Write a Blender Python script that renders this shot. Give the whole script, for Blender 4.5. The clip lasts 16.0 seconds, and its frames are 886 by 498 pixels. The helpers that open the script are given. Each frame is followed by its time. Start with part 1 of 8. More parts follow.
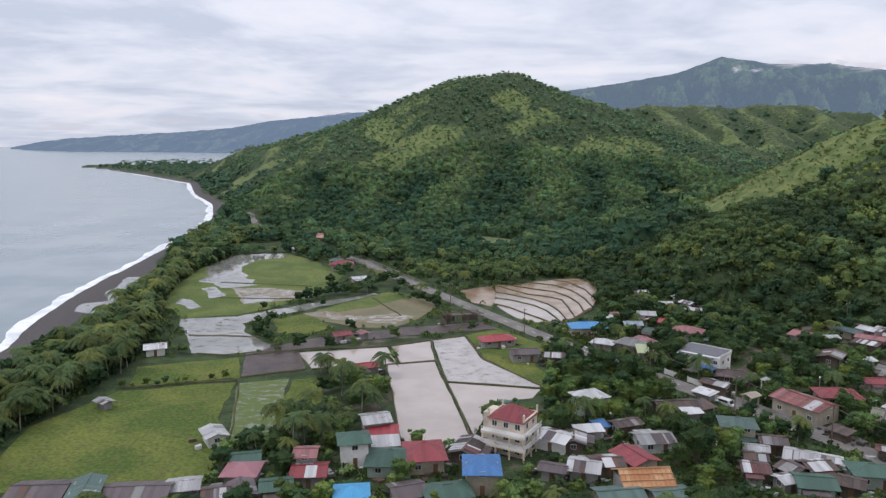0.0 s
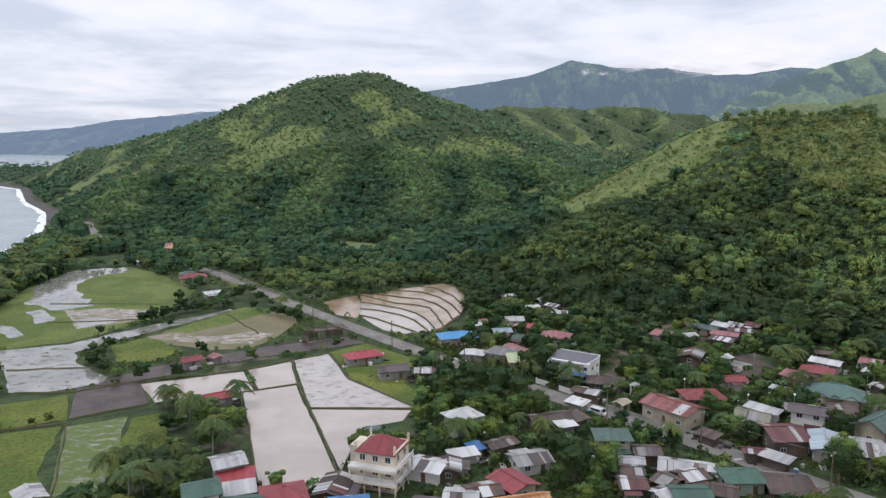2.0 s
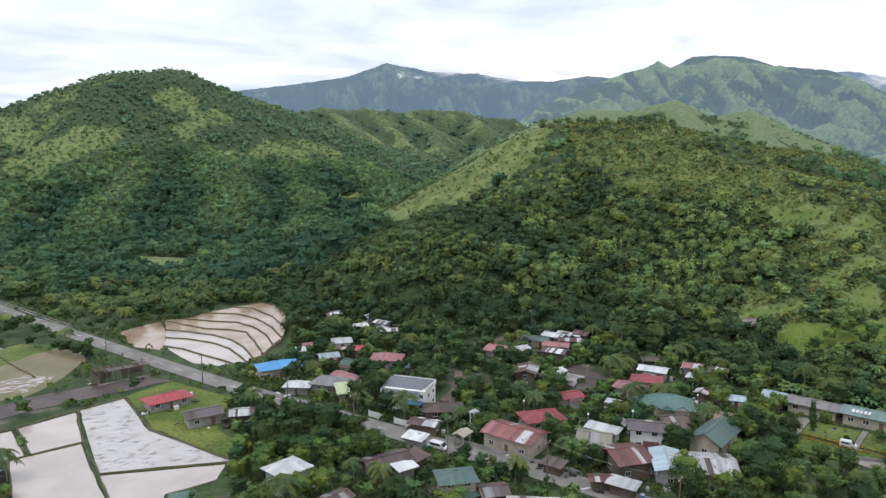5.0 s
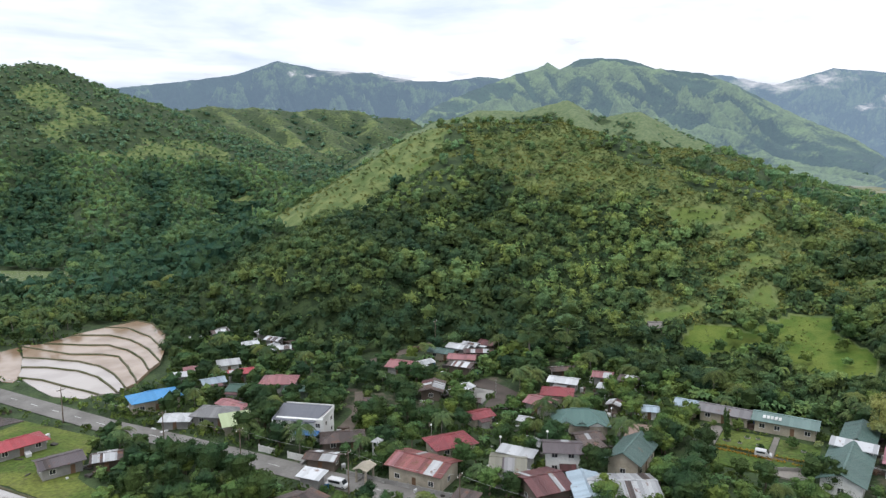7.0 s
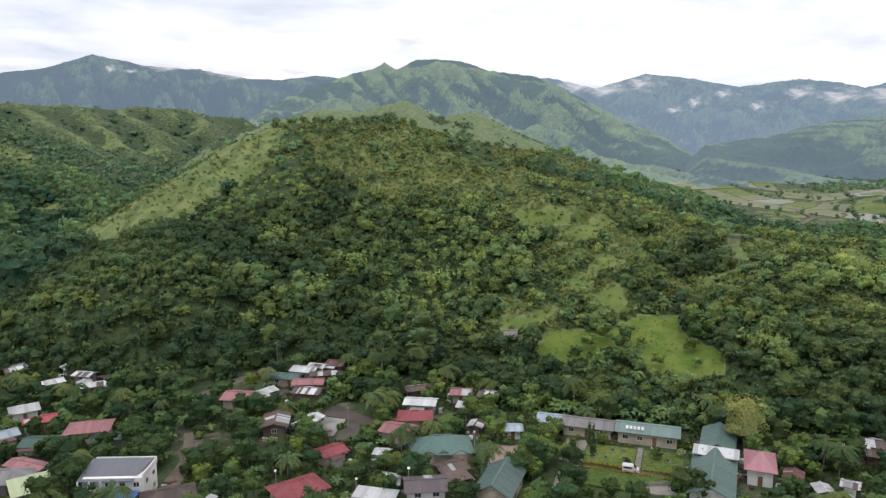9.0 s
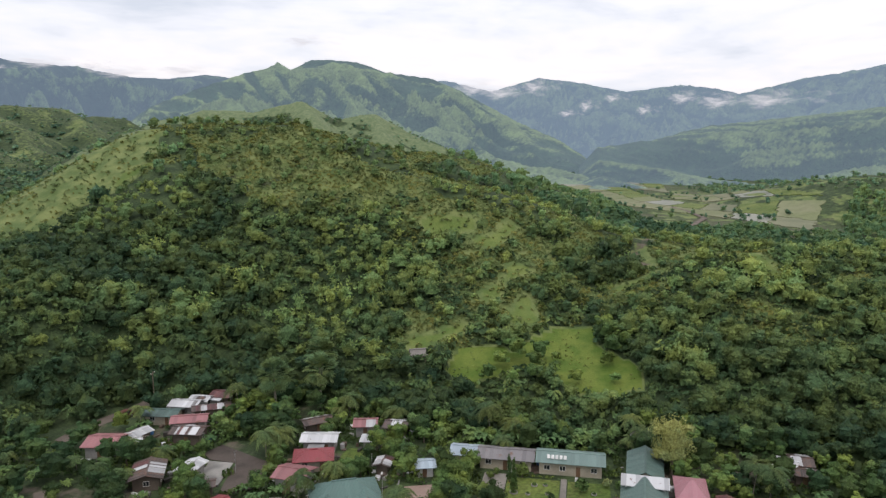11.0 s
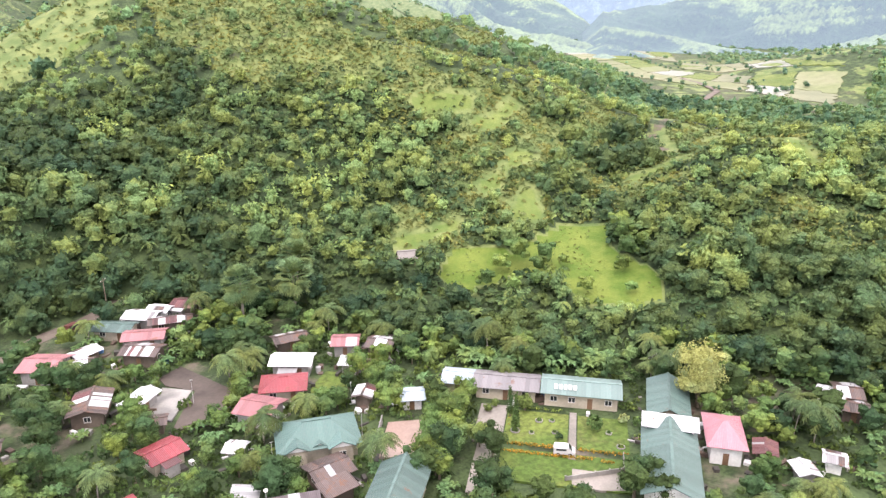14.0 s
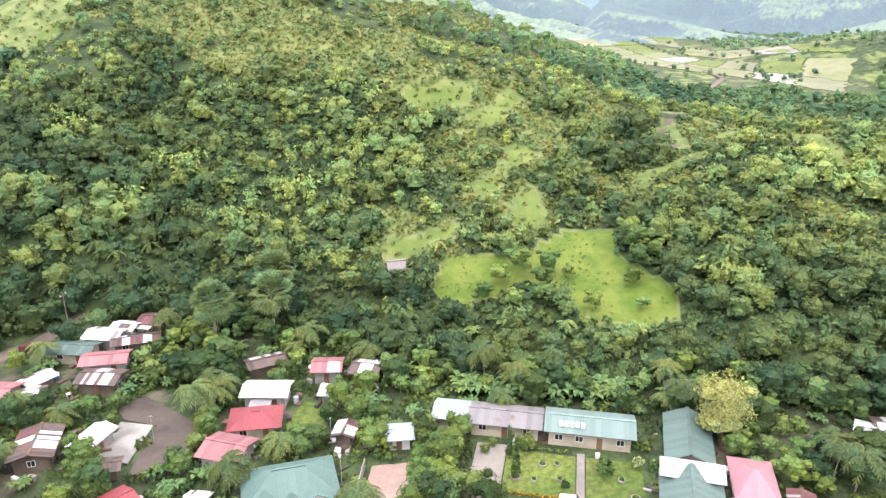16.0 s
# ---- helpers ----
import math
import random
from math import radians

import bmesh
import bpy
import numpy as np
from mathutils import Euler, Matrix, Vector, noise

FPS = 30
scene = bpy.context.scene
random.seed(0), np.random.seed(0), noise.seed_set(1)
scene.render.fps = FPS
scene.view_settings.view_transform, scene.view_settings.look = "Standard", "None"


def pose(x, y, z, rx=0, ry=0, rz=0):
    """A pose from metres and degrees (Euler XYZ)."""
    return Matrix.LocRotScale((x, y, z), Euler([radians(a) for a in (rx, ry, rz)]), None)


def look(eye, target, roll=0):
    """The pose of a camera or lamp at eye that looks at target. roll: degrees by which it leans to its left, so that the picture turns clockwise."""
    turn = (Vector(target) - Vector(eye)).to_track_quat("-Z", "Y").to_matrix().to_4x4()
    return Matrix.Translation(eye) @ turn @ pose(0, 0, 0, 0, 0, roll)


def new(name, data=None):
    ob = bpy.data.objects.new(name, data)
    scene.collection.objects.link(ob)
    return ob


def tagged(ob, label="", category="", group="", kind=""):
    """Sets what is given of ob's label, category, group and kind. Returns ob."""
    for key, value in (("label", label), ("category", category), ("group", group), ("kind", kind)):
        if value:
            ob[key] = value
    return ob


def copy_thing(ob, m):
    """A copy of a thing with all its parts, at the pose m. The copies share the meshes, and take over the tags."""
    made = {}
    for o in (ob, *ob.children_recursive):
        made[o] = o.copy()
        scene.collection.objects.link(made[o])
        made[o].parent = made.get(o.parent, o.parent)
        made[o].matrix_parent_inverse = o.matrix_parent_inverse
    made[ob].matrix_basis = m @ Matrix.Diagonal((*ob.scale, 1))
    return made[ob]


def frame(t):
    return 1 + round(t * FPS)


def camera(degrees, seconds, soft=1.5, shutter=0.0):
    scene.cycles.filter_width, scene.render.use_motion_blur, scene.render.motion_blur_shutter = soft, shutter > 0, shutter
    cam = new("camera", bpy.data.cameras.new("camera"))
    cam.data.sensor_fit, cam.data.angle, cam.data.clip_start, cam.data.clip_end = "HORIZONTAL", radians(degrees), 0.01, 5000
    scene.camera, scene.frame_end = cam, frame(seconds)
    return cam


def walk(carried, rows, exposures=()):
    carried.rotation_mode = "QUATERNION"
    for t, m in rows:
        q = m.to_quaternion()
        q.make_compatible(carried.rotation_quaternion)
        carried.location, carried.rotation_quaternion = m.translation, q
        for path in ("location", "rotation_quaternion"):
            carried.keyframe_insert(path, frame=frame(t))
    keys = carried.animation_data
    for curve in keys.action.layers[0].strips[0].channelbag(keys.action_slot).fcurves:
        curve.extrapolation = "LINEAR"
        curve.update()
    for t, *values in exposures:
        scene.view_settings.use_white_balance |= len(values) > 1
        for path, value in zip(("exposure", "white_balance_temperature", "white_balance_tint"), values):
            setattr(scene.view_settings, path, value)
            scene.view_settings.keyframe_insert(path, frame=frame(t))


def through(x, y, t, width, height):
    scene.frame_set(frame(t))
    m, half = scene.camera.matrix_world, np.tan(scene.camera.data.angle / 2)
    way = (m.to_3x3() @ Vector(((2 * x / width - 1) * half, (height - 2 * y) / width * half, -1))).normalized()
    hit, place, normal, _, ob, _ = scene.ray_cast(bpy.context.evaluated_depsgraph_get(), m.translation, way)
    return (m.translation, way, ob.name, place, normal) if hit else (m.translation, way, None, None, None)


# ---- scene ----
cam = camera(63.10, 16.0, 1.4)
PATH = [
    (0, (0.00, -0.00, 65.00), (0.00, 98.94, 50.50), -0.10),
    (0.5, (0.33, 3.49, 65.36), (5.18, 102.30, 50.77), -0.10),
    (1, (0.79, 6.76, 65.65), (10.26, 105.24, 51.12), -0.27),
    (1.5, (1.16, 10.06, 65.99), (15.16, 108.00, 51.41), -0.27),
    (2, (1.63, 13.13, 66.36), (20.12, 110.32, 51.77), -0.29),
    (2.5, (2.25, 16.33, 66.68), (25.19, 112.56, 52.09), -0.25),
    (3, (2.82, 19.72, 66.98), (30.19, 114.79, 52.37), -0.21),
    (3.5, (3.31, 23.01, 67.30), (35.04, 116.71, 52.70), -0.23),
    (4, (4.15, 25.88, 67.81), (40.05, 118.06, 53.21), -0.17),
    (4.2, (4.51, 26.99, 68.00), (42.02, 118.53, 53.39), -0.14),
    (6.3, (9.77, 40.39, 68.57), (57.90, 126.86, 54.21), -0.04),
    (6.5, (10.64, 41.89, 68.66), (60.32, 127.46, 54.20), -0.08),
    (7, (12.97, 45.68, 68.85), (67.24, 128.42, 54.35), -0.13),
    (7.5, (15.26, 49.32, 69.05), (74.03, 128.91, 54.52), -0.20),
    (8, (17.93, 53.36, 69.12), (80.83, 129.73, 54.54), -0.14),
    (8.5, (20.55, 57.01, 69.28), (87.46, 129.88, 54.70), -0.19),
    (9, (23.15, 60.51, 69.49), (94.13, 129.42, 54.91), -0.22),
    (9.5, (26.10, 63.81, 69.69), (100.77, 128.72, 55.14), -0.20),
    (10, (29.19, 67.07, 69.86), (106.97, 128.21, 55.31), -0.26),
    (10.2, (30.45, 68.33, 69.86), (109.21, 128.24, 55.45), 0.01),
    (12.3, (46.84, 80.47, 69.35), (127.27, 138.07, 54.76), -0.18),
    (12.5, (48.27, 81.46, 69.31), (128.48, 139.01, 53.33), -0.09),
    (13, (51.88, 83.99, 69.27), (130.65, 140.70, 45.23), -0.05),
    (13.5, (55.79, 86.40, 69.45), (133.02, 142.20, 39.10), -0.03),
    (14, (59.52, 88.67, 69.60), (136.42, 144.26, 38.02), -0.05),
    (14.5, (63.13, 90.98, 69.83), (139.85, 146.36, 37.46), 0.00),
    (15, (66.84, 93.18, 69.92), (143.39, 148.45, 36.96), -0.03),
    (15.5, (70.16, 95.11, 69.92), (146.60, 150.31, 36.59), -0.03),
    (16, (73.37, 96.98, 69.96), (149.78, 152.15, 36.52), -0.07),
]

# ---------------------------------------------------------------- light
EXPOSURES = [(0, -0.89, 6310, 18), (2, -0.75, 6370, 16), (4, -0.57, 6270, 13), (7, -0.49, 6320, 12), (10, -0.63, 6670, 16), (12.3, -0.71, 6640, 16), (12.75, -0.63, 6640, 16), (13.05, -0.13, 6450, 23), (13.4, 0.47, 6780, 25), (13.8, 0.86, 6870, 25), (16, 0.93, 6720, 22)]
walk(cam, [(t, look(eye, target, roll)) for t, eye, target, roll in PATH], EXPOSURES)

SUN_HIGH, SUN_WAY = radians(60), radians(250)
world = bpy.data.worlds.new("overcast_sky")
scene.world = world
world.use_nodes = True
wn, wl = world.node_tree.nodes, world.node_tree.links
wn.clear()


def wnode(kind, **values):
    n = wn.new(kind)
    for key, value in values.items():
        n.inputs[key].default_value = value
    return n


def wmath(op, a, b=None, clamp=False):
    n = wn.new("ShaderNodeMath")
    n.operation, n.use_clamp = op, clamp
    for k, v in enumerate((a, b)):
        if v is None:
            continue
        if isinstance(v, (int, float)):
            n.inputs[k].default_value = v
        else:
            wl.new(v, n.inputs[k])
    return n.outputs[0]


sky = wn.new("ShaderNodeTexSky")
sky.sky_type, sky.sun_disc = "NISHITA", False
sky.sun_elevation, sky.sun_rotation = SUN_HIGH, SUN_WAY
blue = wnode("ShaderNodeBackground", Strength=0.10)
wl.new(sky.outputs[0], blue.inputs["Color"])
coord = wn.new("ShaderNodeTexCoord")
split = wn.new("ShaderNodeSeparateXYZ")
wl.new(coord.outputs["Generated"], split.inputs[0])
lift = wmath("ADD", wmath("MAXIMUM", split.outputs[2], 0.0), 0.10)
flat = wn.new("ShaderNodeCombineXYZ")
wl.new(wmath("DIVIDE", split.outputs[0], lift), flat.inputs[0])
wl.new(wmath("DIVIDE", split.outputs[1], lift), flat.inputs[1])
big = wnode("ShaderNodeTexNoise", Scale=0.55, Detail=6.0, Roughness=0.55, Distortion=0.6)
wl.new(flat.outputs[0], big.inputs["Vector"])
fine = wnode("ShaderNodeTexNoise", Scale=2.2, Detail=5.0, Roughness=0.6, Distortion=0.3)
wl.new(flat.outputs[0], fine.inputs["Vector"])
mixed = wmath("ADD", wmath("MULTIPLY", big.outputs["Fac"], 0.75), wmath("MULTIPLY", fine.outputs["Fac"], 0.25))
# the cloud deck is thinner and brighter inland than over the sea
inland = wmath("ADD", wmath("MULTIPLY", split.outputs[0], 0.07), wmath("MULTIPLY", split.outputs[1], -0.05))
ramp = wn.new("ShaderNodeValToRGB")
ramp.color_ramp.elements[0].position, ramp.color_ramp.elements[0].color = 0.36, (0.63, 0.71, 0.80, 1)
ramp.color_ramp.elements[1].position, ramp.color_ramp.elements[1].color = 0.60, (1.0, 1.0, 1.0, 1)
mid = ramp.color_ramp.elements.new(0.48)
mid.color = (0.85, 0.905, 0.965, 1)
wl.new(wmath("ADD", mixed, inland), ramp.inputs["Fac"])
cloud = wnode("ShaderNodeBackground")
# an overcast deck is brightest overhead
wl.new(wmath("ADD", 1.62, wmath("MULTIPLY", wmath("MAXIMUM", split.outputs[2], 0.0), 1.2)), cloud.inputs["Strength"])
wl.new(ramp.outputs["Color"], cloud.inputs["Color"])
both = wnode("ShaderNodeMixShader", Fac=0.93)
wl.new(blue.outputs[0], both.inputs[1])
wl.new(cloud.outputs[0], both.inputs[2])
out = wn.new("ShaderNodeOutputWorld")
wl.new(both.outputs[0], out.inputs[0])

sun = new("sun", bpy.data.lights.new("sun", "SUN"))
sun.data.energy, sun.data.angle, sun.data.color = 1.4, radians(12), (1.0, 0.95, 0.87)
sun.matrix_world = look((0, 0, 900), (-900 * math.sin(SUN_WAY) / math.tan(SUN_HIGH), -900 * math.cos(SUN_WAY) / math.tan(SUN_HIGH), 0))

# ---------------------------------------------------------------- materials
class Nodes:
    """A small builder of node materials."""

    def __init__(self, name, rough=0.8, metal=0.0):
        self.m = bpy.data.materials.new(name)
        self.m.use_nodes = True
        self.t = self.m.node_tree
        self.b = self.t.nodes["Principled BSDF"]
        self.b.inputs["Roughness"].default_value = rough
        self.b.inputs["Metallic"].default_value = metal
        self.b.inputs["Specular IOR Level"].default_value = 0.3

    def put(self, socket, v):
        if isinstance(v, bpy.types.NodeSocket):
            self.t.links.new(v, socket)
        elif isinstance(v, tuple) and len(v) == 3 and socket.type == "RGBA":
            socket.default_value = (*v, 1)
        else:
            socket.default_value = v

    def node(self, kind, out=0, **inputs):
        n = self.t.nodes.new(kind)
        for key, v in inputs.items():
            self.put(n.inputs[key.replace("_", " ")], v)
        return n.outputs[out]

    def math(self, op, a, b=0.0, clamp=False):
        n = self.t.nodes.new("ShaderNodeMath")
        n.operation, n.use_clamp = op, clamp
        self.put(n.inputs[0], a)
        self.put(n.inputs[1], b)
        return n.outputs[0]

    def mix(self, f, a, b):
        n = self.t.nodes.new("ShaderNodeMix")
        n.data_type = "RGBA"
        self.put(n.inputs[0], f)
        self.put(n.inputs[6], a)
        self.put(n.inputs[7], b)
        return n.outputs[2]

    def scale(self, c, k):
        n = self.t.nodes.new("ShaderNodeVectorMath")
        n.operation = "SCALE"
        self.put(n.inputs[0], c)
        self.put(n.inputs["Scale"], k)
        return n.outputs[0]

    def place(self, stretch=(1, 1, 1), own=False):
        n = self.t.nodes.new("ShaderNodeMapping")
        n.inputs["Scale"].default_value = stretch
        src = self.node("ShaderNodeTexCoord", 3) if own else self.node("ShaderNodeNewGeometry", 0)
        self.t.links.new(src, n.inputs["Vector"])
        return n.outputs[0]

    def noise(self, size, vec=None, detail=4.0, rough=0.55, warp=0.0):
        return self.node("ShaderNodeTexNoise", 0, Vector=vec or self.place(), Scale=1.0 / size, Detail=detail, Roughness=rough, Distortion=warp)

    def band(self, v, lo, hi):
        n = self.t.nodes.new("ShaderNodeMapRange")
        n.interpolation_type = "SMOOTHSTEP"
        for k, x in enumerate((v, lo, hi)):
            self.put(n.inputs[k], x)
        return n.outputs[0]

    def attr(self, name, out=2):
        n = self.t.nodes.new("ShaderNodeAttribute")
        n.attribute_name = name
        return n.outputs[out]

    def bump(self, h, dist, strength=1.0):
        self.put(self.b.inputs["Normal"], self.node("ShaderNodeBump", 0, Height=h, Distance=dist, Strength=strength))

    def color(self, c):
        self.put(self.b.inputs["Base Color"], c)
        return self

    def set(self, key, v):
        self.put(self.b.inputs[key], v)
        return self


def plain(name, a, b, size=1.0, rough=0.8, relief=0.01, metal=0.0, vary=0.15):
    """Two tones in patches, fine grain, slight relief, and a little difference from object to object."""
    n = Nodes(name, rough, metal)
    patch = n.noise(size * 6, detail=3)
    grain = n.noise(size * 0.5, detail=5)
    c = n.mix(n.band(patch, 0.35, 0.65), a, b)
    speck = n.noise(size * 0.16, detail=2)
    k = n.math("ADD", n.math("ADD", n.math("MULTIPLY", grain, 0.5), n.math("MULTIPLY", speck, 0.3)), 0.6)
    k = n.math("ADD", k, n.math("MULTIPLY", n.math("SUBTRACT", n.node("ShaderNodeObjectInfo", 5), 0.5), vary))
    n.color(n.scale(c, k))
    n.bump(grain, relief)
    return n.m


def roof_metal(name, a, rust=0.2, rust_colour=(0.13, 0.06, 0.035), rough=0.45):
    """Painted corrugated sheet: ribs down the slope, faded streaks, sheet joints and rust."""
    n = Nodes(name, rough)
    own = n.node("ShaderNodeTexCoord", 3)
    sep = n.t.nodes.new("ShaderNodeSeparateXYZ")
    n.t.links.new(own, sep.inputs[0])
    nor = n.t.nodes.new("ShaderNodeSeparateXYZ")
    n.t.links.new(n.node("ShaderNodeTexCoord", 1), nor.inputs[0])
    side = n.math("GREATER_THAN", n.math("ABSOLUTE", nor.outputs[0]), n.math("ABSOLUTE", nor.outputs[1]))
    along = n.math("ADD", n.math("MULTIPLY", sep.outputs[1], side), n.math("MULTIPLY", sep.outputs[0], n.math("SUBTRACT", 1.0, side)))
    ribs = n.math("SINE", n.math("MULTIPLY", along, 24.0))
    sheet = n.math("FLOOR", n.math("MULTIPLY", along, 1.15))
    rnd = n.node("ShaderNodeTexWhiteNoise", 0, Vector=n.node("ShaderNodeCombineXYZ", 0, X=sheet, Y=n.node("ShaderNodeObjectInfo", 5)))
    streak = n.noise(0.8, n.place((3, 3, 0.35)), 4)
    blot = n.noise(1.6, detail=6, rough=0.65, warp=0.5)
    faded = tuple(min(1, 0.55 * v + 0.5 * sum(a) / 3 + 0.04) for v in a)
    c = n.mix(n.math("MULTIPLY", n.band(streak, 0.4, 0.75), 0.4), a, faded)
    k = n.math("ADD", 0.76 - 0.5 * min(rust, 0.5), n.math("MULTIPLY", rnd, 0.07 + 1.0 * min(rust, 0.5)))
    k = n.math("ADD", k, n.math("MULTIPLY", n.math("SUBTRACT", n.node("ShaderNodeObjectInfo", 5), 0.5), 0.25))
    c = n.scale(c, k)
    spread = n.math("ADD", n.math("MULTIPLY", n.math("SUBTRACT", rnd, 0.5), 0.12), blot)
    c = n.mix(n.math("MULTIPLY", n.band(spread, 0.70 - 0.32 * rust, 0.80 - 0.25 * rust), 0.85), c, rust_colour)
    n.color(c)
    n.bump(n.math("ADD", n.math("MULTIPLY", ribs, 0.5), n.math("MULTIPLY", blot, 0.3)), 0.03)
    return n.m


def leaves(name, dark, light, through=0.07, grain=0.45, soft=0.1):
    """Foliage: every spray a little different, every tree more so; soft turns the sprays' shading towards the open sky."""
    n = Nodes(name, 0.65)
    n.set("Specular IOR Level", 0.08)
    leaf = n.node("ShaderNodeNewGeometry", 8)
    tree = n.math("ADD", n.attr("tint"), n.math("MULTIPLY", n.node("ShaderNodeObjectInfo", 5), 0.4))
    f = n.math("ADD", n.math("MULTIPLY", n.math("SUBTRACT", leaf, 0.35), 0.11), tree, True)
    c = n.mix(f, dark, light)
    tuft = n.noise(grain, detail=4, rough=0.65)
    hue = n.band(n.noise(6.5, detail=2), 0.36, 0.64)
    shift = n.t.nodes.new("ShaderNodeVectorMath")
    shift.operation = "MULTIPLY"
    n.put(shift.inputs[0], c)
    n.put(shift.inputs[1], n.mix(hue, (0.80, 0.97, 1.12), (1.12, 1.03, 0.86)))
    c = n.scale(shift.outputs[0], n.math("ADD", 0.56, n.math("MULTIPLY", n.band(tuft, 0.3, 0.72), 0.85)))
    n.color(c)
    blend = n.t.nodes.new("ShaderNodeMix")
    blend.data_type = "VECTOR"
    blend.inputs[0].default_value = soft
    n.t.links.new(n.node("ShaderNodeNewGeometry", 1), blend.inputs[4])
    blend.inputs[5].default_value = (0, 0, 1)
    even = n.node("ShaderNodeVectorMath", 0, Vector=blend.outputs[1])
    n.t.nodes[-1].operation = "NORMALIZE"
    n.put(n.b.inputs["Normal"], n.node("ShaderNodeBump", 0, Height=tuft, Distance=grain * 0.8, Strength=0.7, Normal=even))
    tr = n.node("ShaderNodeBsdfTranslucent", 0, Color=n.scale(c, 1.3))
    mx = n.t.nodes.new("ShaderNodeMixShader")
    mx.inputs[0].default_value = through
    n.t.links.new(n.b.outputs[0], mx.inputs[1])
    n.t.links.new(tr, mx.inputs[2])
    n.t.links.new(mx.outputs[0], n.t.nodes["Material Output"].inputs[0])
    return n.m


def ground_material():
    n = Nodes("soil_and_grass", 0.95)
    cov = n.t.nodes.new("ShaderNodeSeparateColor")
    n.t.links.new(n.attr("cover", 0), cov.inputs[0])
    wood, meadow, earth = cov.outputs[0], cov.outputs[1], cov.outputs[2]
    fine, mid, wide = n.noise(0.7, detail=5), n.noise(5.0, detail=5), n.noise(40.0, detail=4)
    grass = n.mix(n.band(mid, 0.35, 0.68), (0.028, 0.046, 0.015), (0.066, 0.088, 0.03))
    lush = n.mix(n.band(n.noise(7.0, detail=6), 0.35, 0.65), (0.075, 0.115, 0.034), (0.15, 0.18, 0.062))
    # woodland floor coloured dark to deepen the shade between crowns
    floor = n.mix(n.band(n.math("ADD", mid, n.math("MULTIPLY", n.math("SUBTRACT", fine, 0.5), 0.6)), 0.38, 0.65), (0.020, 0.037, 0.014), (0.050, 0.077, 0.028))
    dirt = n.mix(n.band(mid, 0.4, 0.65), (0.065, 0.052, 0.040), (0.115, 0.095, 0.074))
    c = n.mix(n.math("MULTIPLY", n.band(wide, 0.45, 0.62), 0.5), grass, dirt)
    c = n.mix(n.band(n.math("ADD", wood, n.math("MULTIPLY", n.math("SUBTRACT", mid, 0.5), 0.8)), 0.3, 0.6), c, floor)
    c = n.mix(n.band(n.math("ADD", meadow, n.math("MULTIPLY", n.math("SUBTRACT", mid, 0.5), 0.9)), 0.35, 0.6), c, lush)
    c = n.mix(n.band(meadow, 0.84, 0.95), c, n.mix(n.band(n.noise(6.0, detail=6), 0.35, 0.65), (0.062, 0.112, 0.014), (0.118, 0.155, 0.028)))
    apart = n.t.nodes.new("ShaderNodeSeparateXYZ")
    n.t.links.new(n.node("ShaderNodeNewGeometry", 0), apart.inputs[0])
    # paler, greyer grass on the far hill, haze put into its colour
    pale = n.mix(n.band(mid, 0.35, 0.65), (0.085, 0.125, 0.058), (0.14, 0.175, 0.088))
    c = n.mix(n.math("MULTIPLY", n.math("MULTIPLY", n.math("MULTIPLY", n.band(apart.outputs[0], 430, 520), n.band(apart.outputs[1], 1060, 1020)), n.band(apart.outputs[1], 560, 640)), n.band(meadow, 0.25, 0.5)), c, pale)
    c = n.mix(n.band(n.math("ADD", earth, n.math("MULTIPLY", n.math("SUBTRACT", mid, 0.5), 0.8)), 0.35, 0.6), c, dirt)
    high = n.t.nodes.new("ShaderNodeSeparateXYZ")
    n.t.links.new(n.node("ShaderNodeNewGeometry", 0), high.inputs[0])
    sand = n.mix(fine, (0.055, 0.050, 0.050), (0.10, 0.092, 0.09))
    c = n.mix(n.band(n.math("ADD", n.attr("cover", 3), n.math("MULTIPLY", n.math("SUBTRACT", mid, 0.5), 0.5)), 0.6, 0.4), c, sand)
    n.color(n.scale(c, n.math("ADD", 0.75, n.math("MULTIPLY", fine, 0.5))))
    n.bump(n.math("ADD", fine, mid), 0.25, 0.7)
    return n.m


def pasture(name, a, b, c):
    """Grazed grass: broad fresh and dull stretches, tussocks and fine blades."""
    n = Nodes(name, 0.95)
    wide, mid, tuft, fine = n.noise(18, detail=4, warp=0.6), n.noise(3.2, detail=5, rough=0.65), n.noise(0.9, detail=3), n.noise(0.25, detail=2)
    col = n.mix(n.band(wide, 0.36, 0.64), a, b)
    col = n.mix(n.math("MULTIPLY", n.band(mid, 0.5, 0.66), 0.6), col, c)
    k = n.math("ADD", 0.42, n.math("ADD", n.math("MULTIPLY", n.band(tuft, 0.3, 0.7), 0.55), n.math("MULTIPLY", fine, 0.6)))
    n.color(n.scale(col, k))
    n.bump(n.math("ADD", tuft, n.math("MULTIPLY", mid, 1.5)), 0.22, 0.8)
    return n.m


def water_material(name, deep, shallow, size, ripple, rough=0.08, patch=0.0, weed=(0.07, 0.08, 0.03)):
    n = Nodes(name, rough)
    n.set("Specular IOR Level", 0.5)
    c = n.mix(n.band(n.noise(size, detail=4), 0.35, 0.65), deep, shallow)
    if patch:
        spots = n.noise(size * 0.35, n.place((1, 2.2, 1)), 6, 0.7, 0.6)
        f = n.band(spots, 0.62 - 0.2 * patch, 0.70 - 0.2 * patch)
        c = n.mix(f, c, weed)
        n.set("Roughness", n.math("ADD", rough, n.math("MULTIPLY", f, 0.7)))
    n.color(c)
    n.bump(n.noise(ripple, detail=4), 0.02, 0.4)
    return n.m


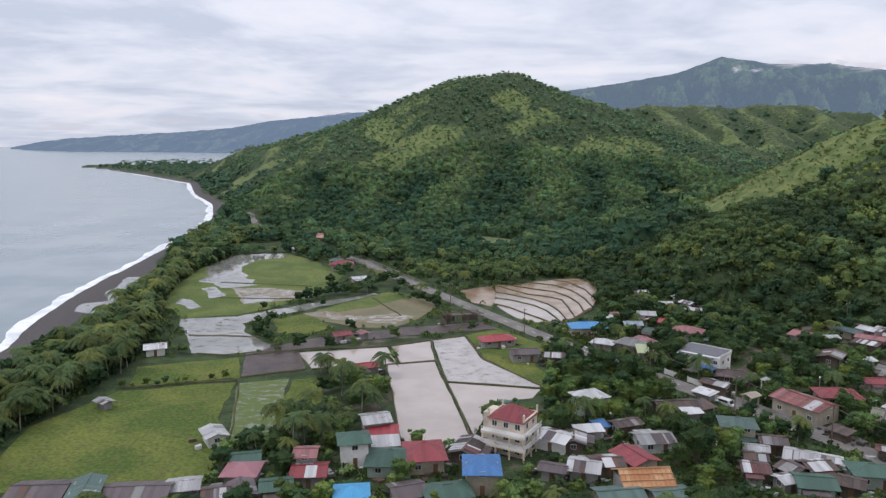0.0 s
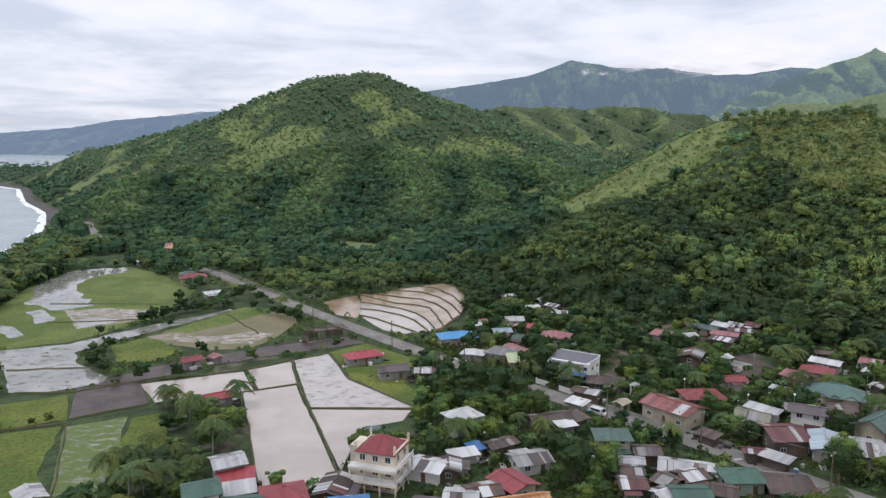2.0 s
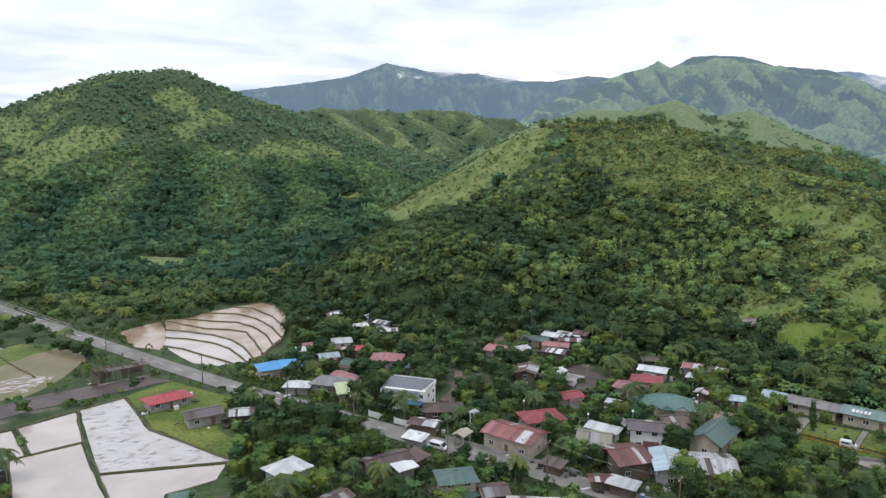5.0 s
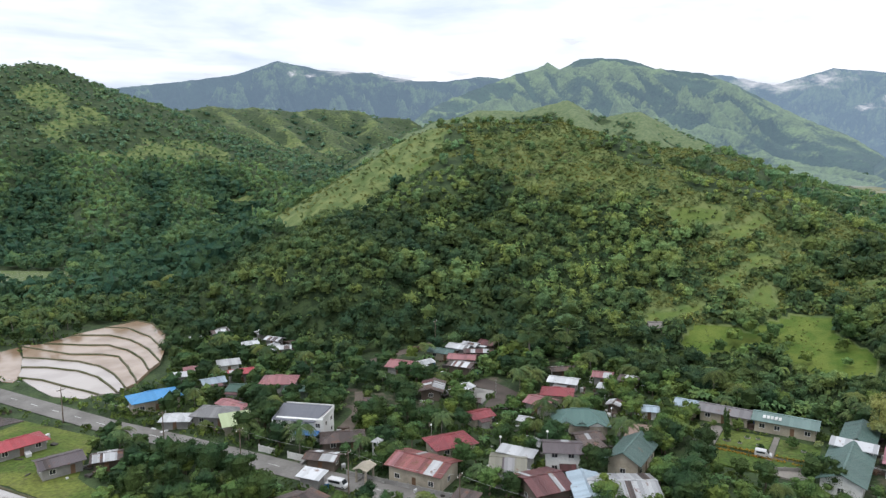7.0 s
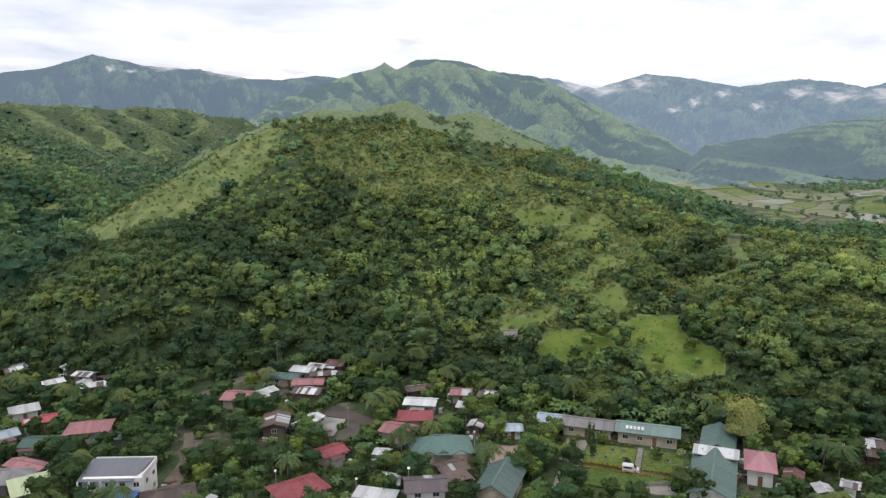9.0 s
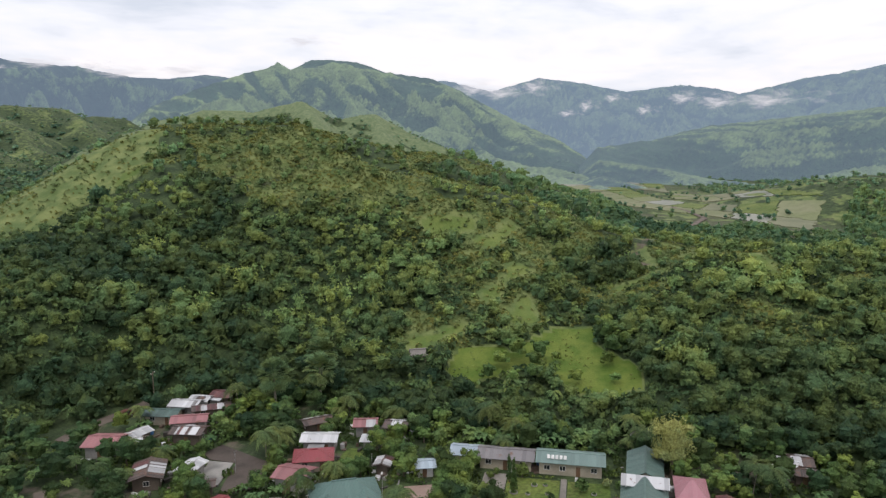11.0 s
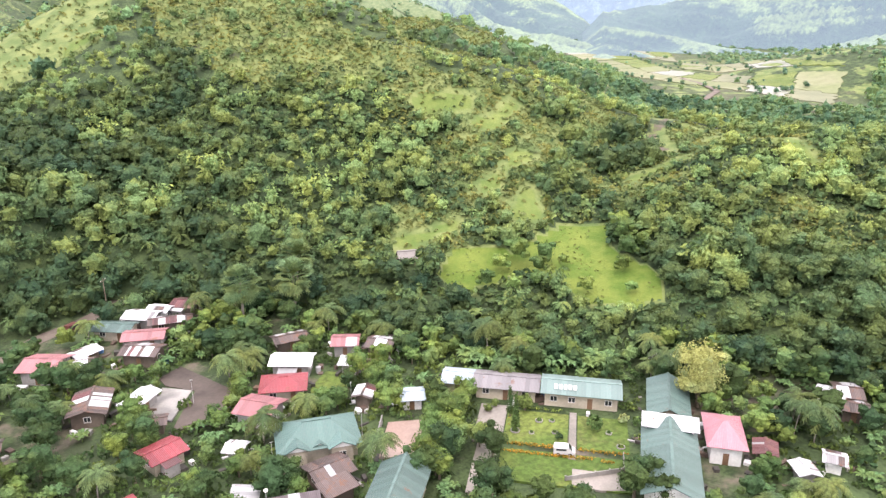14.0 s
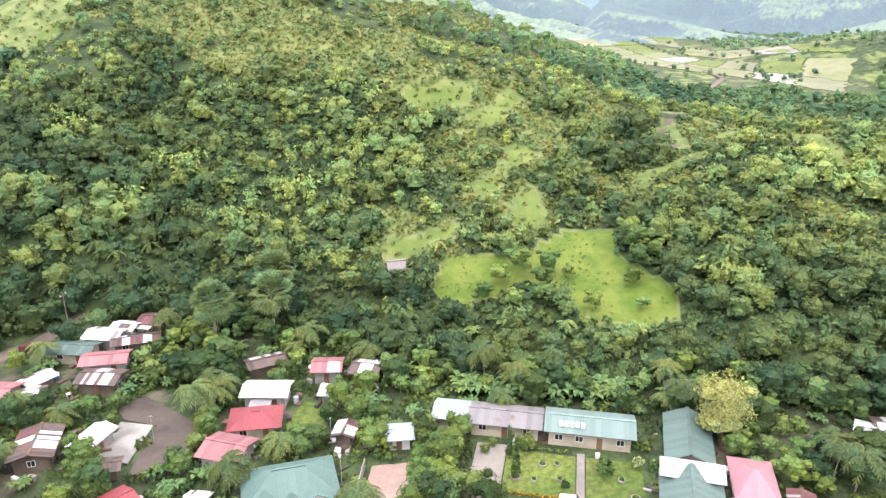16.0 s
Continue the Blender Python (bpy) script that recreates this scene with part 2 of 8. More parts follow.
M = {
    "ground": ground_material(),
    "sea": water_material("sea_water", (0.16, 0.21, 0.23), (0.24, 0.28, 0.29), 60, 3.0, 0.22),
    "foam": plain("sea_foam", (0.75, 0.77, 0.78), (0.55, 0.58, 0.6), 1.2, 0.9, 0.05),
    # pale base colour stands in for sky reflected in the paddies
    "paddy": water_material("sky_pale_paddy_water", (0.32, 0.275, 0.245), (0.38, 0.335, 0.30), 14, 0.5, 0.12),
    "paddy_rough": water_material("half_ploughed_paddy", (0.33, 0.31, 0.29), (0.38, 0.36, 0.34), 9, 0.5, 0.2, 0.45, (0.20, 0.185, 0.17)),
    "paddy_brown": water_material("brown_paddy_water", (0.22, 0.145, 0.09), (0.33, 0.245, 0.18), 16, 0.5, 0.15),
    # base lightened to carry part of the sky's reflection
    "pond": water_material("open_pond_water", (0.17, 0.17, 0.155), (0.27, 0.265, 0.25), 14, 0.6, 0.03, 0.42, (0.085, 0.095, 0.05)),
    "marsh": water_material("flooded_grass", (0.15, 0.165, 0.125), (0.22, 0.225, 0.19), 10, 0.5, 0.15, 1.15, (0.085, 0.12, 0.028)),
    "stubble": water_material("flooded_stubble", (0.24, 0.21, 0.18), (0.30, 0.27, 0.24), 10, 0.5, 0.12, 0.85, (0.15, 0.125, 0.07)),
    "mud": plain("wet_dark_mud", (0.035, 0.024, 0.022), (0.075, 0.052, 0.044), 1.0, 0.42, 0.15),
    "brown_field": plain("wet_brown_field", (0.12, 0.115, 0.05), (0.17, 0.145, 0.08), 3.0, 0.6, 0.05),
    "meadow": pasture("short_grass", (0.062, 0.098, 0.016), (0.125, 0.145, 0.03), (0.10, 0.10, 0.035)),
    "rice": pasture("young_rice", (0.072, 0.11, 0.024), (0.12, 0.15, 0.04), (0.09, 0.10, 0.04)),
    "bund": plain("grassy_bund", (0.055, 0.06, 0.025), (0.10, 0.09, 0.055), 0.8, 0.95, 0.05),
    "asphalt": plain("worn_concrete_road", (0.15, 0.14, 0.13), (0.21, 0.20, 0.185), 1.5, 0.9, 0.01),
    "paint_white": plain("road_paint", (0.6, 0.6, 0.58), (0.45, 0.45, 0.43), 0.5, 0.8, 0.002),
    "earth": plain("bare_damp_earth", (0.048, 0.038, 0.032), (0.085, 0.068, 0.057), 1.4, 0.85, 0.04),
    "dirt": plain("packed_dirt", (0.085, 0.068, 0.054), (0.135, 0.11, 0.09), 1.2, 0.95, 0.03),
    "concrete": plain("weathered_concrete", (0.15, 0.145, 0.135), (0.25, 0.24, 0.22), 0.8, 0.85, 0.01),
    "court": plain("pinkish_concrete", (0.24, 0.17, 0.14), (0.31, 0.235, 0.195), 1.0, 0.85, 0.01),
    "bark": plain("bark", (0.10, 0.075, 0.055), (0.17, 0.14, 0.11), 0.3, 0.95, 0.03),
    "palm_bark": plain("palm_bark", (0.16, 0.14, 0.12), (0.24, 0.22, 0.19), 0.3, 0.95, 0.02),
    "glass": plain("window_glass", (0.02, 0.023, 0.026), (0.035, 0.04, 0.045), 1.0, 0.12, 0.0),
    "frame": plain("window_frame", (0.62, 0.61, 0.58), (0.5, 0.49, 0.46), 0.5, 0.6, 0.002),
    "wood": plain("weathered_wood", (0.10, 0.075, 0.055), (0.17, 0.135, 0.105), 0.4, 0.9, 0.01),
    "door": plain("brown_door", (0.12, 0.07, 0.04), (0.17, 0.1, 0.06), 0.5, 0.6, 0.005),
    "steel": plain("grey_steel", (0.28, 0.28, 0.28), (0.36, 0.36, 0.36), 0.5, 0.5, 0.002),
    "orange_wood": plain("raw_lumber", (0.36, 0.17, 0.08), (0.46, 0.29, 0.16), 0.5, 0.8, 0.005),
    "nipa": plain("dry_thatch", (0.13, 0.12, 0.11), (0.21, 0.195, 0.18), 0.6, 0.95, 0.08),
    "tree": leaves("broad_leaves", (0.014, 0.032, 0.012), (0.170, 0.240, 0.062)),
    "tree_dark": leaves("dark_leaves", (0.009, 0.022, 0.011), (0.072, 0.118, 0.04)),
    "tree_light": leaves("fresh_leaves", (0.045, 0.08, 0.026), (0.16, 0.22, 0.072)),
    "tree_yellow": leaves("yellow_flowering_leaves", (0.12, 0.155, 0.05), (0.33, 0.35, 0.145)),
    "fan_palm": leaves("fan_palm_leaves", (0.075, 0.125, 0.05), (0.24, 0.31, 0.13)),
    "palm": leaves("palm_fronds", (0.024, 0.046, 0.020), (0.15, 0.185, 0.062)),
    "banana": leaves("banana_leaves", (0.04, 0.08, 0.03), (0.165, 0.245, 0.085)),
    "forest": leaves("forest_leaves", (0.020, 0.042, 0.022), (0.235, 0.312, 0.096), 0.08, 0.5, 0.2),
    "scrub": leaves("olive_scrub_leaves", (0.045, 0.070, 0.024), (0.165, 0.185, 0.062), 0.1, 0.4, 0.3),
    # cooler and less red than near woods, haze put into the leaf colour
    "forest_mid_hazed": leaves("hazed_hill_forest_leaves", (0.026, 0.062, 0.036), (0.165, 0.255, 0.095), 0.12, 0.8, 0.35),
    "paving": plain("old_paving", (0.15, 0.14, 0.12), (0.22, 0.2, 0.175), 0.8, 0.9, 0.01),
    # bluer still, with distance haze carried by the leaf colour
    "forest_far_hazed": leaves("hazed_far_forest_leaves", (0.034, 0.078, 0.054), (0.15, 0.235, 0.12), 0.2, 1.6, 0.4),
    "lawn": pasture("clipped_lawn", (0.05, 0.088, 0.015), (0.10, 0.13, 0.027), (0.09, 0.10, 0.03)),
    "valley_wet": plain("wet_grey_paddy", (0.13, 0.145, 0.105), (0.17, 0.175, 0.135), 8.0, 0.5, 0.05),
    "valley_brown": plain("valley_soil", (0.13, 0.14, 0.085), (0.16, 0.165, 0.10), 8.0, 0.95, 0.05),
    "valley_grey": plain("fallow_field", (0.13, 0.15, 0.07), (0.18, 0.18, 0.11), 12.0, 0.95, 0.1),
    "tyre": plain("black_rubber", (0.02, 0.02, 0.02), (0.03, 0.03, 0.03), 0.3, 0.9, 0.003),
    "car_white": plain("white_car_paint", (0.5, 0.5, 0.5), (0.44, 0.44, 0.44), 0.5, 0.25, 0.0),
    "car_red": plain("dark_red_car_paint", (0.10, 0.03, 0.028), (0.08, 0.028, 0.026), 0.5, 0.3, 0.0),
    "hedge": leaves("golden_hedge", (0.20, 0.10, 0.015), (0.35, 0.2, 0.03)),
}


def odds_material():
    """Odds and ends about the yards: every piece its own faded colour."""
    n = Nodes("yard_odds", 0.7)
    ramp = n.t.nodes.new("ShaderNodeValToRGB")
    ramp.color_ramp.interpolation = "CONSTANT"
    for k, c in enumerate(((0.5, 0.5, 0.5), (0.10, 0.07, 0.055), (0.25, 0.24, 0.23), (0.05, 0.045, 0.04), (0.6, 0.6, 0.58), (0.06, 0.14, 0.3), (0.14, 0.09, 0.06), (0.3, 0.07, 0.06))):
        e = ramp.color_ramp.elements[k] if k < 2 else ramp.color_ramp.elements.new(0.5)
        e.position, e.color = (0, 0.16, 0.36, 0.5, 0.7, 0.84, 0.88, 0.96)[k], (*c, 1)
    n.t.links.new(n.attr("tint"), ramp.inputs["Fac"])
    n.color(n.scale(ramp.outputs["Color"], n.math("ADD", 0.6, n.math("MULTIPLY", n.noise(0.4, detail=4), 0.8))))
    return n.m


M["odds"] = odds_material()
ROOFS = {
    "red": ((0.34, 0.048, 0.058), 0.2), "crimson": ((0.24, 0.042, 0.050), 0.25), "coral": ((0.30, 0.125, 0.13), 0.3), "pink": ((0.38, 0.17, 0.195), 0.1),
    "blue": ((0.05, 0.17, 0.40), 0.08), "azure": ((0.06, 0.25, 0.50), 0.06), "villa": ((0.092, 0.17, 0.15), 0.06), "skyblue": ((0.06, 0.32, 0.58), 0.05), "green": ((0.052, 0.115, 0.085), 0.15), "teal": ((0.085, 0.145, 0.128), 0.2),
    "white": ((0.54, 0.55, 0.56), 0.25), "ashen": ((0.175, 0.165, 0.168), 0.35), "zinc": ((0.39, 0.395, 0.40), 0.35), "slate": ((0.12, 0.125, 0.145), 0.02), "grey": ((0.24, 0.235, 0.235), 0.25), "mauve": ((0.12, 0.095, 0.10), 0.3),
    "brown": ((0.085, 0.06, 0.052), 0.5), "maroon": ((0.12, 0.045, 0.045), 0.4), "lime": ((0.50, 0.58, 0.32), 0.1), "olive": ((0.20, 0.19, 0.145), 0.3),
    "sage": ((0.165, 0.25, 0.228), 0.12), "orange": ((0.55, 0.33, 0.17), 0.15), "paleblue": ((0.34, 0.42, 0.48), 0.25), "church": ((0.22, 0.07, 0.065), 0.6),
}
for key, (colour, rust) in ROOFS.items():
    M["roof_" + key] = roof_metal(key + "_roof_sheet", colour, rust)
WALLS = {
    "cream": ((0.40, 0.355, 0.28), (0.27, 0.24, 0.19)), "white": ((0.62, 0.62, 0.60), (0.50, 0.50, 0.48)), "block": ((0.19, 0.185, 0.175), (0.28, 0.27, 0.26)),
    "timber": ((0.075, 0.058, 0.046), (0.13, 0.105, 0.085)), "bamboo": ((0.24, 0.19, 0.13), (0.33, 0.27, 0.19)), "mint": ((0.30, 0.36, 0.31), (0.22, 0.27, 0.23)),
    "pinkish": ((0.55, 0.38, 0.34), (0.45, 0.31, 0.28)), "ochre": ((0.52, 0.36, 0.16), (0.44, 0.30, 0.14)),
}
WALLS["ivory"] = ((0.60, 0.53, 0.43), (0.46, 0.40, 0.33))
for key, (a, b) in WALLS.items():
    M["wall_" + key] = plain(key + "_wall", a, b, 0.8, 0.9, 0.01)

# ---------------------------------------------------------------- terrain shape
SEA = -2.0


def lattice(ix, iy, seed):
    h = (ix * 374761393 + iy * 668265263 + seed * 974634211) & 0x7FFFFFFF
    h = ((h ^ (h >> 13)) * 1274126177) & 0x7FFFFFFF
    return ((h ^ (h >> 16)) & 0xFFFF) / 65535.0


def vnoise(x, y, seed=0):
    """Smooth value noise, 0 to 1."""
    x, y = np.asarray(x, float), np.asarray(y, float)
    ix, iy = np.floor(x).astype(np.int64), np.floor(y).astype(np.int64)
    fx, fy = x - ix, y - iy
    fx, fy = fx * fx * (3 - 2 * fx), fy * fy * (3 - 2 * fy)
    a, b = lattice(ix, iy, seed), lattice(ix + 1, iy, seed)
    c, d = lattice(ix, iy + 1, seed), lattice(ix + 1, iy + 1, seed)
    return (a * (1 - fx) + b * fx) * (1 - fy) + (c * (1 - fx) + d * fx) * fy


def fbm(x, y, seed=0, octaves=4):
    total, amp, norm = 0.0, 1.0, 0.0
    for k in range(octaves):
        total = total + amp * vnoise(np.asarray(x) * 2**k + 17.3 * k, np.asarray(y) * 2**k - 9.1 * k, seed + k)
        norm += amp
        amp *= 0.5
    return total / norm


def step(a, b, x):
    s = np.clip((np.asarray(x, float) - a) / (b - a), 0, 1)
    return s * s * (3 - 2 * s)


def shore_x(y):
    """The waterline's x at each y."""
    ys = [-2000, 0, 100, 227, 266, 297, 330, 373, 438, 546, 660, 804, 958, 1233, 1575, 1931, 2074, 2110, 2200, 2641, 3098, 5200]
    xs = [-420, -108, -122, -144, -155, -162, -167, -171, -178, -188, -212, -258, -329, -432, -655, -908, -1055, -1040, -960, -1240, -1333, -2106]
    return np.interp(y, ys, xs)


# Ridge lines: fall per metre, roundness of the crest, and the crest's nodes.
RIDGES = [
    (0.40, 20, [(-396, 1262, 50), (-324, 1252, 60), (-264, 1236, 66), (-202, 1207, 84), (-144, 1185, 101), (-105, 1159, 113), (-60, 1132, 124), (-16, 1108, 131), (18, 1098, 145), (51, 1090, 160), (78, 1088, 162), (92, 1088, 166)]),
    (0.46, 14, [(92, 1088, 166), (108, 1084, 160), (124, 1076, 147), (164, 1061, 136), (186, 1047, 126), (223, 1030, 109), (267, 1009, 95), (293, 991, 84), (340, 985, 66), (429, 960, 30)]),
    (0.60, 8, [(-123, 1139, 104), (-148, 1005, 73), (-165, 840, 41), (-163, 696, 22), (-155, 595, 10)]),
    (0.60, 8, [(-196, 1200, 88), (-229, 1010, 57), (-228, 835, 29), (-225, 730, 10)]),
    (0.62, 7, [(-20, 1036, 100), (-49, 915, 61), (-62, 814, 38), (-68, 693, 16), (-70, 602, 5)]),
    (0.58, 8, [(88, 1084, 164), (84, 985, 122), (84, 892, 86), (33, 786, 52), (12, 696, 30), (-8, 596, 12), (-12, 520, 4)]),
    (0.56, 9, [(84, 892, 84), (104, 780, 58), (100, 660, 34), (86, 560, 14)]),
    (0.58, 9, [(165, 1054, 136), (168, 982, 106), (182, 837, 62), (162, 688, 28), (144, 599, 14), (120, 520, 5)]),
    (0.55, 9, [(223, 1028, 108), (252, 880, 66), (258, 740, 36), (240, 640, 12)]),
    (0.40, 20, [(290, 1485, 138), (441, 1552, 138), (638, 1590, 143), (727, 1606, 146), (896, 1575, 121)]),
    (0.55, 10, [(350, 1510, 138), (330, 1360, 98), (325, 1200, 60), (330, 1090, 30)]),
    (0.55, 10, [(441, 1552, 138), (430, 1350, 104), (440, 1180, 64), (420, 1050, 30)]),
    (0.55, 10, [(540, 1570, 140), (520, 1400, 112), (505, 1250, 70), (500, 1100, 34)]),
    (0.55, 10, [(638, 1590, 140), (600, 1380, 104), (560, 1200, 56)]),
    (0.55, 10, [(800, 1600, 138), (740, 1400, 98), (690, 1260, 64)]),
    (0.66, 8, [(146, 420, 22), (158, 422, 27), (178, 412, 40), (200, 398, 59), (222, 387, 74), (240, 374, 80), (256, 358, 81), (267, 330, 75)]),
    (0.58, 12, [(267, 330, 75), (270, 300, 67), (274, 275, 58), (285, 248, 52), (298, 225, 42), (310, 200, 33), (318, 178, 29)]),
    (0.60, 12, [(267, 325, 74), (282, 303, 69), (302, 292, 65), (331, 280, 60), (391, 283, 50), (470, 300, 39), (560, 325, 27), (659, 347, 13)]),
    (0.58, 10, [(228, 375, 74), (205, 330, 55), (186, 292, 29), (160, 255, 10), (142, 240, 2)]),
    (0.58, 10, [(260, 340, 74), (236, 295, 48), (214, 256, 30), (190, 226, 15), (170, 205, 4)]),
    (0.52, 10, [(178, 400, 40), (152, 350, 32), (132, 300, 30), (125, 272, 26), (118, 250, 10)]),
    (0.42, 14, [(285, 248, 48), (258, 215, 30), (236, 190, 16), (214, 172, 8)]),
    (0.34, 14, [(318, 176, 27), (308, 156, 27), (288, 130, 30), (304, 110, 30), (340, 90, 28), (390, 40, 26)]),
    (0.40, 12, [(278, 128, 28), (258, 112, 12), (226, 96, 4)]),
    (0.55, 10, [(641, 1009, 108), (680, 958, 122), (722, 913, 116), (776, 866, 126), (795, 820, 103), (826, 772, 111), (828, 723, 86), (829, 624, 60)]),
    (0.66, 5, [(776, 866, 128), (716, 784, 98), (670, 700, 58), (640, 640, 24)]),
    (0.66, 5, [(826, 772, 113), (766, 700, 84), (720, 640, 40)]),
    (0.60, 8, [(700, 930, 118), (640, 850, 88), (590, 760, 52), (560, 690, 20)]),
    (0.55, 10, [(641, 1009, 108), (560, 960, 86), (480, 900, 50), (430, 840, 24)]),
    (0.55, 10, [(600, 985, 96), (545, 890, 66), (510, 800, 30)]),
    (0.30, 40, [(921, 301, 8), (928, 272, 12), (934, 239, 20), (891, 189, 28), (866, 144, 34), (860, 40, 44)]),
]


def ridge_height(x, y, fall, soft, nodes):
    best = np.full(np.shape(x), -60.0)
    for (x0, y0, z0), (x1, y1, z1) in zip(nodes, nodes[1:]):
        dx, dy = x1 - x0, y1 - y0
        s = np.clip(((x - x0) * dx + (y - y0) * dy) / (dx * dx + dy * dy), 0, 1)
        off = np.hypot(x - x0 - s * dx, y - y0 - s * dy)
        best = np.maximum(best, z0 + s * (z1 - z0) - fall * (np.sqrt(off * off + soft * soft) - soft))
    return best


def height(x, y):
    """Height of the bare ground."""
    x, y = np.asarray(x, float), np.asarray(y, float)
    wx = x + 14 * (fbm(x / 95, y / 95, 3, 3) - 0.5) * step(300, 700, np.hypot(x, y - 60))
    wy = y + 14 * (fbm(x / 95, y / 95, 7, 3) - 0.5) * step(300, 700, np.hypot(x, y - 60))
    hills = np.exp(np.zeros_like(x) / 2.5)
    for fall, soft, nodes in RIDGES:
        hills = hills + np.exp(np.clip(ridge_height(wx, wy, fall, soft, nodes), -60, 400) / 2.5)
    hills = 2.5 * np.log(hills)
    foot = np.interp(y, [0, 60, 105, 130, 160, 195, 215, 240, 300], [215, 205, 192, 184, 174, 168, 160, 158, 135])
    toe = np.interp(x, [70, 90, 102, 112, 124, 145, 160, 170], [400, 310, 285, 262, 254, 252, 225, 200])
    hills = hills * np.maximum.reduce([step(-6, 20, x - foot), step(-4, 30, y - toe), step(400, 450, y)])
    rough = step(4, 40, hills)
    gully = np.abs(2 * fbm(x / 130 + 3, y / 210, 15, 3) - 1)
    hills = hills + rough * (9 * (fbm(x / 60, y / 60, 11, 4) - 0.5) + 3 * (fbm(x / 16, y / 16, 13, 3) - 0.5))
    hills = hills - step(430, 560, y) * rough * 15 * (0.42 - gully)
    plain = 1.6 * step(80, 170, x) * (1 - step(250, 330, y)) + 3 * step(380, 900, np.hypot(x, y))
    land = plain + hills
    s = x - shore_x(y)
    return np.where(s < 0, SEA + 0.06 * np.maximum(s, -60), np.minimum(land, SEA + 0.14 * s + 0.004 * s * s))

# ---------------------------------------------------------------- builders
def link(name, verts, faces, material, parent=None, label="", smooth=False):
    me = bpy.data.meshes.new(name)
    me.from_pydata([tuple(v) for v in verts], [], [tuple(f) for f in faces])
    me.materials.append(material)
    if smooth:
        me.polygons.foreach_set("use_smooth", np.ones(len(me.polygons), bool))
    ob = new(name, me)
    if parent:
        ob.parent = parent
    if label:
        ob["label"] = label
    return ob


def part(name, bm, material, parent, label=""):
    me = bpy.data.meshes.new(name)
    bm.normal_update()
    bm.to_mesh(me)
    bm.free()
    me.materials.append(material)
    ob = new(name, me)
    ob.parent = parent
    if label:
        ob["label"] = label
    return ob


def add_box(bm, x0, x1, y0, y1, z0, z1):
    v = [bm.verts.new(p) for p in ((x0, y0, z0), (x1, y0, z0), (x1, y1, z0), (x0, y1, z0), (x0, y0, z1), (x1, y0, z1), (x1, y1, z1), (x0, y1, z1))]
    for f in ((3, 2, 1, 0), (4, 5, 6, 7), (0, 1, 5, 4), (1, 2, 6, 5), (2, 3, 7, 6), (3, 0, 4, 7)):
        bm.faces.new([v[k] for k in f])


def boxes(*dims):
    bm = bmesh.new()
    for d in dims:
        add_box(bm, *d)
    return bm


def empty(name, x, y, z, turn=0.0):
    ob = new(name)
    ob.empty_display_size = 0.5
    ob.matrix_basis = pose(x, y, z, 0, 0, turn)
    return ob


def gz(x, y):
    return float(height(np.array(float(x)), np.array(float(y))))


# ---------------------------------------------------------------- ground
CX, CY = 40.0, 60.0


def segment_far(x, y, nodes):
    """Distance from a line of (x, y) nodes."""
    best = np.full(np.shape(x), 1e9)
    for (x0, y0), (x1, y1) in zip(nodes, nodes[1:]):
        dx, dy = x1 - x0, y1 - y0
        s = np.clip(((x - x0) * dx + (y - y0) * dy) / (dx * dx + dy * dy), 0, 1)
        best = np.minimum(best, np.hypot(x - x0 - s * dx, y - y0 - s * dy))
    return best


def inside(x, y, poly):
    hit = np.zeros(np.shape(x), bool)
    for (x0, y0), (x1, y1) in zip(poly, poly[1:] + poly[:1]):
        with np.errstate(divide="ignore", invalid="ignore"):
            cross = (x1 - x0) * (y - y0) / (y1 - y0) + x0
        hit ^= ((y0 > y) != (y1 > y)) & (x < cross)
    return hit


CLEARING = [(193, 188), (202, 190), (208, 184), (212, 175), (218, 175), (229, 171), (236, 160), (224, 156), (219, 144), (213, 137), (206, 135), (201, 142), (200, 152), (204, 160), (203, 169), (196, 173), (189, 179)]
FLANK = [(138, 392), (150, 428), (178, 418), (205, 402), (228, 388), (231, 372), (214, 352), (196, 346), (182, 351), (162, 347), (146, 366)]
HIGHWAY = [(-175, 620), (-141, 554), (-101, 502), (-61, 420), (-46, 398), (-31, 364), (-12, 328), (6, 292), (21, 263), (37, 233), (49, 214), (60, 195), (72, 174), (82, 159), (91, 142), (100, 124), (114, 98), (140, 50), (180, -40)]
# open crests and patches on the near hill
SPURS_GRASS = [
    [(258, 214), (272, 214)], [(322, 234), (334, 220)], [(296, 150), (286, 131), (276, 122)], [(200, 201), (210, 195)], [(232, 196), (248, 196)], [(304, 152), (310, 166)],
    [(214, 346), (200, 352)], [(280, 262), (286, 246)], [(226, 180), (236, 186)], [(262, 164), (272, 156)], [(252, 236), (262, 226)],
]
# bare crests and spurs of the farther hills
FAR_GRASS = [
    [(441, 1552), (430, 1350), (440, 1180)], [(350, 1510), (330, 1360), (325, 1200)], [(540, 1570), (520, 1400), (505, 1250)], [(638, 1590), (600, 1380)], [(800, 1600), (740, 1400)],
    [(-123, 1139), (-148, 1005), (-165, 840)], [(-196, 1200), (-229, 1010), (-228, 900)], [(-20, 960), (-49, 915), (-62, 800)], [(33, 786), (12, 680)],
]
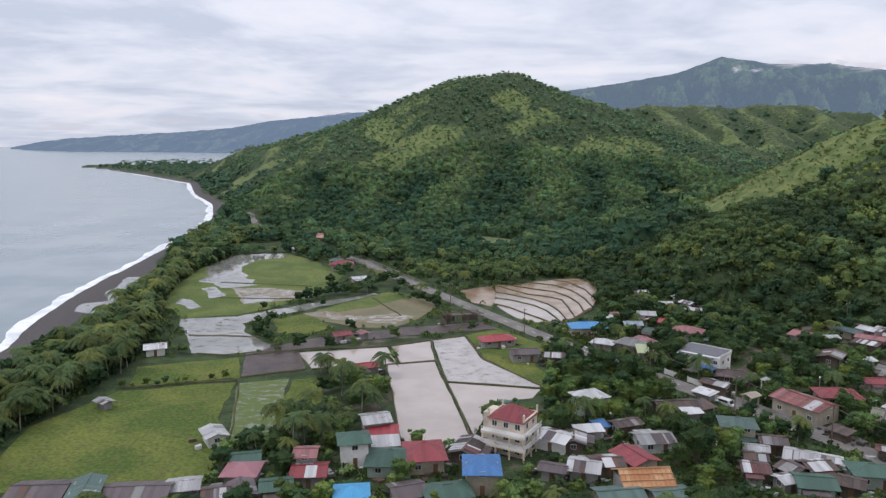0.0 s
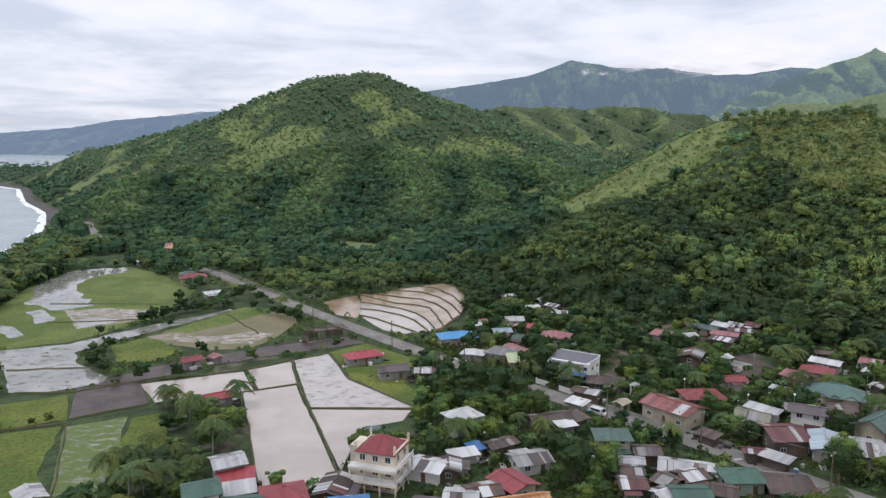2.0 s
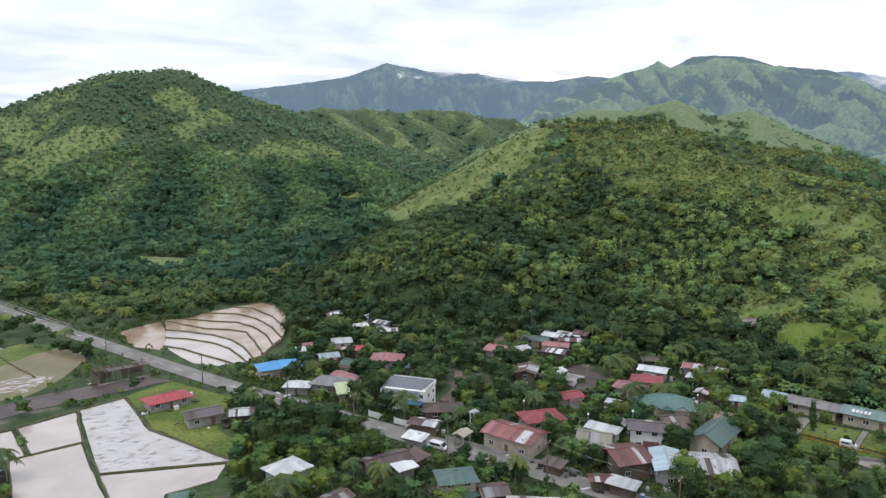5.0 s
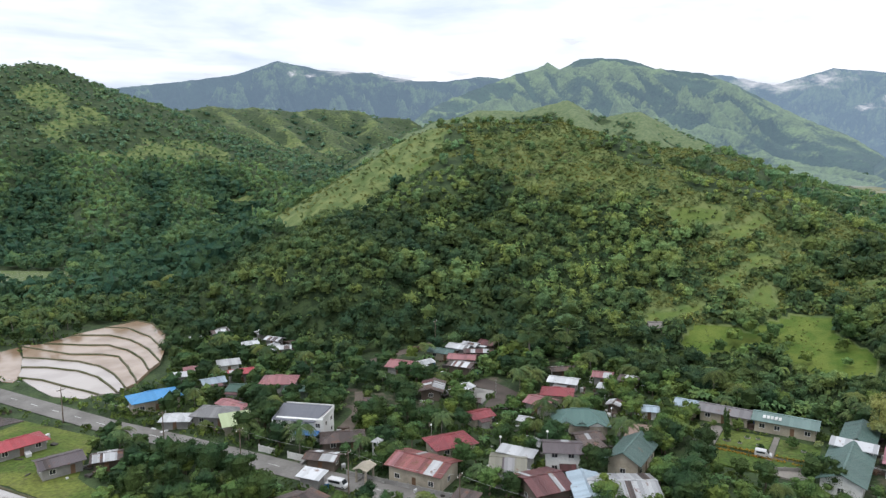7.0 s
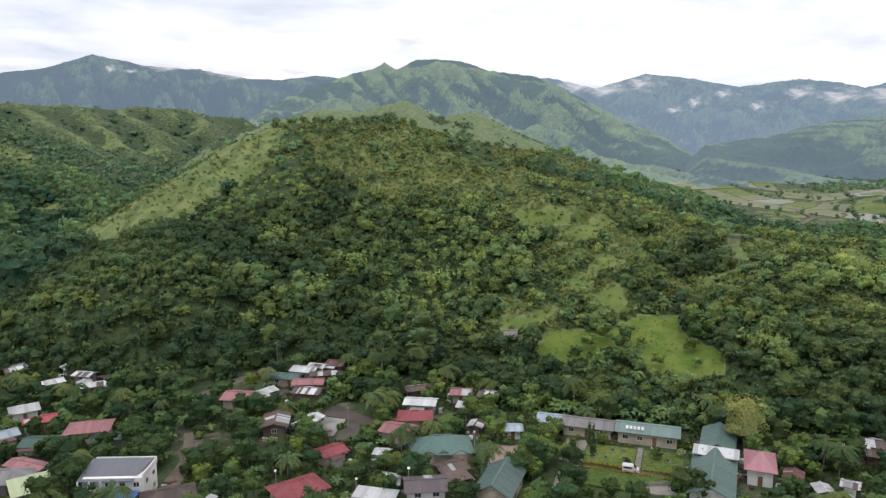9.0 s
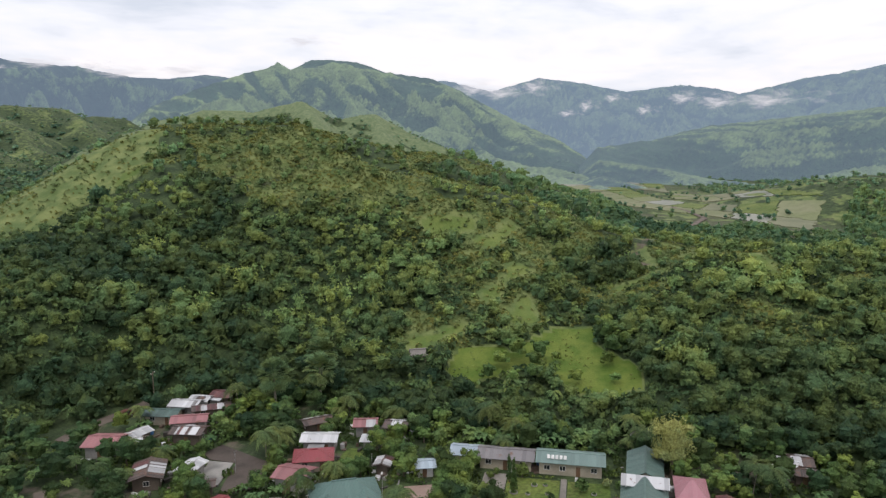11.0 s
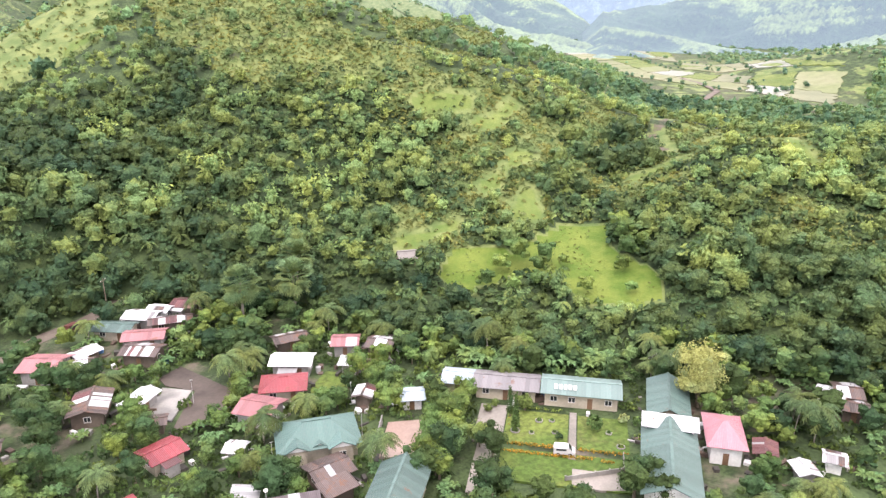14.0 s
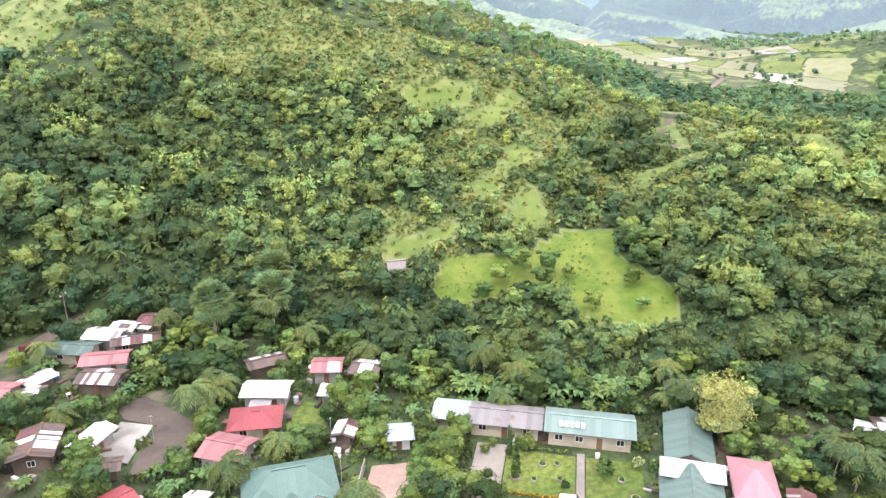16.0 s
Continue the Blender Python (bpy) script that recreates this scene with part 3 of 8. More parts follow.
# open grass faces of the farther hills, and olive scrub over the near hill's top
FACES = [
    [(-112, 1010), (-74, 990), (-56, 905), (-62, 850), (-88, 875), (-120, 960)], [(-20, 905), (25, 875), (16, 823), (-36, 780), (-62, 770), (-46, 830)],
    [(280, 1490), (440, 1575), (730, 1625), (905, 1590), (760, 1250), (560, 1150), (430, 1080), (320, 1080)],
    [(640, 1015), (790, 880), (840, 780), (835, 640), (720, 630), (640, 640), (560, 690), (500, 800), (470, 900)],
]
HILLTOP = [(236, 360), (256, 330), (262, 286), (271, 255), (262, 232), (246, 250), (228, 272), (220, 290), (226, 312), (222, 336)]
OPEN_SLOPE = [(194, 203), (207, 214), (222, 206), (240, 224), (262, 228), (288, 214), (278, 200), (254, 186), (222, 179), (204, 192)]
VALLEY = [(1308, 780), (1500, 740), (1480, 560), (1010, 335), (890, 272), (800, 165), (640, 145), (590, 300), (640, 350), (880, 520)]


def grass_amount(x, y):
    """0 in closed woods to 1 on open grass."""
    a = np.where(inside(x, y, CLEARING), 1.0, 0.0)
    wob = 16 * (fbm(x / 14, y / 14, 31, 3) - 0.5)
    wob2 = 22 * (fbm(x / 11, y / 11, 34, 3) - 0.5)
    patch = fbm(x / 9, y / 9, 39, 3)
    a = np.maximum(a, np.where(inside(x + wob * 0.35, y + wob2 * 0.35, FLANK), 0.79, 0.0))
    a = np.maximum(a, np.where(inside(x + wob, y + wob2, HILLTOP), 0.54 + 0.2 * step(0.42, 0.6, patch), 0.0))
    a = np.maximum(a, np.where(inside(x + wob, y + wob2, OPEN_SLOPE), 0.46 + 0.3 * step(0.42, 0.6, patch), 0.0))
    for k, nodes in enumerate(SPURS_GRASS):
        a = np.maximum(a, 0.9 * (1 - step(3, 9, segment_far(x, y, nodes) + wob * 0.6)))
    far = 75 * (fbm(x / 34, y / 34, 33, 4) - 0.5)
    far2 = 75 * (fbm(x / 34, y / 34, 36, 4) - 0.5)
    for k, ring in enumerate(FACES):
        near = [inside(x + far * 0.35 + ox, y + far2 * 0.35 + oy, ring) for ox, oy in ((0, 0), (9, 0), (-9, 0), (0, 14), (0, -14))]
        a = np.maximum(a, (0.42 if k == 2 else 0.72) * np.mean(near, axis=0))
    for nodes in FAR_GRASS:
        a = np.maximum(a, 0.56 * (1 - step(1, 16, segment_far(x, y, nodes) + 0.5 * far)))
    # woods keep to the gullies of the grassy hill
    rear = ((x > 440) & (x < 860) & (y > 600) & (y < 1040)) | ((x > 270) & (x < 920) & (y > 1075) & (y < 1640))
    if np.any(rear):
        o = 26.0
        spur = height(x, y) - (height(x + o, y) + height(x - o, y) + height(x, y + o) + height(x, y - o)) / 4
        a = np.where(rear, a * step(-2.6, 0.6, spur + 5 * (fbm(x / 30, y / 30, 45, 3) - 0.5)), a)
    a = np.maximum(a, np.where(inside(x, y, VALLEY), 0.3, 0.0))
    up = (x > 185) & (y > 90) & (y < 420)
    a = np.maximum(a, 0.72 * np.where(up, step(0.47, 0.62, fbm(x / 12 + 5, y / 12, 35, 3)), 0) * (0.15 + 0.85 * step(220, 262, x)))
    return np.maximum(a, 0.6 * step(420, 700, y) * step(0.58, 0.72, fbm(x / 45, y / 45, 37, 3)))


def build_ground():
    ahead = np.arange(-46, 100, 0.4)
    rest = np.arange(100, 314, 3.0)
    az = np.radians(np.concatenate([ahead, rest]))
    near = np.arange(2.0, 420, 2.6)
    r = np.concatenate([near, np.geomspace(423, 4850, 190)])
    R, A = np.meshgrid(r, az, indexing="ij")
    x, y = CX + R * np.sin(A), CY + R * np.cos(A)
    z = height(x, y)
    z = z - np.where((segment_far(x, y, HIGHWAY) < 5) & (y < 600), 0.15, 0)
    nr, na = R.shape
    i, j = np.meshgrid(np.arange(nr - 1), np.arange(na), indexing="ij")
    k = (j + 1) % na
    faces = np.stack([i * na + j, i * na + k, (i + 1) * na + k, (i + 1) * na + j], -1).reshape(-1, 4)[:, ::-1]
    verts = np.stack([x, y, z], -1).reshape(-1, 3)
    n0 = len(verts)
    verts = np.vstack([verts, [[CX, CY, gz(CX, CY)]]])
    hub = [(n0, (b + 1) % na, b) for b in range(na)]
    ground = link("ground", verts, hub + faces.tolist(), M["ground"], smooth=True)
    gx, gy = verts[:, 0], verts[:, 1]
    lush = grass_amount(gx, gy)
    hill = step(3, 9, verts[:, 2]) * np.where(gy > 0, 1, 1)
    far_off = step(1900, 2500, np.hypot(gx - CX, gy - CY))
    wood = np.maximum(hill, 0.55) * (1 - lush) * (1 - far_off)
    lush = np.maximum(lush, 0.45 * far_off)
    village = (gx > -70) & (gx < 200) & (gy < 250) & (verts[:, 2] < 3)
    earth = np.where(village, 0.45 * step(0.6, 0.7, fbm(gx / 12, gy / 12, 41, 3)), 0)
    earth = np.maximum(earth, 0.55 - 0.55 * step(1, 4, segment_far(gx, gy, [(318, 176), (295, 174), (288, 166)])))
    off = gx - shore_x(gy) + 7 * (fbm(gx / 20, gy / 20, 55, 3) - 0.5)
    inland = step(np.interp(gy, [230, 290, 340, 420], [11, 20, 20, 10]), np.interp(gy, [230, 290, 340, 420], [15, 25, 25, 14]), off)
    cover = np.stack([wood, lush, earth, inland], -1)
    at = ground.data.attributes.new("cover", "FLOAT_COLOR", "POINT")
    at.data.foreach_set("color", cover.astype(np.float32).ravel())
    tagged(ground, "green hilly land with soil and grass", "ground", kind="structure")


build_ground()


def build_sea():
    r = np.concatenate([np.linspace(20, 900, 80), np.geomspace(915, 4890, 90)])
    az = np.radians(np.arange(-120, 40, 1.0))
    R, A = np.meshgrid(r, az, indexing="ij")
    x, y = -110 + R * np.sin(A), 100 + R * np.cos(A)
    z = np.full_like(x, SEA) + 49 * np.clip((R - 1500) / 3400, 0, 1) ** 1.6
    nr, na = R.shape
    i, j = np.meshgrid(np.arange(nr - 1), np.arange(na - 1), indexing="ij")
    f = np.stack([i * na + j, (i + 1) * na + j, (i + 1) * na + j + 1, i * na + j + 1], -1).reshape(-1, 4)[:, ::-1]
    keep = (x < shore_x(y) + np.where(y > 2150, 900, 25)).ravel()
    f = f[keep[f].all(1)]
    tagged(link("sea", np.stack([x, y, z], -1).reshape(-1, 3), f.tolist(), M["sea"], smooth=True), "calm pale grey-blue sea", "sea", kind="structure")
    # surf along the beach
    ys = np.concatenate([np.arange(120, 700, 4.0), np.arange(700, 2080, 14.0)])
    sx = shore_x(ys)
    width = 1.8 + 5.0 * fbm(ys / 26, ys * 0, 51, 3) * (0.6 + ys / 900)
    inner = sx + 1.0 + 2.5 * (fbm(ys / 14, ys * 0 + 3, 52, 3) - 0.5)
    outer = sx - width + 3 * (fbm(ys / 9, ys * 0 + 7, 53, 3) - 0.5)
    v = [(a, b, SEA + 0.10) for a, b in zip(outer, ys)] + [(a * 0.5 + c * 0.5, b, SEA + 0.35) for a, b, c in zip(outer, ys, inner)] + [(a, b, SEA + 0.2) for a, b in zip(inner, ys)]
    n = len(ys)
    faces = [(k + r * n, k + (r + 1) * n, k + 1 + (r + 1) * n, k + 1 + r * n) for r in range(2) for k in range(n - 1)]
    tagged(link("surf", v, [f[::-1] for f in faces], M["foam"], smooth=True), "white foam of breaking waves along the beach", "surf", kind="structure")


build_sea()


# ---------------------------------------------------------------- fields, water and roads
def outline(pts, wob=0.0, seed=0, fine=3.0):
    """The polygon with its sides cut short and slightly bent."""
    out = []
    for n, ((x0, y0), (x1, y1)) in enumerate(zip(pts, pts[1:] + pts[:1])):
        k = max(1, int(math.hypot(x1 - x0, y1 - y0) / fine))
        for s in range(k):
            x, y = x0 + (x1 - x0) * s / k, y0 + (y1 - y0) * s / k
            if s:
                x += wob * (float(vnoise(x / 5.0, y / 5.0, seed)) - 0.5) * 2
                y += wob * (float(vnoise(x / 5.0 + 40, y / 5.0, seed + 9)) - 0.5) * 2
            out.append((x, y))
    return out


def sheet(name, pts, z, material, label, category="field", wob=0.3, kind="structure", drop=0.5, drape=False):
    """A flat patch of land or water with a short skirt below its rim."""
    ring = outline(pts, wob, len(name))
    bm = bmesh.new()
    level = (lambda x, y: gz(x, y) + z) if drape else (lambda x, y: z)
    top = [bm.verts.new((x, y, level(x, y))) for x, y in ring]
    face = bm.faces.new(top)
    if face.normal.z < 0 or sum((a[0] * b[1] - b[0] * a[1]) for a, b in zip(ring, ring[1:] + ring[:1])) < 0:
        face.normal_flip()
    low = [bm.verts.new((x, y, level(x, y) - drop)) for x, y in ring]
    n = len(ring)
    for k in range(n):
        bm.faces.new((top[k], top[(k + 1) % n], low[(k + 1) % n], low[k]))
    bmesh.ops.recalc_face_normals(bm, faces=bm.faces)
    bmesh.ops.triangulate(bm, faces=[f for f in bm.faces if len(f.verts) > 4])
    me = bpy.data.meshes.new(name)
    bm.to_mesh(me)
    bm.free()
    me.materials.append(material)
    return tagged(new(name, me), label, category, kind=kind)


def strip(name, nodes, width, z, material, label, category, rise=0.0, kind="structure", wob=0.0, parent=None):
    """A ribbon along nodes; with rise, a rounded bank."""
    pts = []
    for (x0, y0), (x1, y1) in zip(nodes, nodes[1:]):
        k = max(1, int(math.hypot(x1 - x0, y1 - y0) / 3))
        pts += [(x0 + (x1 - x0) * s / k, y0 + (y1 - y0) * s / k) for s in range(k)]
    pts.append(nodes[-1])
    verts, faces = [], []
    cols = ((-0.5, 0), (-0.25, rise), (0.25, rise), (0.5, 0)) if rise else ((-0.5, 0), (0, 0.04), (0.5, 0))
    for n, (x, y) in enumerate(pts):
        xa, ya = pts[max(0, n - 1)]
        xb, yb = pts[min(len(pts) - 1, n + 1)]
        d = math.hypot(xb - xa, yb - ya) or 1
        ox, oy = (yb - ya) / d, -(xb - xa) / d
        w = width * (1 + wob * (float(vnoise(x / 4, y / 4, 5)) - 0.5))
        sh = wob * 1.2 * (float(vnoise(x / 7, y / 7, 8)) - 0.5)
        zz = z if not callable(z) else z(x, y)
        verts += [(x + ox * (c * w + sh), y + oy * (c * w + sh), zz + up) for c, up in cols]
    m = len(cols)
    for n in range(len(pts) - 1):
        faces += [(n * m + c, n * m + c + 1, (n + 1) * m + c + 1, (n + 1) * m + c) for c in range(m - 1)]
    ob = link(name, verts, faces, material, parent, smooth=bool(rise))
    return tagged(ob, label, category, kind=kind) if not parent else ob


sheet("meadow", [(-90, 128), (-96, 160), (-86, 184), (-57, 191), (-54, 165), (-47, 152), (-46, 128)], 0.10, M["meadow"], "wide green pasture of short grass", wob=0.8)
sheet("meadow", [(-90, 205), (-63, 214), (-57, 195), (-85, 187)], 0.10, M["meadow"], "small green pasture beyond a hedge", wob=0.6)
sheet("flooded_meadow", [(-56, 190), (-43, 194), (-39, 155), (-47, 150)], 0.12, M["marsh"], "strip of grass under shallow water", wob=0.5)
sheet("meadow", [(-42, 193), (-33, 195), (-31, 176), (-36, 164), (-40, 160)], 0.10, M["meadow"], "green grass among trees by a farmhouse", wob=0.6)
sheet("mud_field", [(-62, 219), (-46, 222), (-40, 203), (-57, 196)], 0.12, M["mud"], "dark wet ploughed mud field", wob=0.4)
sheet("rice_paddy", [(-45, 219), (-18, 225), (-14, 208), (-38, 202)], 0.14, M["paddy"], "flooded pale rice paddy")
sheet("rice_paddy", [(-17, 226), (-4.5, 232), (-2.5, 210.5), (-12.5, 208)], 0.14, M["paddy"], "small flooded pale rice paddy")
sheet("rice_paddy", [(-16.5, 206.5), (-2.6, 209.5), (6, 153), (0, 147), (-9, 148)], 0.14, M["paddy"], "large flooded pale rice paddy")
sheet("rice_paddy", [(-3.5, 233), (7, 238), (12, 211), (27, 186), (1.4, 191.2)], 0.15, M["paddy_rough"], "flooded paddy with dark stubble rows")
sheet("rice_paddy", [(1.2, 190), (26, 184.5), (23, 178), (13, 176), (7, 154)], 0.14, M["paddy"], "flooded pale rice paddy beside houses")
sheet("ploughed_strip", [(-64, 219.5), (-43, 236), (-16, 250), (14, 257), (20, 248), (-16, 238), (-46, 223)], 0.11, M["mud"], "long strip of dark ploughed soil", wob=0.8)
sheet("meadow", [(-17, 228), (-4, 234.5), (8, 240), (20, 248), (34, 226), (27, 206), (32, 190), (27.5, 187), (13, 212), (8, 239), (-4, 233.5)], 0.09, M["meadow"], "mown grass around farm buildings", wob=0.4)
sheet("meadow", [(-114, 287), (-124, 329), (-127, 366), (-123, 415), (-95, 430), (-72, 397), (-49, 352), (-52, 318), (-58, 298), (-78, 270), (-98, 265)], 0.10, M["rice"], "wet green grassland of a marsh", wob=1.5)
sheet("marsh_pond", [(-113, 335), (-126, 380), (-122, 420), (-96, 426), (-90, 412), (-104, 400), (-107, 378), (-96, 345), (-86, 330), (-99, 322)], 0.15, M["pond"], "pale open water in a marsh", wob=2.5)
sheet("meadow", [(-102, 374), (-98, 404), (-76, 392), (-59, 374), (-50, 346), (-56, 329), (-67, 321), (-82, 329)], 0.19, M["rice"], "rounded patch of young rice in a marsh", wob=1.2)
sheet("mud_field", [(-96, 321), (-78, 321), (-59, 314), (-56, 303), (-71, 293), (-81, 288), (-88, 304)], 0.15, M["stubble"], "muddy plot with standing water", wob=1.2)
sheet("marsh_pond", [(-86, 301), (-81, 289), (-74, 292), (-70, 300), (-79, 306)], 0.18, M["pond"], "small bright pool beside a muddy plot", wob=1.2)
sheet("marsh_pond", [(-111, 291), (-111, 301), (-104, 294), (-97, 283), (-100, 279)], 0.15, M["pond"], "small bright puddle in grass", wob=1.2)
sheet("marsh_pond", [(-110, 321), (-105, 325), (-99, 315), (-94, 304), (-99, 299), (-103, 310)], 0.15, M["pond"], "muddy puddle in grass", wob=1.6)
sheet("marsh_pond", [(-99, 263), (-78, 267), (-68, 278), (-52, 291), (-38, 302), (-30, 310), (-28, 307), (-37, 297), (-52, 281), (-66, 266), (-73, 256), (-69, 244), (-56, 228), (-57, 222), (-71, 217), (-79, 219), (-86, 236)], 0.13, M["pond"], "shallow pond and creek mirroring the sky", wob=0.8)
sheet("brown_field", [(-56, 266), (-43, 286), (-24, 312), (-6, 297), (-3, 281), (-12, 258), (-18, 250), (-30, 250), (-40, 257)], 0.11, M["brown_field"], "wet brown paddy stubble", wob=1.0)
sheet("meadow", [(-50, 278), (-42, 287), (-24, 312), (-12, 303), (-26, 286), (-40, 274)], 0.14, M["rice"], "green strip of grass beside brown stubble", wob=1.4)
sheet("marsh_pond", [(-54, 272), (-46, 276), (-38, 268), (-28, 268), (-17, 272), (-11, 268), (-17, 254), (-30, 257), (-41, 262)], 0.15, M["stubble"], "shallow water standing on brown stubble", wob=1.8)
sheet("meadow", [(-63, 262), (-54, 271), (-46, 262), (-39, 251), (-46, 240), (-57, 243)], 0.16, M["meadow"], "green grass beside a creek", wob=0.9)
sheet("meadow", [(-136, 466), (-106, 474), (-95, 436), (-122, 428)], 0.10, M["meadow"], "narrow green field near the coast", wob=1.0)
sheet("lagoon", [(-145, 277), (-148, 290), (-140, 296), (-148, 310), (-151, 330), (-155, 350), (-149, 350), (-143, 330), (-135, 308), (-130, 288), (-134, 273)], 0.02, M["pond"], "grey tidal pool behind the beach", "lagoon", wob=1.5)

# stepped terraces below the road, rising towards the hill
# curved bunds, one above the other
TERRACE_BUNDS = [
    [(22.4, 281.4), (24.6, 272.5), (27.6, 263.8), (34.5, 257.3)],
    [(20.8, 287.9), (26.4, 281.0), (31.4, 271.2), (35.5, 264.4), (38.5, 258.2)],
    [(22.2, 297.7), (28.7, 292.9), (36.1, 284.2), (40.5, 274.1), (42.3, 263.8), (43.1, 256.7)],
    [(23.1, 308.4), (29.6, 302.4), (37.5, 294.0), (42.6, 284.9), (45.0, 273.6), (45.6, 258.9)],
    [(23.5, 323.6), (29.6, 312.9), (36.4, 303.4), (44.6, 297.8), (49.2, 291.5), (49.7, 276.5), (48.9, 261.7)],
    [(30.4, 321.6), (40.0, 313.1), (48.4, 307.2), (52.5, 297.5), (54.6, 285.0), (54.1, 270.8)],
    [(39.4, 327.3), (50.6, 320.3), (55.9, 309.4), (58.4, 292.7), (58.6, 277.3)],
    [(51.3, 332.5), (57.9, 326.7), (62.0, 309.9), (62.5, 288.5)],
    [(56.6, 333.7), (62.9, 335.7), (67.0, 327.9), (67.4, 309.5)],
]
for n, (low, high) in enumerate(zip(TERRACE_BUNDS, TERRACE_BUNDS[1:])):
    sheet("rice_terrace", low + high[::-1], 0.15 + 0.22 * n, M["paddy" if n < 3 else "paddy_brown"], "flooded stepped rice terrace", wob=0.25, drop=1.0)
    strip("terrace_bund", high, 0.75, 0.12 + 0.22 * n, M["bund"], "dark curved earth bund of a terrace", "bund", 0.42, wob=0.5)
sheet("rice_paddy", [(7.8, 314.5), (15.3, 320.8), (22.9, 325.2), (23.0, 311.0), (21.1, 288.4), (19.1, 283.7), (11.7, 291.2)], 0.15, M["paddy_brown"], "brown flooded paddy beside the road", wob=0.4)
sheet("rice_terrace", [(14, 509), (55, 476), (52, 440), (26, 436)], gz(30, 460) + 0.5, M["marsh"], "dull green stepped field at the foot of a hill", wob=2.0, drop=6)
for ring in ([(-17, 226), (-12.7, 208)], [(-4, 233), (-2.3, 210), (1.3, 190.5), (6.2, 153)], [(-38, 202), (-13, 207.4), (-2.5, 210)], [(1.3, 190.8), (26.5, 185.2)], [(-47, 221), (-17.5, 226), (-4, 233), (7.5, 238.6), (12.5, 211), (27.5, 186)],
             [(-57, 195), (-40, 202)], [(-86, 186), (-57, 193), (-56, 190)], [(-56, 191), (-47, 151)], [(-16.8, 206.5), (-9, 148)], [(-77, 218), (-63, 216), (-46, 222)], [(-87, 240), (-62, 238)], [(-95, 300), (-62, 298)], [(-30, 300), (-16, 268)], [(-105, 335), (-60, 325)]):
    strip("field_bund", ring, 0.5, 0.06, M["bund"], "low earth bund between paddies", "bund", 0.38, wob=0.6)

strip("road", HIGHWAY, 6.6, lambda x, y: max(0.05, gz(x, y) + 0.05), M["asphalt"], "pale worn concrete highway", "road")

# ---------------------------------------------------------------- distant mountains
def haze_glow_material(name, haze_glow, amount, dark=(0.035, 0.062, 0.022), light=(0.10, 0.15, 0.04), open_grass=0.5):
    """Woods in the gullies and grass on the spurs; haze is emission mixed into the surface."""
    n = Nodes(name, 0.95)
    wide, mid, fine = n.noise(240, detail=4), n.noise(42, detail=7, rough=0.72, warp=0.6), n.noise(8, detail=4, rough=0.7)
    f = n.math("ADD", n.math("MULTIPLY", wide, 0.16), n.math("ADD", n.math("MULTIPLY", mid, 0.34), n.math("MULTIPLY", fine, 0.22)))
    # light spurs and dark gullies strengthened in colour to bring out relief
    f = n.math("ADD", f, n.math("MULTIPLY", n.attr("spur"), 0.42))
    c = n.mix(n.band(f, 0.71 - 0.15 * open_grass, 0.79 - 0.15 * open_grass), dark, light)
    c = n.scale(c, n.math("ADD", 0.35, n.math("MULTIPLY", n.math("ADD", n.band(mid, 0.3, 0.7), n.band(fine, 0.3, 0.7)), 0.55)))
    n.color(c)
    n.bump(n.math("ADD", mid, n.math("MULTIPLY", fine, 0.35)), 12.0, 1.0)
    e = n.node("ShaderNodeEmission", 0, Color=haze_glow)
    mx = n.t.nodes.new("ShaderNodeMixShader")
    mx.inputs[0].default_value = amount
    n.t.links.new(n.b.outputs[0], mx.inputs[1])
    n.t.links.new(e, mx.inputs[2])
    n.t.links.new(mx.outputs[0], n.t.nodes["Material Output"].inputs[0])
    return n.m


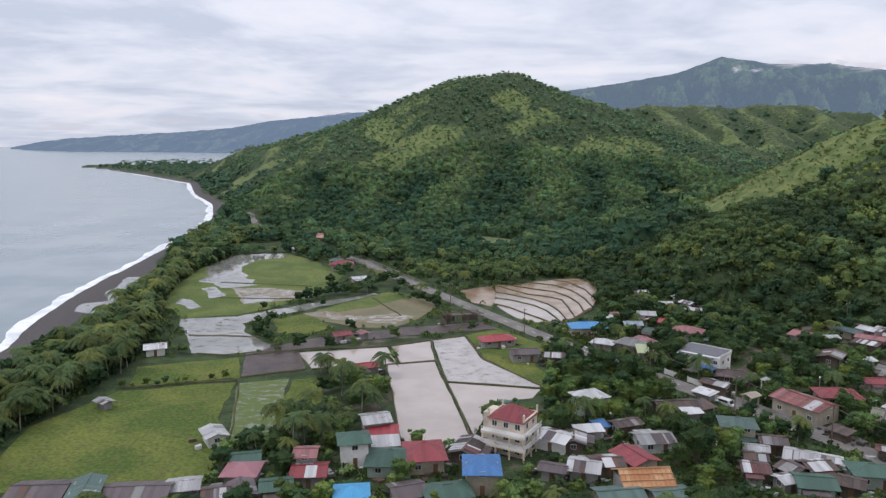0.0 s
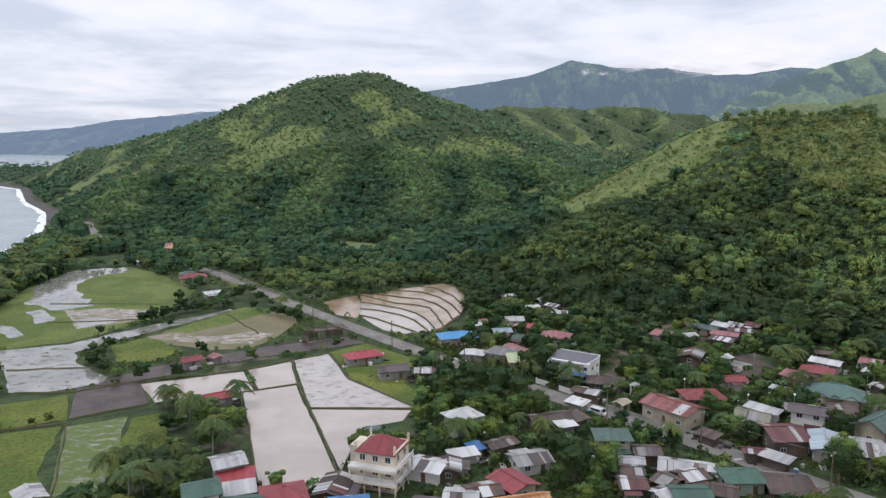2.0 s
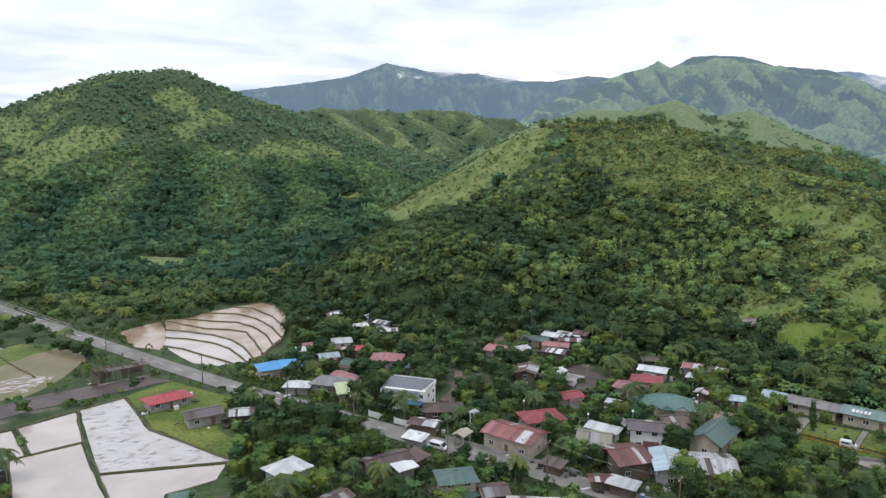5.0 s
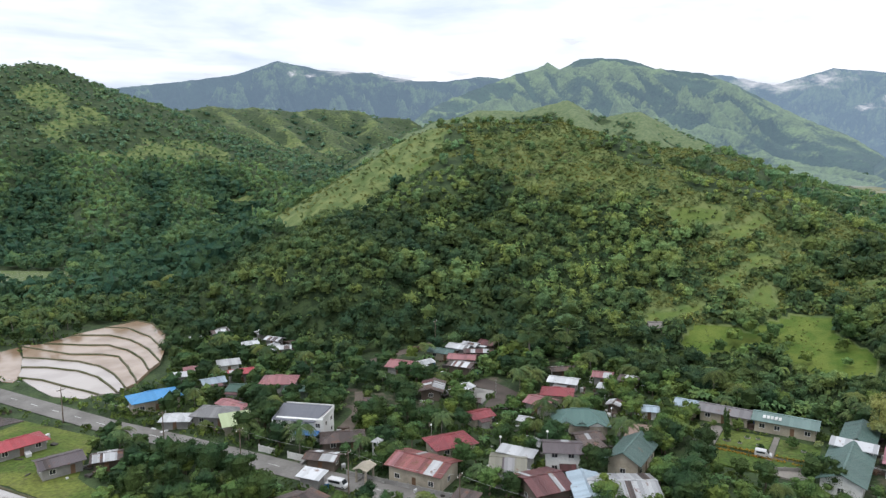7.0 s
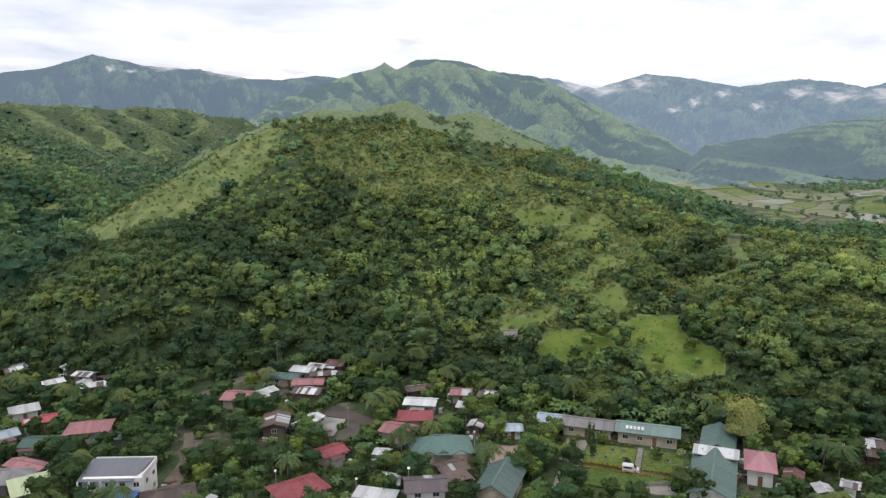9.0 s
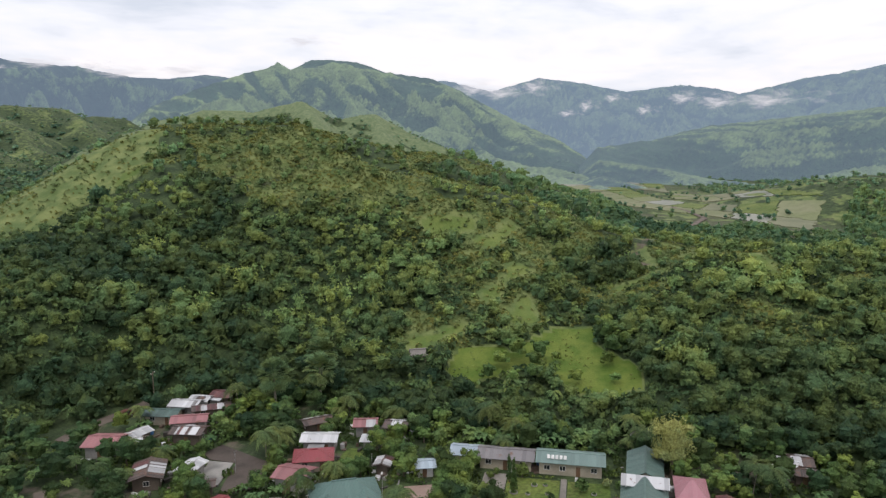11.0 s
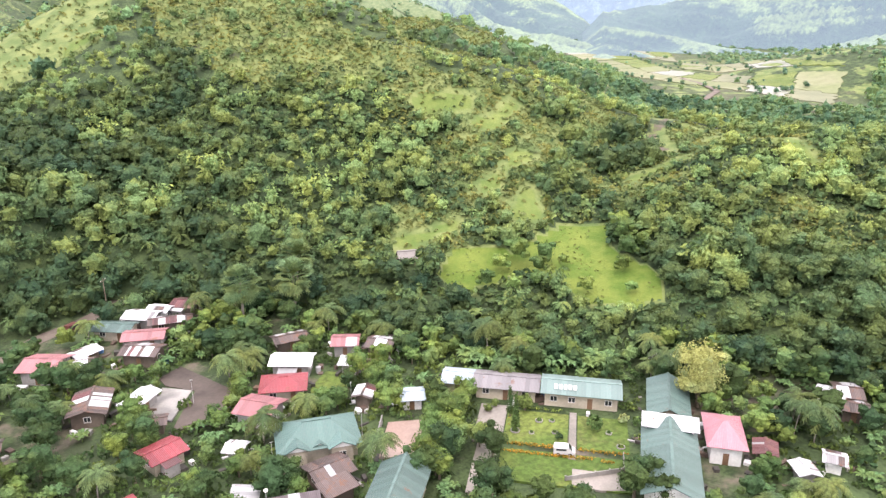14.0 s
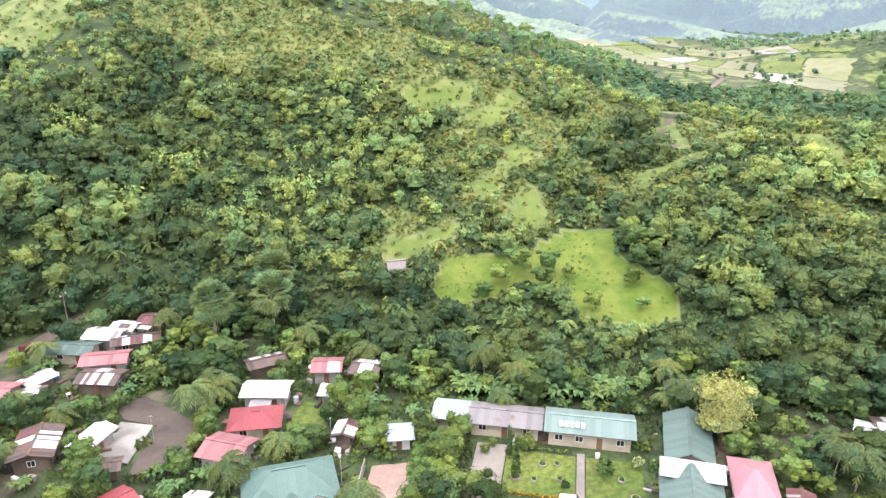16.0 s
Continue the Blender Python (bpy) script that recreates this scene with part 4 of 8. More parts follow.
def mountain_range(nodes, reach, material, label, seed, rough=0.34, base=0.0, back=260.0):
    """A range seen from the coast: crest through nodes, spurs and gullies running down towards it."""
    az = [math.degrees(math.atan2(x - CX, y - CY)) for x, y, _ in nodes]
    rc = [math.hypot(x - CX, y - CY) for x, y, _ in nodes]
    zc = [z for *_, z in nodes]
    a = np.arange(az[0], az[-1], 0.09)
    crest_r, crest_z = np.interp(a, az, rc), np.interp(a, az, zc)
    crest_z = crest_z + 7 * (fbm(a * 2.2, a * 0, seed, 4) - 0.5) * step(0, 1.5, a - az[0])
    v = np.concatenate([np.linspace(0, 1, 104), 1 + np.linspace(0.1, 1, 5)])
    A, V = np.meshgrid(a, v, indexing="ij")
    R = crest_r[:, None] - reach * (1 - np.minimum(V, 1)) + back * np.maximum(V - 1, 0)
    x, y = CX + R * np.sin(np.radians(A)), CY + R * np.cos(np.radians(A))
    arc = R * np.radians(A)
    bend = 60 * (fbm(x / 300, y / 300, seed + 2, 3) - 0.5)
    # sharp spurs, branching into smaller ones
    gully = 1 - np.clip(2.0 * np.abs(2 * fbm((arc + bend) / 190, (R + bend) / 520, seed + 4, 3) - 1), 0, 1)
    small = 1 - np.clip(2.0 * np.abs(2 * fbm((arc + 1.4 * bend) / 58, (R - bend) / 150, seed + 6, 3) - 1), 0, 1)
    up = np.minimum(V, 1) ** 1.15
    z = base - 12 + (crest_z[:, None] - base + 12) * up
    cut = rough * crest_z[:, None] * (np.sin(np.minimum(V, 1) * math.pi) ** 0.8)
    z = z - cut * (1 - gully) * 0.95 + cut * 0.4 - 0.36 * cut * (1 - small)
    z = z - np.maximum(V - 1, 0) * 200
    n, m = A.shape
    i, j = np.meshgrid(np.arange(n - 1), np.arange(m - 1), indexing="ij")
    f = np.stack([i * m + j, (i + 1) * m + j, (i + 1) * m + j + 1, i * m + j + 1], -1).reshape(-1, 4)[:, ::-1]
    ob = link("backdrop_mountain", np.stack([x, y, z], -1).reshape(-1, 3), f.tolist(), material, smooth=True)
    at = ob.data.attributes.new("spur", "FLOAT", "POINT")
    at.data.foreach_set("value", np.clip(0.5 * gully + 0.5 * small, 0, 1).astype(np.float32).ravel())
    return tagged(ob, label, "mountain", kind="structure")


# bluish glow mixed into the ranges in place of air haze
HAZE_GLOW = (0.50, 0.70, 0.95)
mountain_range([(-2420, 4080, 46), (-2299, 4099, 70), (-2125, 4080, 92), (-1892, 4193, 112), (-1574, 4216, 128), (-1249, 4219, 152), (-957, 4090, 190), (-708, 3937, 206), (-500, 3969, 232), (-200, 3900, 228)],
               900, haze_glow_material("far_coast_range", (0.45, 0.63, 0.90), 0.58, (0.02, 0.04, 0.03), (0.10, 0.14, 0.06), 0.3), "blue-grey coastal mountains under cloud", 61, 0.3, 4)
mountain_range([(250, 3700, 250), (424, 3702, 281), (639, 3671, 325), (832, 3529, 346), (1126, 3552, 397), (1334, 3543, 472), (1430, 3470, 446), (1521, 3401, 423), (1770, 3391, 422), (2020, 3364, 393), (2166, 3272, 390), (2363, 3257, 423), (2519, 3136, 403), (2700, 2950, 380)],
               1300, haze_glow_material("far_blue_range", HAZE_GLOW, 0.40, (0.025, 0.046, 0.03), (0.10, 0.15, 0.06), 0.25), "blue forested mountain with a high summit", 71, 0.62, 10)
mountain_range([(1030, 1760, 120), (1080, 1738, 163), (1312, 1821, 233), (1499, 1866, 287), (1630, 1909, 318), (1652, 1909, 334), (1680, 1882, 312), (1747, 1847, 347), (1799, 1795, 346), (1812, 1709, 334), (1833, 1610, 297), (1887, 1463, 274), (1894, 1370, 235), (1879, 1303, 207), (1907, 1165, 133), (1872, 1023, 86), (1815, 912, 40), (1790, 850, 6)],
               950, haze_glow_material("grassy_range", HAZE_GLOW, 0.29, (0.042, 0.08, 0.036), (0.165, 0.225, 0.078), 0.85), "steep mountain of grass slopes and dark woods", 81, 0.55, 5)
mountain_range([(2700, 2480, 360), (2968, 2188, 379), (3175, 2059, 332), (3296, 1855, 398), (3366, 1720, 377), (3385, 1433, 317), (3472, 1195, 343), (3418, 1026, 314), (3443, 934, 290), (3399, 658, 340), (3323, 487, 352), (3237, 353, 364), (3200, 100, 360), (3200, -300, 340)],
               1700, haze_glow_material("east_range", HAZE_GLOW, 0.54, (0.03, 0.055, 0.035), (0.12, 0.17, 0.07), 0.4), "hazy forested mountains at the valley's head", 91, 0.6, 5)
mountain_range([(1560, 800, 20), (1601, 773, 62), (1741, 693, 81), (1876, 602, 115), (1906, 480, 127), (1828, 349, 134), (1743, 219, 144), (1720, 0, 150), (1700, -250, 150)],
               760, haze_glow_material("valley_side_range", HAZE_GLOW, 0.32, (0.04, 0.075, 0.03), (0.15, 0.205, 0.07), 0.55), "lower green hills along the valley", 101, 0.5, 3)


# cloud scraps hanging on the far crests, their brightness given by emission
def cloud_material():
    n = Nodes("cloud_scrap", 1.0)
    own = n.node("ShaderNodeTexCoord", 3)
    far = n.node("ShaderNodeVectorMath", 1, Vector=own)
    n.t.nodes[-1].operation = "LENGTH"
    puff = n.noise(0.45, own, 6, 0.6, 0.5)
    a = n.band(n.math("SUBTRACT", n.math("SUBTRACT", n.math("MULTIPLY", puff, 2.0), 0.48), n.math("MULTIPLY", far, 0.85)), 0.0, 0.85)
    e = n.node("ShaderNodeEmission", 0, Color=(0.93, 0.95, 1.0), Strength=1.25)
    clear = n.node("ShaderNodeBsdfTransparent", 0)
    mx = n.t.nodes.new("ShaderNodeMixShader")
    n.t.links.new(n.math("MULTIPLY", a, 0.95), mx.inputs[0])
    n.t.links.new(clear, mx.inputs[1])
    n.t.links.new(e, mx.inputs[2])
    n.t.links.new(mx.outputs[0], n.t.nodes["Material Output"].inputs[0])
    return n.m


CLOUD = cloud_material()


def cloud(az, r, z, wide, tall):
    """A soft scrap of cloud, flat and far away."""
    a = math.radians(az)
    k = 9
    verts = [(-1 + 2 * i / k, 0.12 * math.sin(3.1 * i / k), -1 + 2 * j / k) for j in range(k + 1) for i in range(k + 1)]
    faces = [(j * (k + 1) + i, j * (k + 1) + i + 1, (j + 1) * (k + 1) + i + 1, (j + 1) * (k + 1) + i) for j in range(k) for i in range(k)]
    ob = link("cloud_bank", verts, faces, CLOUD)
    ob.matrix_basis = pose(CX + r * math.sin(a), CY + r * math.cos(a), z, 0, 0, -az) @ Matrix.Diagonal((wide, 1, tall, 1))
    ob.visible_shadow = False
    tagged(ob, "thin white cloud hanging on a mountain crest", "cloud", kind="structure")


for row in ((21.5, 2900, 341, 45, 26), (22.9, 2900, 332, 60, 14), (15.6, 3000, 339, 90, 22), (26, 3250, 392, 260, 40), (31, 3300, 372, 300, 44), (35, 3300, 386, 240, 40), (28.5, 3200, 380, 90, 34),
            (-13.8, 3700, 204, 170, 40), (-9, 3700, 226, 260, 38), (-27, 4000, 160, 420, 60), (-20, 4000, 190, 420, 50), (-4.8, 1000, 112, 60, 16), (-1.5, 1010, 128, 40, 12),
            (43.4, 1900, 330, 110, 26), (56.5, 2800, 288, 170, 50), (58.7, 2800, 270, 190, 46), (61.0, 2800, 292, 110, 44), (64.8, 2700, 212, 55, 36), (63.4, 2700, 184, 70, 22), (69.1, 2700, 194, 60, 30),
            (72.0, 2600, 230, 110, 38), (74.6, 2600, 216, 150, 44), (78.0, 2500, 214, 190, 50), (66.8, 2900, 250, 70, 30)):
    cloud(*row)

# ---------------------------------------------------------------- buildings
FOOTPRINTS = []
RNG = random.Random(11)


def window_mesh():
    bm = boxes((-0.5, 0.5, -0.06, 0.0, -0.5, -0.42), (-0.5, 0.5, -0.06, 0.0, 0.42, 0.5), (-0.5, -0.43, -0.06, 0.0, -0.42, 0.42), (0.43, 0.5, -0.06, 0.0, -0.42, 0.42), (-0.03, 0.03, -0.05, 0.0, -0.42, 0.42))
    me = bpy.data.meshes.new("window")
    bm.to_mesh(me)
    bm.free()
    me.materials.append(M["frame"])
    bm = boxes((-0.43, 0.43, -0.03, -0.004, -0.42, 0.42))
    glass = bpy.data.meshes.new("pane")
    bm.to_mesh(glass)
    bm.free()
    glass.materials.append(M["glass"])
    return me, glass


WINDOW, PANE = window_mesh()


def put_window(parent, x, y, z, w, h, turn):
    """A window lying on a wall whose outside faces local -y after the turn."""
    ob = new("window", WINDOW)
    ob.parent = parent
    ob.matrix_basis = pose(x, y, z, 0, 0, turn) @ Matrix.Diagonal((w, 1, h, 1))
    pane = new("pane", PANE)
    pane.parent = ob
    return ob


def roof_mesh(style, w, d, eave, pitch, over=0.5, thick=0.10):
    """Sloping sheets round the origin, ridge along x."""
    bm = bmesh.new()
    a, b = w / 2 + over, d / 2 + over
    top = eave + pitch * d / 2
    low = eave - pitch * over
    if style == "shed":
        rise = pitch * d
        slabs = [[(-a, -b, low), (a, -b, low), (a, b, eave + rise + pitch * over), (-a, b, eave + rise + pitch * over)]]
    elif style == "gable":
        slabs = [[(-a, -b, low), (a, -b, low), (a, 0, top), (-a, 0, top)], [(a, b, low), (-a, b, low), (-a, 0, top), (a, 0, top)]]
    else:
        r = max(0.3, a - b) if a > b else 0.3
        slabs = [[(-a, -b, low), (a, -b, low), (r, 0, top), (-r, 0, top)], [(a, b, low), (-a, b, low), (-r, 0, top), (r, 0, top)],
                 [(a, -b, low), (a, b, low), (r, 0, top)], [(-a, b, low), (-a, -b, low), (-r, 0, top)]]
    for ring in slabs:
        up = [bm.verts.new(p) for p in ring]
        dn = [bm.verts.new((x, y, z - thick)) for x, y, z in ring]
        bm.faces.new(up)
        bm.faces.new(dn[::-1])
        for k in range(len(ring)):
            q = (k + 1) % len(ring)
            bm.faces.new((up[k], dn[k], dn[q], up[q]))
    return bm, top


def wall_mesh(style, w, d, eave, pitch):
    """Outer walls with gable ends."""
    bm = bmesh.new()
    a, b = w / 2, d / 2
    base = [(-a, -b), (a, -b), (a, b), (-a, b)]
    lo = [bm.verts.new((x, y, -0.6)) for x, y in base]
    hi_z = [eave, eave, eave + (pitch * d if style == "shed" else 0), eave + (pitch * d if style == "shed" else 0)]
    hi = [bm.verts.new((x, y, z - 0.1)) for (x, y), z in zip(base, hi_z)]
    bm.faces.new((lo[0], lo[1], hi[1], hi[0]))
    bm.faces.new((lo[2], lo[3], hi[3], hi[2]))
    if style == "gable":
        e = bm.verts.new((a, 0, eave + pitch * b - 0.1))
        f = bm.verts.new((-a, 0, eave + pitch * b - 0.1))
        bm.faces.new((lo[1], lo[2], hi[2], e, hi[1]))
        bm.faces.new((lo[3], lo[0], hi[0], f, hi[3]))
    else:
        bm.faces.new((lo[1], lo[2], hi[2], hi[1]))
        bm.faces.new((lo[3], lo[0], hi[0], hi[3]))
    bm.faces.new(hi)
    bm.faces.new(lo[::-1])
    return bm


def roof_sheet(parent, x0, x1, b, over, eave, pitch, side, lift, material):
    """One loose sheet lying on a gable slope."""
    low = eave - pitch * over + lift
    top = eave + pitch * b + lift
    y0, y1 = -(b + over) * side, -0.15 * side
    bm = bmesh.new()
    ring = [(x0, y0, low), (x1, y0, low), (x1, y1, top - pitch * 0.15), (x0, y1, top - pitch * 0.15)]
    up = [bm.verts.new(p) for p in ring]
    dn = [bm.verts.new((p[0], p[1], p[2] - 0.03)) for p in ring]
    bm.faces.new(up)
    for k in range(4):
        q = (k + 1) % 4
        bm.faces.new((up[k], dn[k], dn[q], up[q]))
    bmesh.ops.recalc_face_normals(bm, faces=bm.faces)
    part("roof_sheet", bm, material, parent)


def house(name, x, y, w, d, eave, turn, style, colour, wall, label, pitch=None, category="house", group="", windows=True, z=None):
    if style == "gable" and d > w * 1.25:
        w, d, turn = d, w, turn + 90
    g = gz(x, y) if z is None else z
    pitch = pitch or {"shed": 0.13, "gable": 0.27, "hip": 0.36}[style]
    ob = empty(name, x, y, g, turn)
    FOOTPRINTS.append((x, y, w, d, turn))
    w, d = max(w, 3.2), max(d, 3.2)
    part("wall", wall_mesh(style, w - 1.2, d - 1.2, eave, pitch), M["wall_" + wall], ob)
    base = {"patch": "brown", "redwhite": "crimson"}.get(colour, colour)
    bm, top = roof_mesh(style, w - 1.2, d - 1.2, eave, pitch, 0.8)
    roof = part("roof", bm, M["roof_" + base], ob)
    w, d = w - 1.2, d - 1.2
    if style == "gable":
        a = w / 2 + 0.82
        part("ridge_cap", boxes((-a, a, -0.22, 0.22, top - 0.06, top + 0.06)), M["roof_" + base], ob)
        loose = {"patch": 9, "redwhite": 3, "brown": 4, "maroon": 3, "zinc": 4, "white": 3, "mauve": 2, "olive": 3, "church": 3, "grey": 2}.get(colour, 1 if w < 9 and RNG.random() < 0.5 else 0)
        for k in range(loose):
            side = RNG.choice((-1, 1))
            width = RNG.uniform(0.8, 2.4)
            at = RNG.uniform(-w / 2 - 0.4, w / 2 + 0.4 - width)
            tone = RNG.choice({"patch": ("white", "white", "zinc", "maroon"), "redwhite": ("white",), "church": ("coral", "zinc", "maroon")}.get(colour, ("zinc", "grey", "brown", base, base, "mauve")))
            roof_sheet(ob, at, at + width, d / 2, 0.8, eave, pitch, side, 0.035 + 0.012 * k, M["roof_" + tone])
    elif style == "hip" and w > 6:
        r = max(0.4, w / 2 - d / 2)
        part("ridge_cap", boxes((-r, r, -0.2, 0.2, top - 0.06, top + 0.05)), M["roof_" + base], ob)
    if windows and min(w, d) > 2.8:
        storeys = 2 if eave > 4.6 else 1
        for level in range(storeys):
            zz = 1.55 + 2.7 * level
            n = max(1, int(w / 3.2))
            for k in range(n):
                u = (k + 0.5) / n * w - w / 2
                for s in (-1, 1):
                    if level == 0 and s == -1 and k == n // 2:
                        continue
                    put_window(ob, u, s * d / 2, zz, 1.3, 1.1, 0 if s < 0 else 180)
            for s in (-1, 1):
                put_window(ob, s * w / 2, 0, zz, 1.2, 1.1, 90 if s > 0 else -90)
        u = (n // 2 + 0.5) / n * w - w / 2
        part("door", boxes((u - 0.45, u + 0.45, -d / 2 - 0.05, -d / 2 + 0.02, 0.0, 2.05)), M["door"], ob)
    if category == "house" and windows and min(w, d) > 3.4 and RNG.random() < 0.6:
        # a lean-to kitchen against one side
        lw, ld, lh = w * RNG.uniform(0.4, 0.75), RNG.uniform(1.5, 2.3), RNG.uniform(1.9, 2.2)
        u, s = RNG.uniform(-0.15, 0.15) * w, RNG.choice((-1, 1))
        tone = RNG.choice(("zinc", "brown", "grey", "maroon", "mauve", "white"))
        part("lean_to", boxes((u - lw / 2, u + lw / 2, *sorted((s * (d / 2 + 0.01), s * (d / 2 + ld))), -0.5, lh)), M["wall_" + RNG.choice(("block", "timber", "bamboo"))], ob, "low lean-to kitchen")
        bm = bmesh.new()
        ring = [(u - lw / 2 - 0.3, s * (d / 2 + 0.02), lh + 0.38), (u + lw / 2 + 0.3, s * (d / 2 + 0.02), lh + 0.38), (u + lw / 2 + 0.3, s * (d / 2 + ld + 0.4), lh + 0.02), (u - lw / 2 - 0.3, s * (d / 2 + ld + 0.4), lh + 0.02)]
        up = [bm.verts.new(p) for p in ring]
        dn = [bm.verts.new((p[0], p[1], p[2] - 0.05)) for p in ring]
        bm.faces.new(up)
        bm.faces.new(dn[::-1])
        for k in range(4):
            bm.faces.new((up[k], dn[k], dn[(k + 1) % 4], up[(k + 1) % 4]))
        bmesh.ops.recalc_face_normals(bm, faces=bm.faces)
        part("lean_to_roof", bm, M["roof_" + tone], ob, "patched metal lean-to roof")
    return tagged(ob, label, category, group or "village houses")


house("house", -50.3, 150.7, 4.9, 6.7, 2.7, 31, "gable", "zinc", "white", "white farmhouse with a bare zinc metal roof")
house("house", -22.3, 198.4, 7.4, 5.6, 2.7, 22, "gable", "red", "block", "grey block farmhouse with a bright red metal roof")
house("house", -15.3, 154.9, 6.4, 6.7, 4.2, 17, "gable", "zinc", "block", "grey block house with a bare zinc metal roof")
house("house", -13.4, 150.6, 7.0, 4.5, 2.7, 3, "shed", "red", "block", "grey block house with a bright red metal roof")
house("house", -12.2, 144.9, 5.8, 4.5, 2.7, 8, "shed", "zinc", "block", "grey block house with a bare zinc metal roof")
house("house", -18.4, 140.9, 6.6, 6.7, 5.5, 12, "hip", "green", "white", "white two-storey house with a dark green hipped metal roof")
house("house", -10.6, 137.5, 9.6, 9.0, 2.9, -2, "hip", "green", "mint", "pale green house with a dark green hipped metal roof")
house("house", -3.9, 139.6, 8.2, 10.1, 3.3, 8, "hip", "crimson", "cream", "cream large house with a dark red hipped metal roof")
house("house", 5.2, 143.1, 5.9, 9.0, 2.7, -20, "gable", "patch", "timber", "dark timber house with a patched rusty and white metal roof")
house("house", 7.3, 130.1, 7.1, 9.0, 4.7, -1, "hip", "blue", "cream", "cream house with a blue hipped metal roof")
house("house", 15.4, 168.2, 4.6, 4.5, 2.7, -11, "hip", "teal", "cream", "cream house with a grey-green hipped metal roof")
house("house", -39.8, 137.9, 5.8, 5.6, 2.7, 13, "gable", "green", "mint", "pale green house with a dark green metal roof")
house("house", -39.1, 132.6, 6.9, 6.7, 2.7, -0, "hip", "pink", "block", "grey block house with a pink metal roof")
house("house", -27.2, 135.8, 4.6, 5.6, 4.7, 2, "gable", "coral", "block", "grey block house with a faded coral red metal roof")
house("house", -25.8, 131.8, 6.8, 6.7, 2.9, 3, "gable", "redwhite", "block", "grey block house with a red and white metal roof")
house("house", -89.8, 218.3, 6.6, 6.7, 2.7, 21, "gable", "white", "white", "white house with a white metal roof")
house("house", -107.2, 232.4, 5.6, 5.6, 2.7, 31, "gable", "zinc", "block", "grey block house with a bare zinc metal roof")
house("house", -33.9, 233.1, 6.2, 5.6, 2.7, 30, "gable", "redwhite", "block", "grey block house with a red and white metal roof")
house("hut", -26.8, 236.1, 3.3, 4.5, 2.3, 29, "gable", "coral", "block", "grey block hut with a faded coral red metal roof")
house("house", 17.4, 227.4, 11.4, 6.7, 2.7, 15, "hip", "red", "block", "grey block house with a bright red hipped metal roof")
house("house", 49.3, 240.1, 12.5, 7.8, 3.6, 2, "hip", "azure", "cream", "cream house with a bright blue hipped metal roof")
house("house", 64.2, 260.7, 4.6, 4.5, 2.7, -11, "hip", "coral", "block", "grey block house with a faded coral red hipped metal roof")
house("shed", 61.0, 256.8, 6.2, 3.4, 2.3, -14, "shed", "white", "block", "grey block shed with a white metal roof")
house("house", 66.3, 246.1, 6.4, 5.6, 2.7, -2, "gable", "paleblue", "block", "grey block house with a pale blue metal roof")
house("house", 75.1, 248.5, 7.4, 5.6, 3.2, -7, "gable", "red", "block", "grey block house with a bright red metal roof")
house("shed", 75.0, 259.8, 6.7, 4.5, 2.7, -11, "shed", "zinc", "white", "white shed with a bare zinc metal roof")
house("house", 72.0, 234.9, 8.8, 6.7, 2.7, -42, "gable", "green", "mint", "pale green house with a dark green metal roof")
house("house", 81.9, 235.2, 9.9, 7.8, 3.2, -32, "hip", "coral", "block", "grey block house with a faded coral red hipped metal roof")
house("house", 83.7, 226.6, 6.6, 4.5, 2.7, -34, "gable", "green", "mint", "pale green house with a dark green metal roof")
house("house", 60.2, 221.2, 10.6, 7.8, 2.9, -42, "hip", "grey", "block", "grey block house with a grey hipped metal roof")
house("house", 65.6, 223.9, 9.7, 4.5, 2.7, -67, "gable", "coral", "white", "white house with a faded coral red metal roof")
house("shelter", 51.3, 223.7, 7.4, 5.6, 2.5, -30, "hip", "white", "block", "grey block shelter with a white hipped metal roof")
house("house", 62.6, 212.8, 7.2, 6.7, 2.7, -9, "shed", "lime", "cream", "cream house with a pale lime metal roof")
house("house", 24.3, 211.4, 8.9, 6.7, 2.9, 7, "gable", "mauve", "block", "grey block house with a purplish grey metal roof")
house("house", 33.1, 208.2, 6.2, 5.6, 2.7, -11, "gable", "patch", "timber", "dark timber house with a patched rusty and white metal roof")
house("house", 80.0, 190.0, 10.1, 6.7, 2.7, -23, "hip", "brown", "timber", "dark timber house with a rusty brown hipped metal roof")
house("shed", 71.9, 182.6, 7.5, 4.5, 2.7, -48, "gable", "patch", "timber", "dark timber shed with a patched rusty and white metal roof")
house("chapel", 86.8, 165.8, 13.1, 9.0, 3.9, -62, "gable", "church", "cream", "cream chapel with a rusted red metal roof")
house("house", 98.8, 173.8, 10.2, 7.8, 2.9, -9, "hip", "crimson", "cream", "cream house with a dark red hipped metal roof")
house("house", 102.1, 157.0, 7.5, 9.0, 3.1, -41, "gable", "olive", "block", "grey block house with a weathered olive metal roof")
house("shed", 105.9, 158.8, 8.0, 3.4, 3.7, -60, "shed", "white", "white", "white shed with a white metal roof")
house("shed", 102.2, 150.2, 3.2, 3.4, 2.7, -60, "shed", "white", "block", "grey block shed with a white metal roof")
house("house", 113.2, 152.8, 8.0, 6.7, 5.2, -39, "gable", "mauve", "white", "white two-storey house with a purplish grey metal roof")
house("house", 125.2, 157.7, 6.4, 5.6, 2.7, -17, "gable", "brown", "timber", "dark timber house with a rusty brown metal roof")
house("shed", 123.0, 153.7, 5.2, 3.4, 2.5, -15, "shed", "patch", "timber", "dark timber shed with a patched rusty and white metal roof")
house("house", 101.4, 145.6, 8.2, 10.1, 3.9, -10, "gable", "maroon", "timber", "dark timber house with a maroon metal roof")
